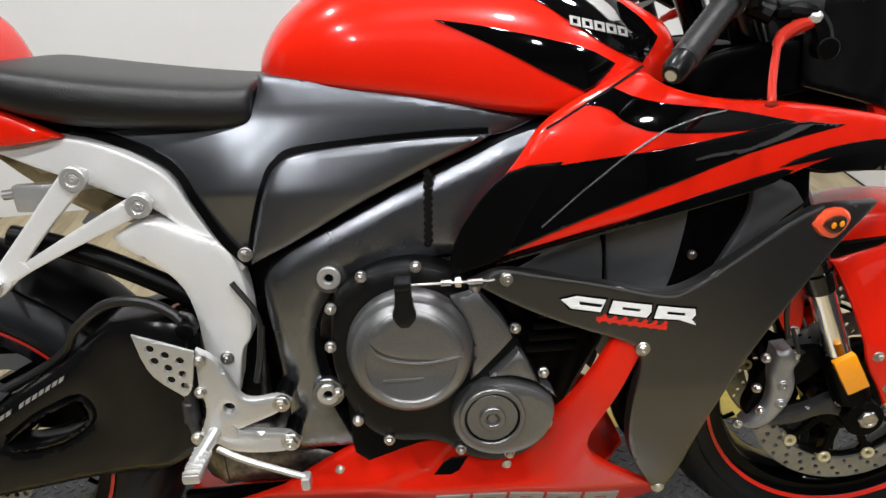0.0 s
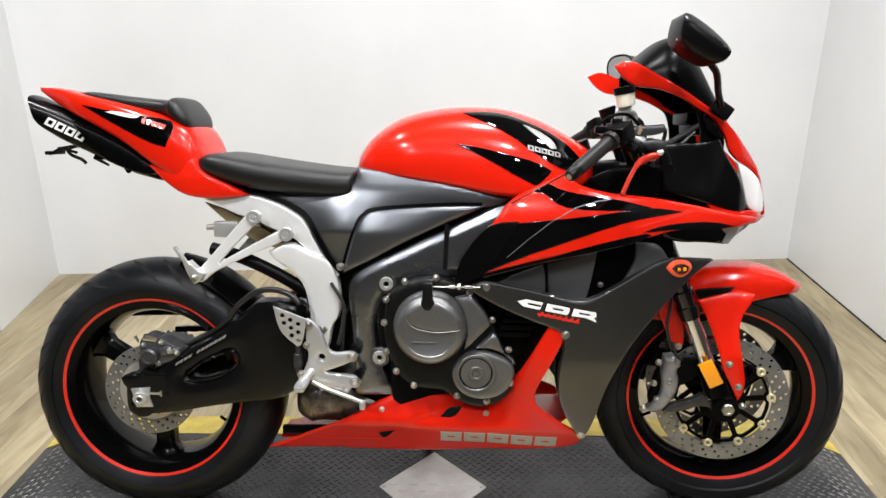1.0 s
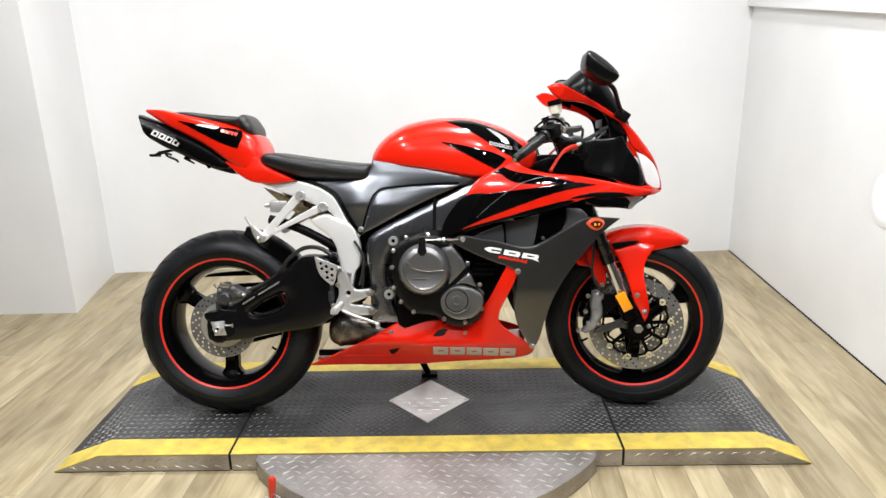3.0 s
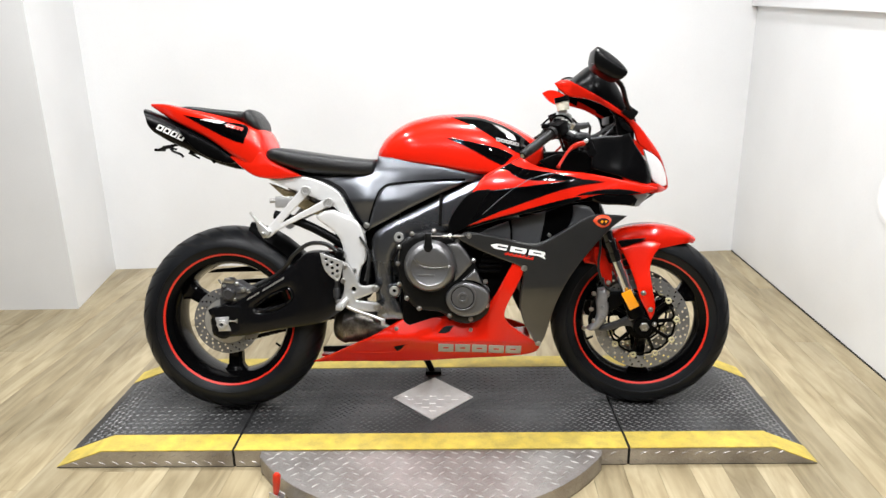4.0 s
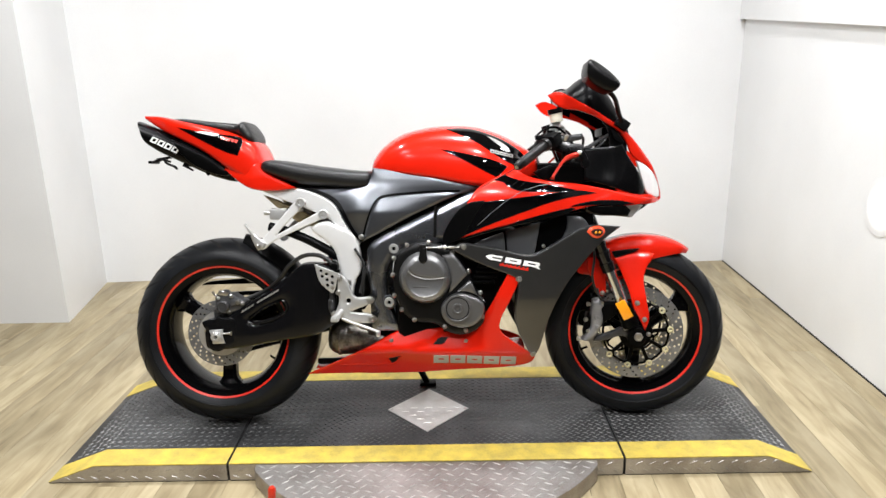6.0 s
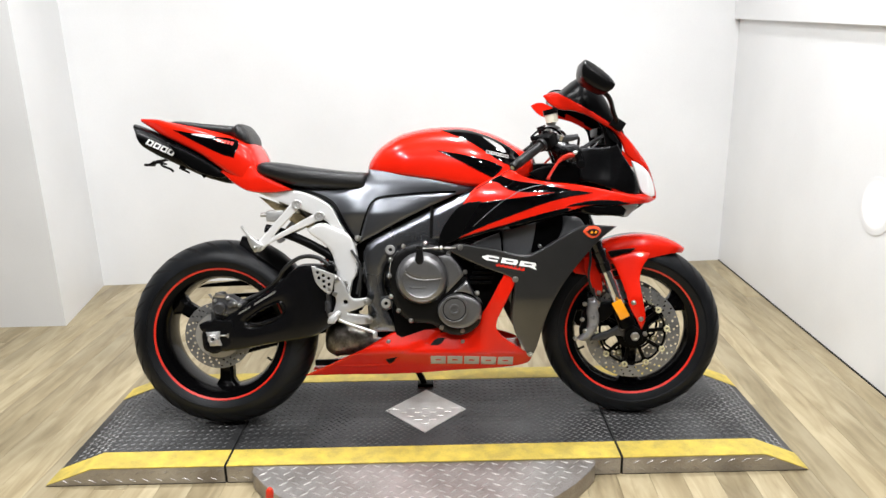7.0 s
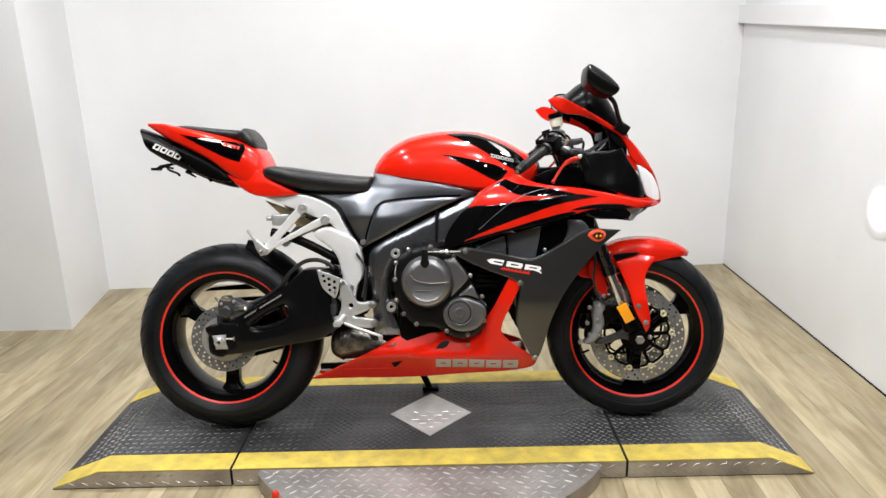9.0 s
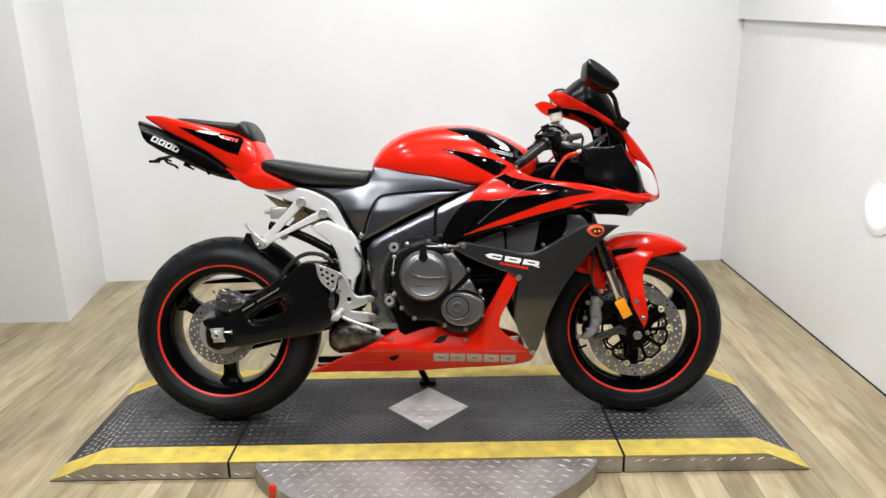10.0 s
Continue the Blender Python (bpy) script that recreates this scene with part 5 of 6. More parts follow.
PILLION = Loft([(-0.135, 1.012, 1.024, 0.018, 0.5), (-0.09, 1.0, 1.025, 0.042, 0.4), (0.0, 0.985, 1.014, 0.062, 0.4), (0.08, 0.972, 1.006, 0.074, 0.4), (0.098, 0.966, 1.005, 0.08, 0.4), (0.108, 0.960, 1.011, 0.088, 0.4), (0.122, 0.950, 1.008, 0.091, 0.4), (0.134, 0.942, 0.994, 0.09, 0.4), (0.145, 0.938, 0.976, 0.084, 0.4), (0.151, 0.938, 0.960, 0.07, 0.5), (0.154, 0.943, 0.951, 0.05, 0.5)], 3.4)
part("passenger_seat", PILLION.geo(), VINYL, bike, "black vinyl passenger seat pad")

# silencer under the tail
A0, A1 = Vector((-0.213, 0, 0.972)), Vector((0.10, 0, 0.822))
ax = (A1 - A0).normalized()
up = Vector((-ax.z, 0, ax.x))


def can(rows, n=28):
    vs, fs = [], []
    for u, h, w, sk in rows:
        for k in range(n):
            a = 2 * math.pi * k / n
            c, s = math.cos(a), math.sin(a)
            vs.append(A0 + ax * (u + sk * s) + up * h * math.copysign(abs(s) ** 0.75, s) + Vector((0, w * math.copysign(abs(c) ** 0.75, c), 0)))
    m = len(rows)
    for i in range(m - 1):
        for k in range(n):
            q = (k + 1) % n
            fs.append((i * n + k, i * n + q, (i + 1) * n + q, (i + 1) * n + k))
    fs += [tuple(range(n - 1, -1, -1)), tuple((m - 1) * n + k for k in range(n))]
    return vs, fs


sil = part("silencer", can([(0.006, 0.024, 0.052, -0.036), (-0.011, 0.0275, 0.056, -0.036), (-0.011, 0.030, 0.0585, -0.036), (0.05, 0.0352, 0.0595, -0.012), (0.2, 0.036, 0.061, 0), (0.25, 0.034, 0.055, 0), (0.30, 0.026, 0.043, 0), (0.32, 0.02, 0.03, 0)]), COWL_BLACK, bike, "black oval silencer under the tail")
part("outlet", can([(-0.013, 0.019, 0.04, -0.036), (0.008, 0.019, 0.04, -0.036)]), DARK, sil)
sl = []
for k in range(4):
    u0 = 0.030 + k * 0.0245
    loop = []
    for m in (0.0, 0.0052):
        loop.append([A0 + ax * (u + 0.22 * v) + up * v + Vector((0, -0.0618, 0)) for u, v in ((u0 + m, -0.0095 + m * 0.8), (u0 + 0.0205 - m, -0.0095 + m * 0.8), (u0 + 0.0205 - m, 0.0095 - m * 0.8), (u0 + m, 0.0095 - m * 0.8))])
    lift = Vector((0, -0.003, 0))
    vs = [*loop[0], *loop[1], *[q + lift for q in loop[0]], *[q + lift for q in loop[1]]]
    sl.append((vs, [(8 + i, 8 + (i + 1) % 4, 12 + (i + 1) % 4, 12 + i) for i in range(4)] + [(i, (i + 1) % 4, 8 + (i + 1) % 4, 8 + i) for i in range(4)] + [(4 + i, 12 + i, 12 + (i + 1) % 4, 4 + (i + 1) % 4) for i in range(4)]))
part("silencer_lettering", join(*sl), WHITE_MARK, sil, "white maker's lettering blocks")
part("plate_bracket", join(tube([(0.02, -0.02, 0.85), (-0.06, -0.025, 0.875), (-0.13, -0.02, 0.90), (-0.19, -0.02, 0.895)], 0.0026, 8), tube([(-0.04, 0.01, 0.865), (-0.13, 0.01, 0.90), (-0.205, 0.0, 0.885)], 0.0026, 8),
                           block(-0.212, -0.200, -0.04, 0.03, 0.880, 0.889, 0.003), tube([(-0.164, -0.03, 0.898), (-0.154, -0.032, 0.881), (-0.127, -0.034, 0.869), (-0.118, -0.034, 0.86)], 0.004, 8), tube([(-0.205, -0.03, 0.882), (-0.175, -0.03, 0.893), (-0.14, -0.03, 0.885)], 0.0035, 8), sweep([(-0.099, -0.03, 0.874), (-0.066, -0.03, 0.855)], [0.005, 0.003], 8), block(-0.095, -0.08, -0.04, 0.03, 0.868, 0.882, 0.004), sweep([(-0.03, -0.03, 0.86), (-0.01, -0.05, 0.842)], 0.006, 8)), DARK, bike, "black plate bracket under the tail")
both("tail_lower_trim", relief([(-0.12, 0.956), (-0.016, 0.908), (0.056, 0.858), (0.07, 0.842), (0.045, 0.832), (-0.06, 0.872)], 0.082, 0.03, 0.004, 0.015), DARK, bike)

# fairings
MID = [(0.778, 0.601), (0.812, 0.619), (0.865, 0.611), (0.93, 0.598), (1.006, 0.578), (1.045, 0.585), (1.1, 0.616), (1.165, 0.653), (1.214, 0.668), (1.31, 0.657), (1.253, 0.622), (1.19, 0.559), (1.119, 0.473), (1.076, 0.381), (1.054, 0.278), (1.036, 0.25), (1.02, 0.266), (0.977, 0.347), (0.973, 0.424),
       (0.987, 0.495), (0.973, 0.516), (0.913, 0.536), (0.835, 0.569)]
mid = both("middle_fairing", relief(MID, fair, 0.02, 0.0035, 0.009, soft=3, keep=75), CHARCOAL, bike, "charcoal metallic middle fairing")
LOW = [(0.298, 0.176), (0.393, 0.22), (0.507, 0.278), (0.602, 0.33), (0.675, 0.352), (0.72, 0.363), (0.745, 0.346), (0.783, 0.336), (0.82, 0.338), (0.857, 0.357), (0.892, 0.401), (0.926, 0.474), (0.955, 0.528), (0.988, 0.513), (0.985, 0.495), (0.957, 0.436), (0.929, 0.381), (0.925, 0.34), (0.97, 0.302),
       (1.042, 0.253), (1.033, 0.222), (0.951, 0.208), (0.745, 0.192), (0.638, 0.182), (0.473, 0.176)]


def low_b(x, z):
    """A ridge runs along the cowl: it leans in above it and tucks under below it."""
    wide = lerp(x, [0.3, 0.5, 0.7, 0.9, 1.03], [0.10, 0.145, 0.172, 0.182, 0.16])
    ridge = lerp(x, [0.3, 0.41, 0.473, 0.62, 0.83, 1.03], [0.195, 0.24, 0.260, 0.267, 0.267, 0.263])
    step = 0.007 * min(1, max(0, (lerp(z, [0.269, 0.288, 0.301, 0.345], [0.640, 0.676, 0.722, 0.77]) - x) / 0.014))
    k = min(1, max(0, (x - 0.80) / 0.14))
    k = k * k * (3 - 2 * k)
    arm = fair(x, max(z, ridge)) - 0.006

    def above(h):
        return (1 - k) * (wide - 0.42 * h + step * min(1, max(0, h / 0.012))) + k * arm
    d = z - ridge
    e = 0.007
    if d > e:
        return above(d)
    if d < -e:
        return above(0) - 0.62 * -d
    u = (d + e) / (2 * e)
    return (1 - u) * (above(0) - 0.62 * e) + u * above(e) + 0.0022 * (1 - (2 * u - 1) ** 2)


low = part("lower_cowl", relief(LOW, low_b, 0.012, 0.004, 0.009, keep=70), RED, bike, "glossy red lower cowl")
LOW_LEFT = [(0.56, 0.2), (0.602, 0.30), (0.72, 0.30), (0.86, 0.29), (0.95, 0.262), (1.03, 0.24), (1.033, 0.222), (0.951, 0.208), (0.745, 0.192), (0.638, 0.19)]
part("lower_cowl", flip_side(relief(LOW_LEFT, low_b, 0.012, 0.004, 0.016, keep=70)), RED, bike, "glossy red lower cowl")
part("belly_pan", Loft([(0.32, 0.182, 0.19, 0.05, 0.5), (0.45, 0.19, 0.205, 0.08, 0.5), (0.7, 0.20, 0.222, 0.11, 0.5), (0.95, 0.222, 0.245, 0.11, 0.5), (1.02, 0.24, 0.258, 0.07, 0.5)], 3).geo(), RED, bike, "red belly pan under the engine")
ll = [hollow(0.718 + k * 0.0535, 0.226 - k * 0.0008, 0.0485, 0.029, 0.0155, 0.03, -0.02, low_b, 0.002) for k in range(5)]
part("cowl_lettering", join(*ll), SILVER_MARK, low, "large silver maker's lettering blocks")
for out in ([(0.718, 0.289), (0.737, 0.310), (0.768, 0.311), (0.750, 0.288)], [(0.572, 0.240), (0.612, 0.250), (0.600, 0.228), (0.586, 0.216)]):
    part("cowl_slot", relief(out, low_b, 0.004, 0.0006, 0.008, soft=1, lift=0.0012), DARK, low, "dark vent slot")
part("cowl_crease", relief([(0.41, 0.208), (0.458, 0.207), (0.58, 0.211), (0.604, 0.224), (0.618, 0.248), (0.609, 0.248), (0.596, 0.229), (0.578, 0.219), (0.41, 0.214)], lambda x, z: low_b(x, z) + 0.0022, 0.006, 0.0015, 0.012, soft=1), RED, low)
for x, z in ((0.584, 0.299), (0.622, 0.339), (0.823, 0.298), (0.65, 0.350)):
    part("cowl_screw", bolt(x, z, low_b(x, z) - 0.001, 0.0055, 0.003, False), STEEL, low)
for x, z in ((0.82, 0.607), (0.985, 0.507), (1.033, 0.262)):
    part("fairing_screw", bolt(x, z, fair(x, z) - 0.001, 0.007, 0.004, False), STEEL, mid)


def strokes(lines, wide, lift, surf, slant=0.0):
    """Broad painted strokes over a surface, as plain shapes."""
    gs = []
    for x0, z0, x1, z1 in lines:
        d = Vector((x1 - x0, z1 - z0)).normalized()
        e = Vector((-d.y, d.x)) * wide / 2
        p, q = Vector((x0, z0)), Vector((x1, z1))
        gs.append(relief([p - e, q - e, q + e, p + e], lambda x, z: surf(x, z) + lift, 0.003, 0.0004, 0.015, soft=0))
    return join(*gs)


# the light caught by the fairing's upper lip, laid on as a paler strip
part("fairing_lip", ribbon([(0.792, 0.597), (0.811, 0.6165), (0.865, 0.6085), (0.93, 0.5955), (1.006, 0.576), (1.04, 0.5805), (1.1, 0.614), (1.165, 0.651), (1.212, 0.6665)], 0.0026, lambda x, z: fair(x, z) + 0.0006, 0.004), VANE, mid, "thin pale strip painting the highlight on the fairing lip")
# model lettering as plain slanted blocks, white above a thin dark edge, with a red scrawl below
mk, mk_edge = [], []


def slant(x0, pts, g=0.0):
    """Block corners (0 to 1 across and up) laid along the falling line of the lettering."""
    return [(x0 + 0.0525 * u + 0.003 * v + g * (1 if u > 0.5 else -1), 0.586 - 0.19 * (x0 + 0.0525 * u - 0.887) - 0.0165 * (1 - v) + g * (1 if v > 0.5 else -1)) for u, v in pts]


for k, (body, gap) in enumerate((([(-0.05, 0.55), (0.28, 1.0), (0.95, 1.0), (0.88, 0.0), (0.2, 0.0)], [(0.38, 0.36), (0.36, 0.62), (0.9, 0.62), (0.88, 0.36)]),
                                 ([(0.06, 1.0), (0.95, 1.0), (0.98, 0.5), (0.9, 0.0), (0.02, 0.0)], [(0.3, 0.4), (0.3, 0.62), (0.72, 0.62), (0.72, 0.4)]),
                                 ([(0.06, 1.0), (0.95, 1.0), (1.0, 0.55), (0.92, 0.2), (1.08, -0.25), (0.6, 0.08), (0.02, 0.0)], [(0.3, 0.42), (0.3, 0.64), (0.74, 0.64), (0.74, 0.42)]))):
    x0 = 0.884 + 0.0555 * k
    mk.append(relief(slant(x0, body), lambda x, z: fair(x, z) + 0.0022, 0.003, 0.0004, 0.015, [slant(x0, gap)], soft=0))
    mk_edge.append(relief(slant(x0, body, 0.0022), lambda x, z: fair(x, z) + 0.0012, 0.003, 0.0004, 0.015, soft=0))
part("model_lettering_edge", join(*mk_edge), DARK, mid, "dark edge of the lettering blocks")
part("model_lettering", join(*mk), WHITE_MARK, mid, "white slanted model lettering blocks")
part("model_script", strokes([(0.928 + 0.0125 * k, 0.548 - 0.0024 * k, 0.938 + 0.0125 * k, 0.5565 - 0.0024 * k) for k in range(7)] + [(0.926, 0.553, 1.013, 0.534)], 0.0044, 0.0018, fair), RED_MARK_BRIGHT, mid, "red scrawled script bars")

UPF = [(0.862, 0.786), (0.908, 0.812), (0.955, 0.832), (0.98, 0.845), (1.011, 0.819), (1.078, 0.802), (1.16, 0.795), (1.25, 0.778), (1.34, 0.757), (1.43, 0.74), (1.38, 0.722), (1.3, 0.722), (1.22, 0.729), (1.142, 0.708), (1.03, 0.688), (0.93, 0.668), (0.817, 0.636), (0.758, 0.612), (0.766, 0.654), (0.804, 0.71), (0.838, 0.748)]
upf = both("upper_fairing", relief(UPF, fair, 0.02, 0.006, 0.009, keep=75), RED, bike, "glossy red upper fairing with black graphics")
BL1 = [(0.762, 0.652), (0.765, 0.618), (0.806, 0.634), (0.887, 0.671), (0.984, 0.706), (1.077, 0.738), (1.151, 0.755), (1.231, 0.764), (1.164, 0.775), (1.10, 0.768), (1.0, 0.756), (0.919, 0.748), (0.835, 0.739), (0.804, 0.705)]
BL2 = [(0.913, 0.808), (0.948, 0.824), (0.972, 0.812), (1.011, 0.803), (1.078, 0.794), (1.164, 0.774), (1.098, 0.768), (0.99, 0.773), (0.957, 0.786), (0.938, 0.804)]
BL3 = [(0.807, 0.626), (0.93, 0.661), (1.03, 0.682), (1.13, 0.703), (1.16, 0.718), (1.142, 0.7225), (1.017, 0.694), (0.927, 0.6655), (0.84, 0.642)]
BL4 = [(1.14, 0.7235), (1.22, 0.729), (1.30, 0.722), (1.36, 0.727), (1.30, 0.741), (1.22, 0.742), (1.165, 0.733)]
for out in (BL1, BL2, BL3, BL4):
    both("fairing_graphic", relief(out, lambda x, z: fair(x, z) + 0.0016, 0.005, 0.0006, 0.008, soft=1, keep=50), BLACK_GLOSS, upf, "gloss black fairing graphic")
part("fairing_flank", relief([(0.751, 0.609), (0.758, 0.656), (0.798, 0.716), (0.832, 0.744), (0.885, 0.748), (0.855, 0.706), (0.83, 0.66), (0.818, 0.634)], lambda x, z: fair(x, z) + 0.0026, 0.006, 0.0015, 0.012, soft=1), DARK, upf, "black fairing edge panel")
part("fairing_seam", strokes([(0.868, 0.784, 0.985, 0.845)], 0.0022, 0.001, fair), DARK, upf)
seam = [(0.86, 0.672), (0.905, 0.712), (0.95, 0.747), (1.0, 0.776), (1.045, 0.789), (1.075, 0.793)]
# bright highlight along the panel edge, drawn in lighter grey strokes
part("fairing_edge", strokes([(*seam[i], *seam[i + 1]) for i in range(5)], 0.0017, 0.0028, fair), VANE, upf, "thin pale strip painting the panel edge highlight")
INNER = [(0.86, 0.585), (0.96, 0.63), (1.048, 0.668), (1.142, 0.70), (1.23, 0.705), (1.235, 0.652), (1.199, 0.63), (1.129, 0.58), (1.071, 0.55), (1.03, 0.54), (0.97, 0.555), (0.9, 0.575)]
inner = both("inner_panel", relief(INNER, lambda x, z: 0.172 - 0.1 * abs(x - 1.0), 0.02, 0.006, 0.014), DARK, bike, "black inner fairing panel")
part("vane", relief([(0.831, 0.601), (0.871, 0.621), (0.942, 0.646), (0.948, 0.623), (0.948, 0.569), (0.929, 0.566), (0.871, 0.585)], 0.187, 0.012, 0.003, 0.012), VANE, inner, "grey air guide vane")
part("vane", relief([(0.952, 0.648), (1.001, 0.662), (1.057, 0.676), (1.050, 0.628), (1.037, 0.568), (1.021, 0.545), (0.999, 0.545), (0.957, 0.56)], lambda x, z: 0.178 + 0.10 * (x - 0.95), 0.012, 0.004, 0.012), VANE, inner, "grey air guide vane")
part("vane", relief([(1.145, 0.692), (1.193, 0.692), (1.215, 0.659), (1.183, 0.638), (1.136, 0.582), (1.085, 0.55), (1.119, 0.605), (1.145, 0.649)], 0.17, 0.012, 0.004, 0.012), VANE, inner, "grey air guide vane")
part("vane_screw", bolt(1.07, 0.60, 0.172, 0.0045, 0.003, False), STEEL, inner)
part("radiator", block(1.0, 1.04, -0.16, 0.16, 0.37, 0.60, 0.006), DARK, bike, "black radiator behind the front wheel")
part("duct", relief([(0.985, 0.47), (0.978, 0.37), (0.997, 0.31), (1.03, 0.30), (1.03, 0.5), (0.995, 0.5)], 0.14, 0.02, 0.004, 0.02), DARK, bike)

# signal in the fairing
sig = part("signal_lamp", relief([(1.196, 0.647), (1.204, 0.658), (1.215, 0.664), (1.237, 0.664), (1.252, 0.656), (1.258, 0.645), (1.25, 0.632), (1.232, 0.623), (1.216, 0.627), (1.203, 0.637)], lambda x, z: fair(x, z) + 0.006, 0.02, 0.006, 0.006, crown=0.003), ORANGE_LENS, bike, "orange-rimmed flush turn signal")
lens = part("lens", relief([(1.2065, 0.6465), (1.212, 0.652), (1.222, 0.656), (1.238, 0.655), (1.2485, 0.6465), (1.243, 0.636), (1.231, 0.631), (1.218, 0.635)], lambda x, z: fair(x, z) + 0.0098, 0.012, 0.003, 0.005), SMOKE_LENS, sig, "dark smoked lens")
part("bulb", join(*[relief(circle(x, 0.644, 0.0042, 12), lambda x, z: fair(x, z) + 0.0112, 0.006, 0.0015, 0.01, soft=0) for x in (1.223, 1.236)]), AMBER, lens, "amber bulb behind the lens")

# nose: screen, cowl, lamp
def nose_b(x, z):
    return lerp(x, [1.05, 1.2, 1.3, 1.38, 1.44, 1.475], [0.165, 0.15, 0.13, 0.10, 0.062, 0.02])


NOSE = [(1.086, 1.066), (1.108, 1.077), (1.132, 1.075), (1.18, 1.049), (1.235, 1.021), (1.282, 0.992), (1.345, 0.953), (1.387, 0.908), (1.432, 0.859), (1.464, 0.812), (1.480, 0.768), (1.482, 0.737), (1.476, 0.735),
        (1.475, 0.775), (1.456, 0.813), (1.421, 0.846), (1.380, 0.864), (1.353, 0.888), (1.343, 0.922), (1.316, 0.956), (1.281, 0.974), (1.24, 1.0), (1.208, 1.012), (1.176, 1.021), (1.133, 1.023), (1.105, 1.041)]
nose = both("nose_cowl", relief(NOSE, nose_b, 0.012, 0.005, 0.011, keep=75), RED, bike, "glossy red nose cowl")
BLK = [(1.195, 0.902), (1.24, 0.905), (1.278, 0.905), (1.325, 0.914), (1.341, 0.877), (1.372, 0.84), (1.393, 0.80), (1.404, 0.77), (1.402, 0.755), (1.373, 0.751), (1.292, 0.779), (1.233, 0.796), (1.198, 0.806)]


def cowl_b(x, z):
    """The cowl's side with a sharp fold running down it and a dished panel behind the fold."""
    fold = 1.318 + 0.403 * (z - 0.809)
    dish = 0.005 * math.exp(-((x - 1.262) / 0.035) ** 2 - ((z - 0.83) / 0.05) ** 2)
    return nose_b(x, z) + 0.026 - 0.10 * max(0, z - 0.80) - 0.16 * abs(x - fold) ** 1.15 - dish


both("cowl_side", relief(BLK, cowl_b, 0.014, 0.005, 0.007), COWL_BLACK, bike, "satin black cowl side panel with a fold")
both("cowl_upper_trim", relief([(1.285, 0.968), (1.316, 0.950), (1.337, 0.918), (1.325, 0.913), (1.300, 0.928), (1.29, 0.945)], lambda x, z: nose_b(x, z) - 0.002, 0.008, 0.003, 0.008), COWL_BLACK, bike, "satin black inner cowl trim")
both("cowl_inner", relief([(1.262, 0.985), (1.285, 0.974), (1.32, 0.956), (1.348, 0.922), (1.346, 0.885), (1.29, 0.885), (1.286, 0.935), (1.277, 0.972)], lambda x, z: nose_b(x, z) - 0.012, 0.01, 0.004, 0.016), DARK, bike, "black inner cowl")
both("headlight", relief([(1.376, 0.862), (1.419, 0.844), (1.454, 0.811), (1.473, 0.775), (1.476, 0.745), (1.456, 0.742), (1.418, 0.756), (1.408, 0.772), (1.399, 0.80), (1.386, 0.832)], lambda x, z: nose_b(x, z) + 0.006, 0.014, 0.005, 0.008), LAMP_GLASS, bike, "clear headlight lens")
both("nose_lip", relief([(1.20, 0.732), (1.30, 0.730), (1.43, 0.73), (1.41, 0.714), (1.381, 0.702), (1.357, 0.681), (1.339, 0.684), (1.29, 0.690), (1.245, 0.690), (1.205, 0.702)], lambda x, z: nose_b(x, z) + 0.014, 0.014, 0.005, 0.012), BLACK_GLOSS, bike, "gloss black lower nose lip")
both("lip_vent", relief([(1.338, 0.720), (1.362, 0.724), (1.400, 0.720), (1.378, 0.703), (1.358, 0.682), (1.344, 0.687), (1.354, 0.705)], lambda x, z: nose_b(x, z) + 0.0165, 0.006, 0.001, 0.012, soft=0), ALLOY, bike, "silver lower nose vent")
both("nose_tip", relief([(1.30, 0.778), (1.375, 0.752), (1.42, 0.756), (1.45, 0.744), (1.478, 0.733), (1.44, 0.724), (1.385, 0.722), (1.32, 0.733)], lambda x, z: nose_b(x, z) + 0.019 - 0.25 * max(0, x - 1.43), 0.014, 0.003, 0.010, soft=1, keep=28), RED, bike, "glossy red lower nose edge")
part("nose_core", Loft([(1.2, 0.74, 0.89, 0.11, 0.5), (1.3, 0.73, 0.9, 0.10, 0.5), (1.4, 0.73, 0.83, 0.07, 0.5), (1.455, 0.735, 0.79, 0.03, 0.5)], 3).geo(), DARK, bike)
SCREEN = Loft([(1.158, 1.04, 1.09, 0.118, 0.1), (1.178, 1.025, 1.108, 0.13, 0.1), (1.215, 1.005, 1.134, 0.142, 0.1), (1.255, 0.99, 1.138, 0.132, 0.1), (1.29, 0.972, 1.092, 0.12, 0.1), (1.322, 0.958, 1.03, 0.108, 0.1), (1.355, 0.94, 0.975, 0.085, 0.1)], 2.2, 4)


def shell(loft, n=48, thick=0.003):
    """The upper half of a loft as a thin sheet."""
    vs, fs = loft.geo(n=n)
    half = n // 2 + 1
    rings = len(vs) // n
    out = [Vector(vs[i * n + k]) for i in range(rings) for k in range(half)]
    inn = [Vector((p.x, p.y * 0.975, p.z - thick)) for p in out]
    m = len(out)
    fs = []
    for i in range(rings - 1):
        for k in range(half - 1):
            a, b, c, d = i * half + k, i * half + k + 1, (i + 1) * half + k + 1, (i + 1) * half + k
            fs += [(a, b, c, d), (d + m, c + m, b + m, a + m)]
        for k in (0, half - 1):
            a, d = i * half + k, (i + 1) * half + k
            fs.append((a, d, d + m, a + m))
    for i in (0, rings - 1):
        fs += [(i * half + k, i * half + k + 1, i * half + k + 1 + m, i * half + k + m) for k in range(half - 1)]
    return out + inn, fs


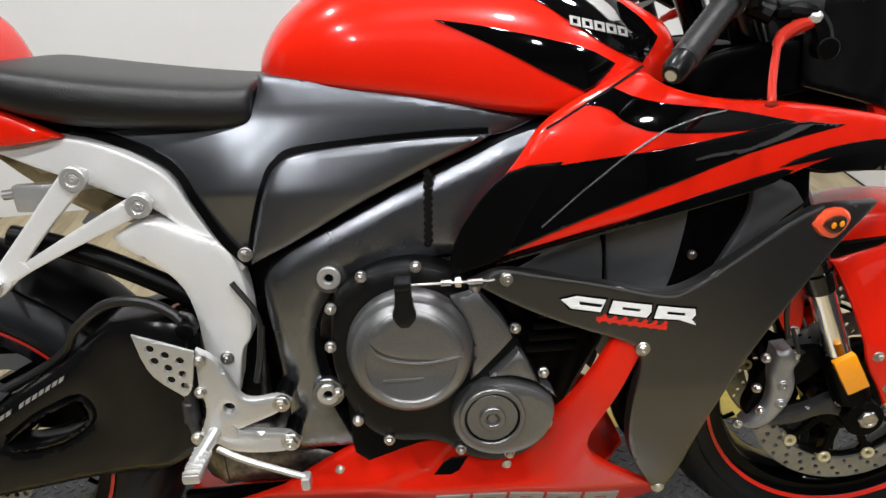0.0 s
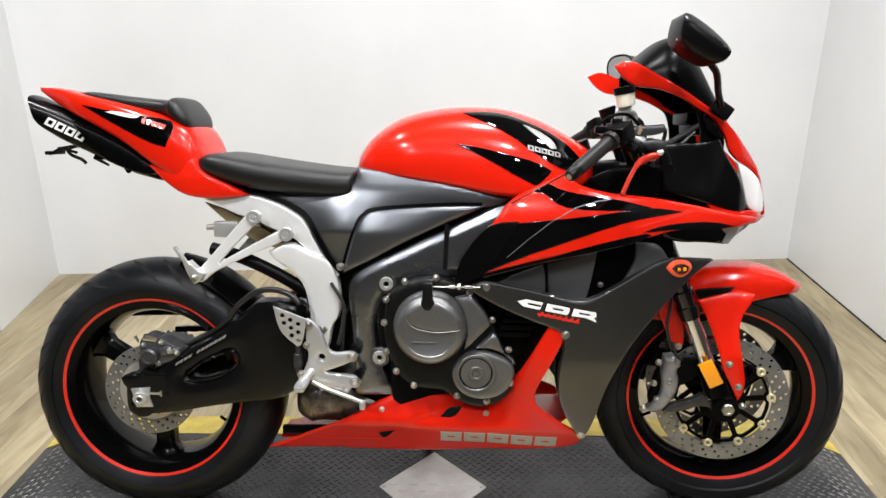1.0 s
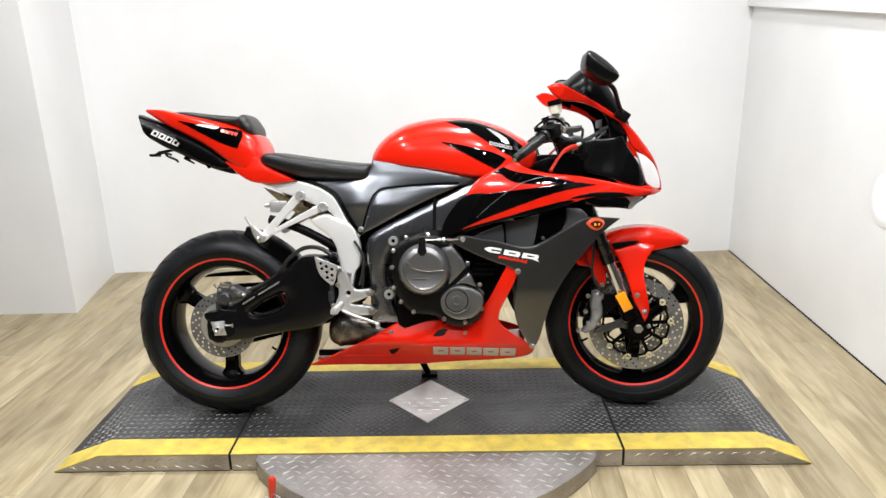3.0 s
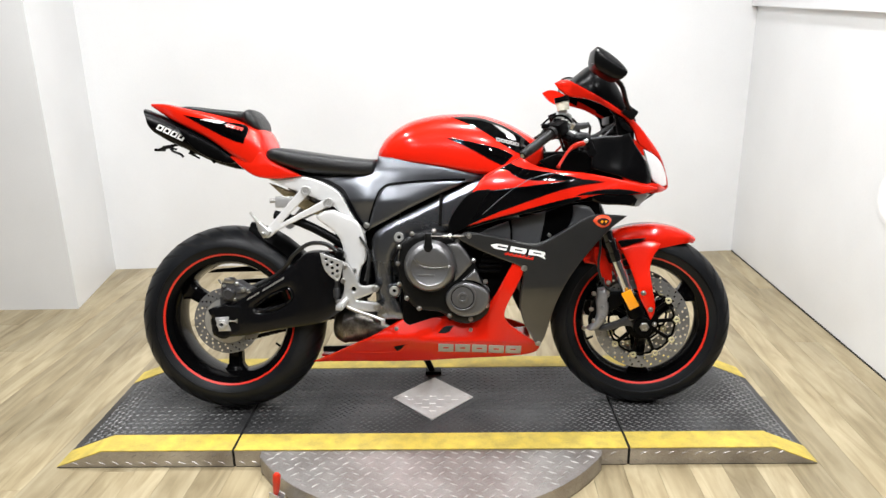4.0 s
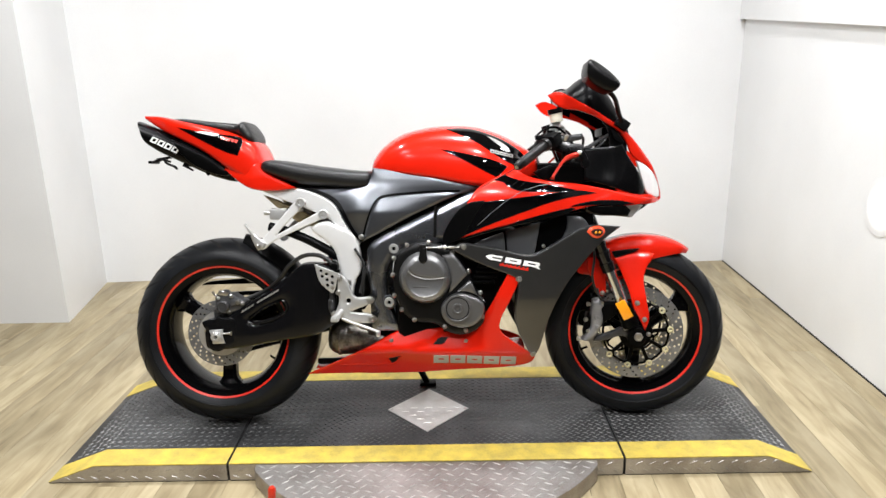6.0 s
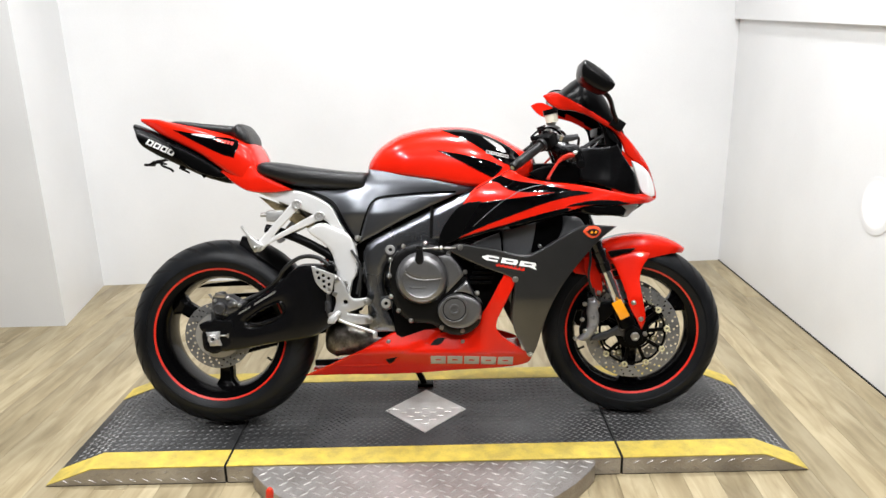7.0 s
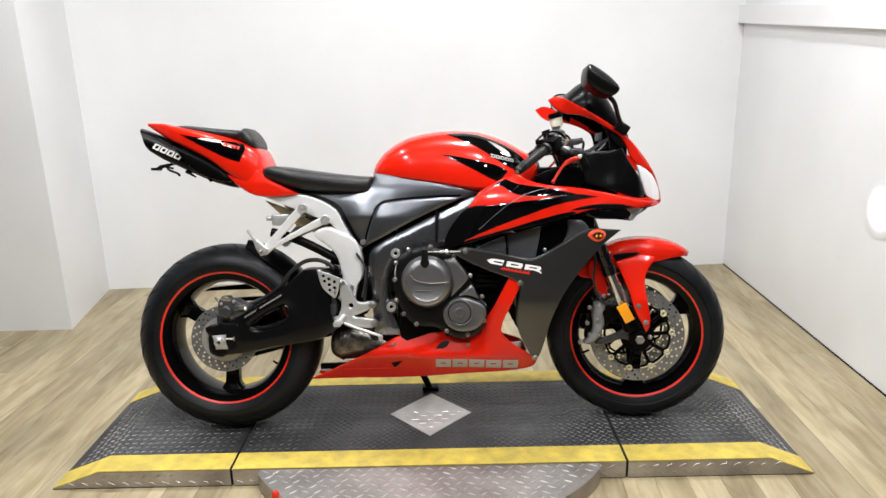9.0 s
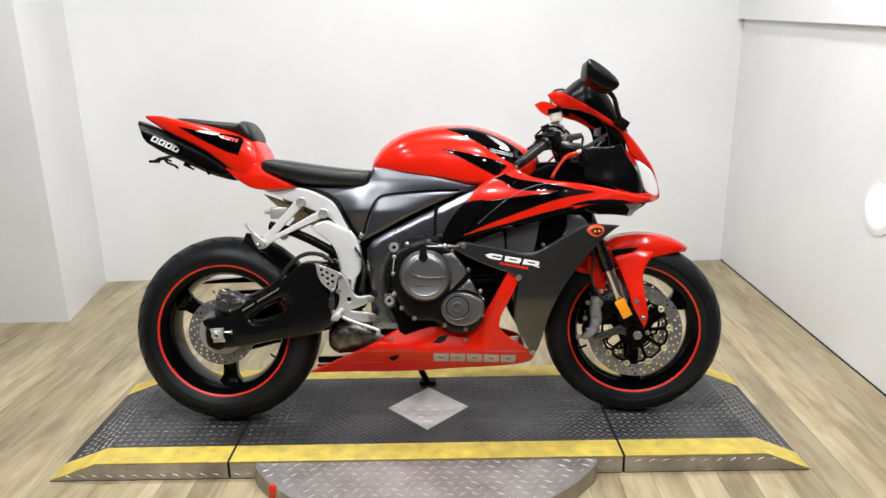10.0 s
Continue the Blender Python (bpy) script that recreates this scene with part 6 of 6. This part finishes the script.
part("windscreen", shell(SCREEN), SMOKED, bike, "dark smoked windscreen")
part("instrument", join(block(1.275, 1.29, -0.055, 0.055, 0.945, 0.972, 0.006), block(1.288, 1.33, -0.055, 0.055, 0.92, 0.975, 0.015)), DARK, bike, "black instrument cluster")
MO = [(1.176, 1.104), (1.178, 1.134), (1.186, 1.153), (1.202, 1.153), (1.242, 1.126), (1.272, 1.094), (1.277, 1.072), (1.252, 1.054), (1.217, 1.070), (1.192, 1.086)]
mirror = part("mirror", relief(MO, lambda x, z: 0.302 - 0.9 * max(0, z - 1.137 + 0.66 * (x - 1.185)) - 0.12 * max(0, 1.137 - 0.66 * (x - 1.185) - z), 0.085, 0.008, 0.008, crown=0.004, keep=90), MIRROR_BLACK, bike, "black mirror on a short stem")
part("mirror_glass", moved(block(-0.0015, 0.0015, -0.026, 0.026, -0.016, 0.016, 0.001), pose(1.186, -0.25, 1.118, 0, 12, -10)), CHROME, mirror, "silver mirror glass")
n = 28
face = pose(1.188, 0.25, 1.098, 0, 0, 37)


def oval(x, ry, rz):
    return [face @ Vector((x, ry * math.copysign(abs(math.cos(2 * math.pi * k / n)) ** 0.8, math.cos(2 * math.pi * k / n)), rz * math.copysign(abs(math.sin(2 * math.pi * k / n)) ** 0.8, math.sin(2 * math.pi * k / n)))) for k in range(n)]


rows = [oval(0.002, 0.040, 0.029), oval(-0.002, 0.042, 0.031), oval(0.0, 0.045, 0.034), oval(0.03, 0.042, 0.032), oval(0.06, 0.03, 0.022), oval(0.072, 0.012, 0.009)]
left_mirror = part("mirror", ([p for r in rows for p in r], [(i * n + k, i * n + (k + 1) % n, (i + 1) * n + (k + 1) % n, (i + 1) * n + k) for i in range(5) for k in range(n)] + [tuple(range(n - 1, -1, -1)), tuple(5 * n + k for k in range(n))]),
                   MIRROR_BLACK, bike, "black mirror with bright glass")
part("mirror_glass", (oval(0.0005, 0.0395, 0.0285) + oval(0.004, 0.0395, 0.0285), [tuple(range(n - 1, -1, -1)), tuple(range(n, 2 * n))] + [(k, (k + 1) % n, n + (k + 1) % n, n + k) for k in range(n)]), CHROME, left_mirror, "silver mirror glass")
for y, m in ((-1, mirror), (1, left_mirror)):
    part("stem", tube([(1.255 if y < 0 else 1.235, y * 0.235, 1.066), (1.280 if y < 0 else 1.26, y * 0.21, 1.045), (1.302, y * 0.165, 1.01), (1.318, y * 0.142, 0.983)], 0.0072, 10), MIRROR_BLACK, m)
    part("stem_foot", moved(block(-0.022, 0.022, -0.012, 0.012, -0.016, 0.016, 0.006), pose(1.322, y * 0.134, 0.976, 0, 35, 0)), MIRROR_BLACK, m)

# front end
FORK_BLACK = mat("gloss black fork tube", (0.003, 0.003, 0.0033), 0.16, vary=0.2, scale=20, spec=0.55)
for s in (1, -1):
    y = -0.105 * s
    top, bot = Vector((1.13, y, 0.95)), Vector((1.375, y, 0.33))
    d = (bot - top).normalized()
    fk = part("fork_leg", turned(sweep([top, top + d * 0.455, top + d * 0.46], [0.0215, 0.0215, 0.02], 24)), FORK_BLACK, bike, "gloss black upside-down fork leg")
    part("slider", turned(sweep([top + d * 0.45, bot - d * 0.06], 0.0185, 24)), CHROME, fk, "polished fork slider tube")
    part("dust_seal", turned(join(*[sweep([top + d * q, top + d * (q + w)], [r, r - 0.0015], 24) for q, w, r in ((0.372, 0.012, 0.0245), (0.402, 0.016, 0.0255), (0.440, 0.03, 0.0245))])), FORK_BLACK, fk, "black fork seal collars")
    part("fork_foot", turned(join(sweep([bot - d * 0.075, bot], [0.026, 0.028], 20), drum((1.392, 0.297), 0.03, -y * 1 - 0.022, -y + 0.018) if s > 0 else drum((1.392, 0.297), 0.03, -y - 0.018, -y + 0.022))), DARK, fk)
    b = 0.105
    def polar(rows):
        return [(FC[0] + r * math.cos(radians(q)), FC[1] + r * math.sin(radians(q))) for r, q in rows]
    cp = relief([(1.249, 0.418), (1.270, 0.421), (1.286, 0.399), (1.276, 0.388), (1.283, 0.366), (1.282, 0.339), (1.270, 0.314), (1.255, 0.291), (1.233, 0.278), (1.214, 0.284), (1.227, 0.301), (1.243, 0.32), (1.247, 0.352), (1.241, 0.377), (1.248, 0.399)], b + 0.014, 0.034, 0.006, 0.007, crown=0.004, crown_at=0.014)
    cp4 = relief([(1.255, 0.277), (1.294, 0.278), (1.345, 0.300), (1.38, 0.282), (1.404, 0.271), (1.424, 0.29), (1.406, 0.319), (1.373, 0.331), (1.349, 0.330), (1.318, 0.311), (1.262, 0.294)], b + 0.002, 0.018, 0.005, 0.008)
    arm = turned(cp4 if s > 0 else flip_side(cp4))
    part("caliper_mount", arm, DARK_CAST, fk, "dark caliper mounting arm")
    cp2 = relief([(1.27, 0.40), (1.33, 0.41), (1.35, 0.385), (1.31, 0.345), (1.27, 0.33), (1.275, 0.365)], b - 0.012, 0.016, 0.005, 0.014)
    part("caliper_bracket", turned(cp2 if s > 0 else flip_side(cp2)), DARK, fk)
    cpart = part("front_caliper", turned(cp if s > 0 else flip_side(cp)), CALIPER, fk, "grey radial front brake caliper")
    for px, pz in ((1.262, 0.362), (1.262, 0.330)):
        cap = join(drum((px, pz), 0.0105, b + 0.006, b + 0.0195, 24, 0.003), ring((px, pz), 0.003, 0.0062, b + 0.016, b + 0.0212, 18))
        part("piston_cap", turned(cap if s > 0 else flip_side(cap)), CALIPER, cpart)
    back = relief(polar([(0.158, 142), (0.158, 186), (0.172, 184), (0.178, 176), (0.171, 168), (0.178, 160), (0.176, 148), (0.170, 142)]), b - 0.004, 0.024, 0.005, 0.01)
    part("caliper_back", turned(back if s > 0 else flip_side(back)), DARK, cpart)
    pin = drum(polar([(0.15, 161.5)])[0], 0.004, b + 0.004, b + 0.014, 10)
    part("pad_pin", turned(pin if s > 0 else flip_side(pin)), GOLD, cpart)
    hose = tube([(1.286, -b - 0.012, 0.415), (1.27, -b - 0.03, 0.43), (1.262, -b - 0.02, 0.46)], 0.0035, 8)
    part("bridge_pipe", turned(hose if s > 0 else (lambda g: ([(v[0], -v[1], v[2]) for v in g[0]], [tuple(reversed(q)) for q in g[1]]))(hose)), CABLE, cpart)
    for x, z in ((1.236, 0.404), (1.228, 0.352), (1.237, 0.313), (1.206, 0.288), (1.278, 0.408), (1.356, 0.324), (1.430, 0.304)):
        bl = bolt(x, z, b + 0.008, 0.0055)
        part("caliper_bolt", turned(bl if s > 0 else flip_side(bl)), STEEL, fk)
part("axle_bolt", turned(join(drum(FC, 0.0155, 0.10, 0.127, 6), ring(FC, 0.007, 0.013, 0.12, 0.129, 20))), STEEL, front_wheel, "large steel front axle bolt")
part("front_reflector", turned(moved(block(-0.0165, 0.0165, -0.006, 0.006, -0.0305, 0.0305, 0.002), pose(1.346, -0.142, 0.3925, 0, -28, 0))), AMBER, bike, "amber reflector on the fork")
part("reflector_stay", turned(sweep([(1.33, -0.105, 0.40), (1.338, -0.138, 0.39)], 0.006, 8)), DARK, bike)
part("brake_line", turned(tube([(1.262, -0.115, 0.44), (1.245, -0.135, 0.50), (1.25, -0.13, 0.58), (1.22, -0.11, 0.70), (1.15, -0.10, 0.86)], 0.004, 8)), CABLE, bike)

# front mudguard
fv, ff = [], []
cols = 15
rows = 26
for i in range(rows):
    a = radians(57 + 76 * i / (rows - 1))
    ro = lerp(math.degrees(a), [56, 62, 70, 78, 85, 92, 100, 110, 125, 152], [0.3245, 0.329, 0.330, 0.3275, 0.325, 0.3225, 0.319, 0.315, 0.311, 0.309])
    rs = lerp(math.degrees(a), [57, 60, 66, 70, 75, 80, 90, 105, 118, 128, 133], [0.323, 0.318, 0.301, 0.288, 0.276, 0.266, 0.260, 0.258, 0.256, 0.262, 0.29])
    wd = lerp(math.degrees(a), [56, 58, 64, 80, 152], [0.006, 0.028, 0.055, 0.072, 0.074])
    for th in (0.0, -0.004):
        for j in range(cols):
            u = -1 + 2 * j / (cols - 1)
            k = abs(u)
            y = wd * math.copysign(min(1, math.sin(k * math.pi / 2) * 1.0) if k < 1 else 1, u)
            r = ro + th - (ro - rs) * (k ** 4.5) - 0.012 * k ** 2
            fv.append((FC[0] + r * math.cos(a), y * (1 + th * 4), FC[1] + r * math.sin(a)))
S = 2 * cols
for i in range(rows - 1):
    for j in range(cols - 1):
        k = i * S + j
        ff += [(k, k + 1, k + S + 1, k + S), (k + cols, k + cols + S, k + cols + S + 1, k + cols + 1)]
    k = i * S
    ff += [(k, k + S, k + S + cols, k + cols), (k + cols - 1, k + S - 1, k + 2 * S - 1, k + S + cols - 1)]
for k in (0, (rows - 1) * S):
    ff.append(tuple(k + j for j in range(cols)) + tuple(k + cols + j for j in range(cols - 1, -1, -1)))
fender = part("front_mudguard", turned((fv, ff)), RED, bike, "glossy red front mudguard")
LEG = [(1.318, 0.552), (1.345, 0.563), (1.388, 0.578), (1.446, 0.566), (1.441, 0.548), (1.425, 0.529), (1.414, 0.505), (1.411, 0.47), (1.421, 0.412), (1.430, 0.368), (1.425, 0.338), (1.415, 0.321), (1.399, 0.357), (1.376, 0.396), (1.369, 0.432), (1.349, 0.49), (1.328, 0.535)]
g = relief(LEG, lambda x, z: 0.084 + 0.044 * max(0, min(1, (0.575 - z) / 0.145)), 0.006, 0.005, 0.008, crown=0.003, crown_at=0.02)
g2 = relief([(1.235, 0.552), (1.265, 0.562), (1.292, 0.51), (1.298, 0.437), (1.285, 0.424), (1.27, 0.43), (1.25, 0.48), (1.232, 0.52)], 0.086, 0.006, 0.0028, 0.010)
part("mudguard_flap", turned(g2), RED, fender, "red rear skirt of the mudguard")
part("mudguard_flap", turned(flip_side(g2)), RED, fender, "red rear skirt of the mudguard")
part("flap_bolt", turned(bolt(1.284, 0.436, 0.087, 0.006)), STEEL, fender)
leg = part("mudguard_stay", turned(g), RED, fender, "red mudguard side stay")
part("mudguard_stay", turned(flip_side(g)), RED, fender, "red mudguard side stay")
for x, z in ((1.389, 0.412), (1.413, 0.358)):
    part("stay_bolt", turned(bolt(x, z, 0.130, 0.0062)), STEEL, leg)
part("mudguard_slot", turned(relief([(1.310, 0.572), (1.322, 0.577), (1.399, 0.584), (1.388, 0.574), (1.36, 0.566), (1.322, 0.554)], 0.094, 0.01, 0.002, 0.01)), DARK, fender)

# handlebar controls
for s in (1, -1):
    y = -s
    bar = part("clip_on", turned(sweep([(1.135, y * 0.10, 0.945), (1.105, y * 0.205, 0.93), (1.012, y * 0.325, 0.864)], 0.011, 14)), DARK, bike, "black clip-on handlebar")
    p0, p1 = Vector((1.090, y * 0.228, 0.921)), Vector((1.019, y * 0.315, 0.870))
    n = 22
    part("grip", turned(sweep([p0.lerp(p1, k / n) for k in range(n + 1)], [0.0138 + (0.0012 if k % 2 else 0) for k in range(n + 1)], 16)), GRIP, bar, "ribbed black rubber grip")
    part("grip_flange", turned(sweep([p0 - (p1 - p0) * 0.05, p0 + (p1 - p0) * 0.05], 0.0195, 18)), GRIP, bar)
    part("bar_end", turned(sweep([p1, p1 + (p1 - p0) * 0.16, p1 + (p1 - p0) * 0.22], [0.0132, 0.0132, 0.010], 18)), MIRROR_BLACK, bar, "black bar end weight")
    part("bar_end_screw", turned(sweep([p1 + (p1 - p0) * 0.2, p1 + (p1 - p0) * 0.235], 0.006, 12)), STEEL, bar)
    part("switch_housing", turned(moved(block(-0.026, 0.026, -0.02, 0.02, -0.021, 0.021, 0.008), look(p0 - (p1 - p0) * 0.28, p1))), DARK, bar)
    part("lever_perch", turned(join(moved(block(-0.02, 0.02, -0.014, 0.014, -0.035, 0.02, 0.006), look((1.12, y * 0.165, 0.925), p1)), sweep([(1.10, y * 0.17, 0.925), (1.15, y * 0.2, 0.9)], 0.011, 10))), DARK, bar)
    lv = part("lever", turned(sweep(curve([(1.190, y * 0.203, 0.891), (1.170, y * 0.212, 0.886), (1.150, y * 0.226, 0.877), (1.134, y * 0.258, 0.862), (1.118, y * 0.295, 0.842), (1.108, y * 0.322, 0.829), (1.106, y * 0.328, 0.824)], 6), [0.0078] * 12 + [0.0062] * 3 + [0.0043] * 18 + [0.0038, 0.0062, 0.0066, 0.004], 10)), LEVER_RED, bar, "red anodised short lever")
    part("lever_adjuster", turned(sweep([(1.184, y * 0.185, 0.898), (1.194, y * 0.192, 0.893)], 0.012, 12)), STEEL, lv)
    part("brake_master", turned(join(sweep([(1.118, y * 0.168, 0.938), (1.165, y * 0.186, 0.915)], [0.0125, 0.0105], 16), moved(block(-0.012, 0.012, -0.01, 0.01, -0.012, 0.012, 0.003), pose(1.122, y * 0.178, 0.932, 0, 25, 0)))), CALIPER, bar, "grey master cylinder body")
    part("clamp_bolt", turned(bolt(1.104, 0.935, 0.205, 0.0052) if s > 0 else flip_side(bolt(1.104, 0.935, 0.205, 0.0052))), STEEL, bar)
    part("banjo_bolt", turned(sweep([(1.152, y * 0.185, 0.934), (1.157, y * 0.192, 0.948)], 0.0065, 6)), STEEL, bar)
    part("perch_clamp", turned(moved(block(-0.007, 0.007, -0.012, 0.012, -0.013, 0.013, 0.003), pose(1.108, y * 0.19, 0.928, 0, 30, y * 40))), CALIPER, bar, "grey lever clamp")
    part("lever_pivot", turned(sweep([(1.176, y * 0.196, 0.900), (1.182, y * 0.202, 0.878)], 0.0055, 12)), ALLOY, bar, "bright lever pivot")
    part("brake_switch", turned(block(1.150, 1.166, min(y * 0.2, y * 0.212), max(y * 0.2, y * 0.212), 0.898, 0.908, 0.002)), DARK, bar)
    part("switch_button", turned(moved(block(-0.006, 0.006, -0.004, 0.004, -0.004, 0.004, 0.001), pose(1.092, y * 0.222, 0.935, 0, 30, 0))), RED_PLASTIC, bar, "small red switch")
    part("switch_rocker", turned(moved(block(-0.008, 0.008, -0.004, 0.004, -0.003, 0.003, 0.001), pose(1.102, y * 0.222, 0.914, 0, 30, 0))), GREY_MARK, bar, "pale grey switch rocker")
part("top_yoke", turned(relief([(1.09, 0.935), (1.15, 0.962), (1.165, 0.945), (1.10, 0.918)], 0.13, 0.26, 0.006, 0.02)), DARK, bike, "black top yoke")
part("ignition_lock", turned(sweep([(1.12, 0, 0.94), (1.105, 0, 0.985)], 0.02, 16)), DARK, bike)
res = part("fluid_reservoir", turned(sweep([(1.128, -0.16, 0.99), (1.124, -0.16, 1.016)], [0.0185, 0.0205], 24)), RESERVOIR, bike, "milky brake fluid reservoir")
part("reservoir_cap", turned(sweep([(1.124, -0.16, 1.015), (1.121, -0.16, 1.030)], [0.0225, 0.0225], 24)), DARK, res, "black reservoir cap")
part("reservoir_stay", turned(join(tube([(1.128, -0.16, 0.975), (1.125, -0.165, 0.955), (1.12, -0.17, 0.93)], 0.005, 8), tube([(1.13, -0.155, 0.978), (1.15, -0.14, 0.97), (1.145, -0.15, 0.93)], 0.0055, 8))), ALLOY, res)
part("throttle_cables", turned(join(tube([(1.10, -0.19, 0.93), (1.13, -0.15, 0.965), (1.17, -0.10, 0.955), (1.19, -0.06, 0.9)], 0.004, 8), tube([(1.09, -0.185, 0.915), (1.12, -0.14, 0.94), (1.17, -0.10, 0.93), (1.2, -0.07, 0.86)], 0.004, 8),
                                    tube([(1.15, -0.19, 0.905), (1.18, -0.17, 0.92), (1.205, -0.14, 0.9), (1.2, -0.12, 0.84)], 0.0045, 8))), CABLE, bike, "black control cables")
part("hose_fitting", turned(tube([(1.20, -0.185, 0.946), (1.208, -0.175, 0.935), (1.205, -0.15, 0.90), (1.20, -0.13, 0.86)], 0.0042, 8)), CABLE, bike, "black brake hose")
part("master_body", turned(relief([(1.121, 0.936), (1.144, 0.949), (1.183, 0.951), (1.203, 0.953), (1.209, 0.941), (1.195, 0.932), (1.161, 0.928), (1.132, 0.927)], 0.19, 0.022, 0.005, 0.008)), DARK_CAST, bike, "dark brake master cylinder")
part("lever_clamp", turned(relief([(1.154, 0.918), (1.175, 0.922), (1.194, 0.923), (1.208, 0.917), (1.208, 0.90), (1.194, 0.897), (1.16, 0.904)], 0.20, 0.02, 0.005, 0.008)), DARK_CAST, bike, "dark lever clamp")
part("lever_ball", turned(sweep([(1.186, -0.203, 0.897), (1.190, -0.205, 0.8965), (1.198, -0.206, 0.8965), (1.202, -0.206, 0.8965)], [0.005, 0.0075, 0.0075, 0.004], 16)), ALLOY, bike, "bright lever pivot ball")
part("reservoir_bracket", turned(relief([(1.108, 0.989), (1.141, 0.991), (1.136, 0.976), (1.128, 0.965), (1.105, 0.963)], 0.162, 0.014, 0.003, 0.008)), ALLOY, bike, "bright reservoir bracket")
part("switch_wires", turned(join(block(1.06, 1.085, -0.215, -0.19, 0.935, 0.95, 0.004), block(1.085, 1.10, -0.2, -0.18, 0.94, 0.955, 0.004))), DARK, bike)
part("frame_core", join(block(0.6, 0.95, -0.12, 0.12, 0.60, 0.79, 0.02), block(0.95, 1.16, -0.09, 0.09, 0.66, 0.86, 0.02), sweep([(1.09, 0, 0.70), (1.02, 0, 0.90)], 0.045, 20)), DARK, bike)
both("cockpit_panel", relief([(1.04, 0.83), (1.10, 0.855), (1.16, 0.86), (1.2, 0.86), (1.22, 0.80), (1.16, 0.79), (1.078, 0.797)], lambda x, z: 0.150, 0.01, 0.004, 0.014), DARK, bike, "black cockpit inner panel")
part("lever_guard_arm", turned(join(tube([(1.16, -0.19, 0.905), (1.19, -0.20, 0.90), (1.205, -0.20, 0.885), (1.21, -0.2, 0.868)], 0.011, 10), drum((1.212, 0.862), 0.013, 0.19, 0.212, 16))), DARK, bike, "black pivot arm beside the lever")
part("screen_stay", join(sweep([(1.205, -0.125, 0.897), (1.25, -0.12, 0.925), (1.29, -0.11, 0.948)], [0.007, 0.0055, 0.005], 10), drum((1.212, 0.900), 0.011, 0.12, 0.136, 16), sweep([(1.24, -0.118, 0.898), (1.275, -0.112, 0.93)], 0.004, 8)), DARK_CAST, bike, "black stay behind the cowl")
part("loom_clip", turned(join(block(1.095, 1.115, -0.20, -0.175, 0.945, 0.965, 0.004), block(1.12, 1.15, -0.17, -0.15, 0.93, 0.95, 0.005), tube([(1.06, -0.2, 0.945), (1.09, -0.19, 0.968), (1.13, -0.17, 0.972), (1.165, -0.14, 0.945)], 0.0035, 6))), DARK, bike)

# ---------------------------------------------------------------- the floor, plank by plank
floor = solo("floor", block(-3.6, 3.0, -4.8, 2.3, -0.06, -0.006), SUBFLOOR, "light oak-look plank floor", "floor", kind="structure")
PW, PL = 0.101, 1.83
plank_mesh = mesh_of("plank", *block(-PW / 2 + 0.0004, PW / 2 - 0.0004, -PL / 2 + 0.0003, PL / 2 - 0.0003, -0.006, 0.0, 0.0005), PLANK)
rnd = random.Random(11)
base = pose(CB.x, CB.y, 0, 0, 0, -1.9)
for i in range(61):
    shift = rnd.uniform(0, PL)
    for j in range(6):
        m = base @ Matrix.Translation((0.06 - i * PW, 0.35 - shift - (j - 0.5) * PL, 0))
        if m.translation.x < -3.5 or m.translation.y < -5.2 or m.translation.y > 2.55:
            continue
        ob = new("plank", plank_mesh)
        ob.parent = floor
        ob.matrix_basis = m
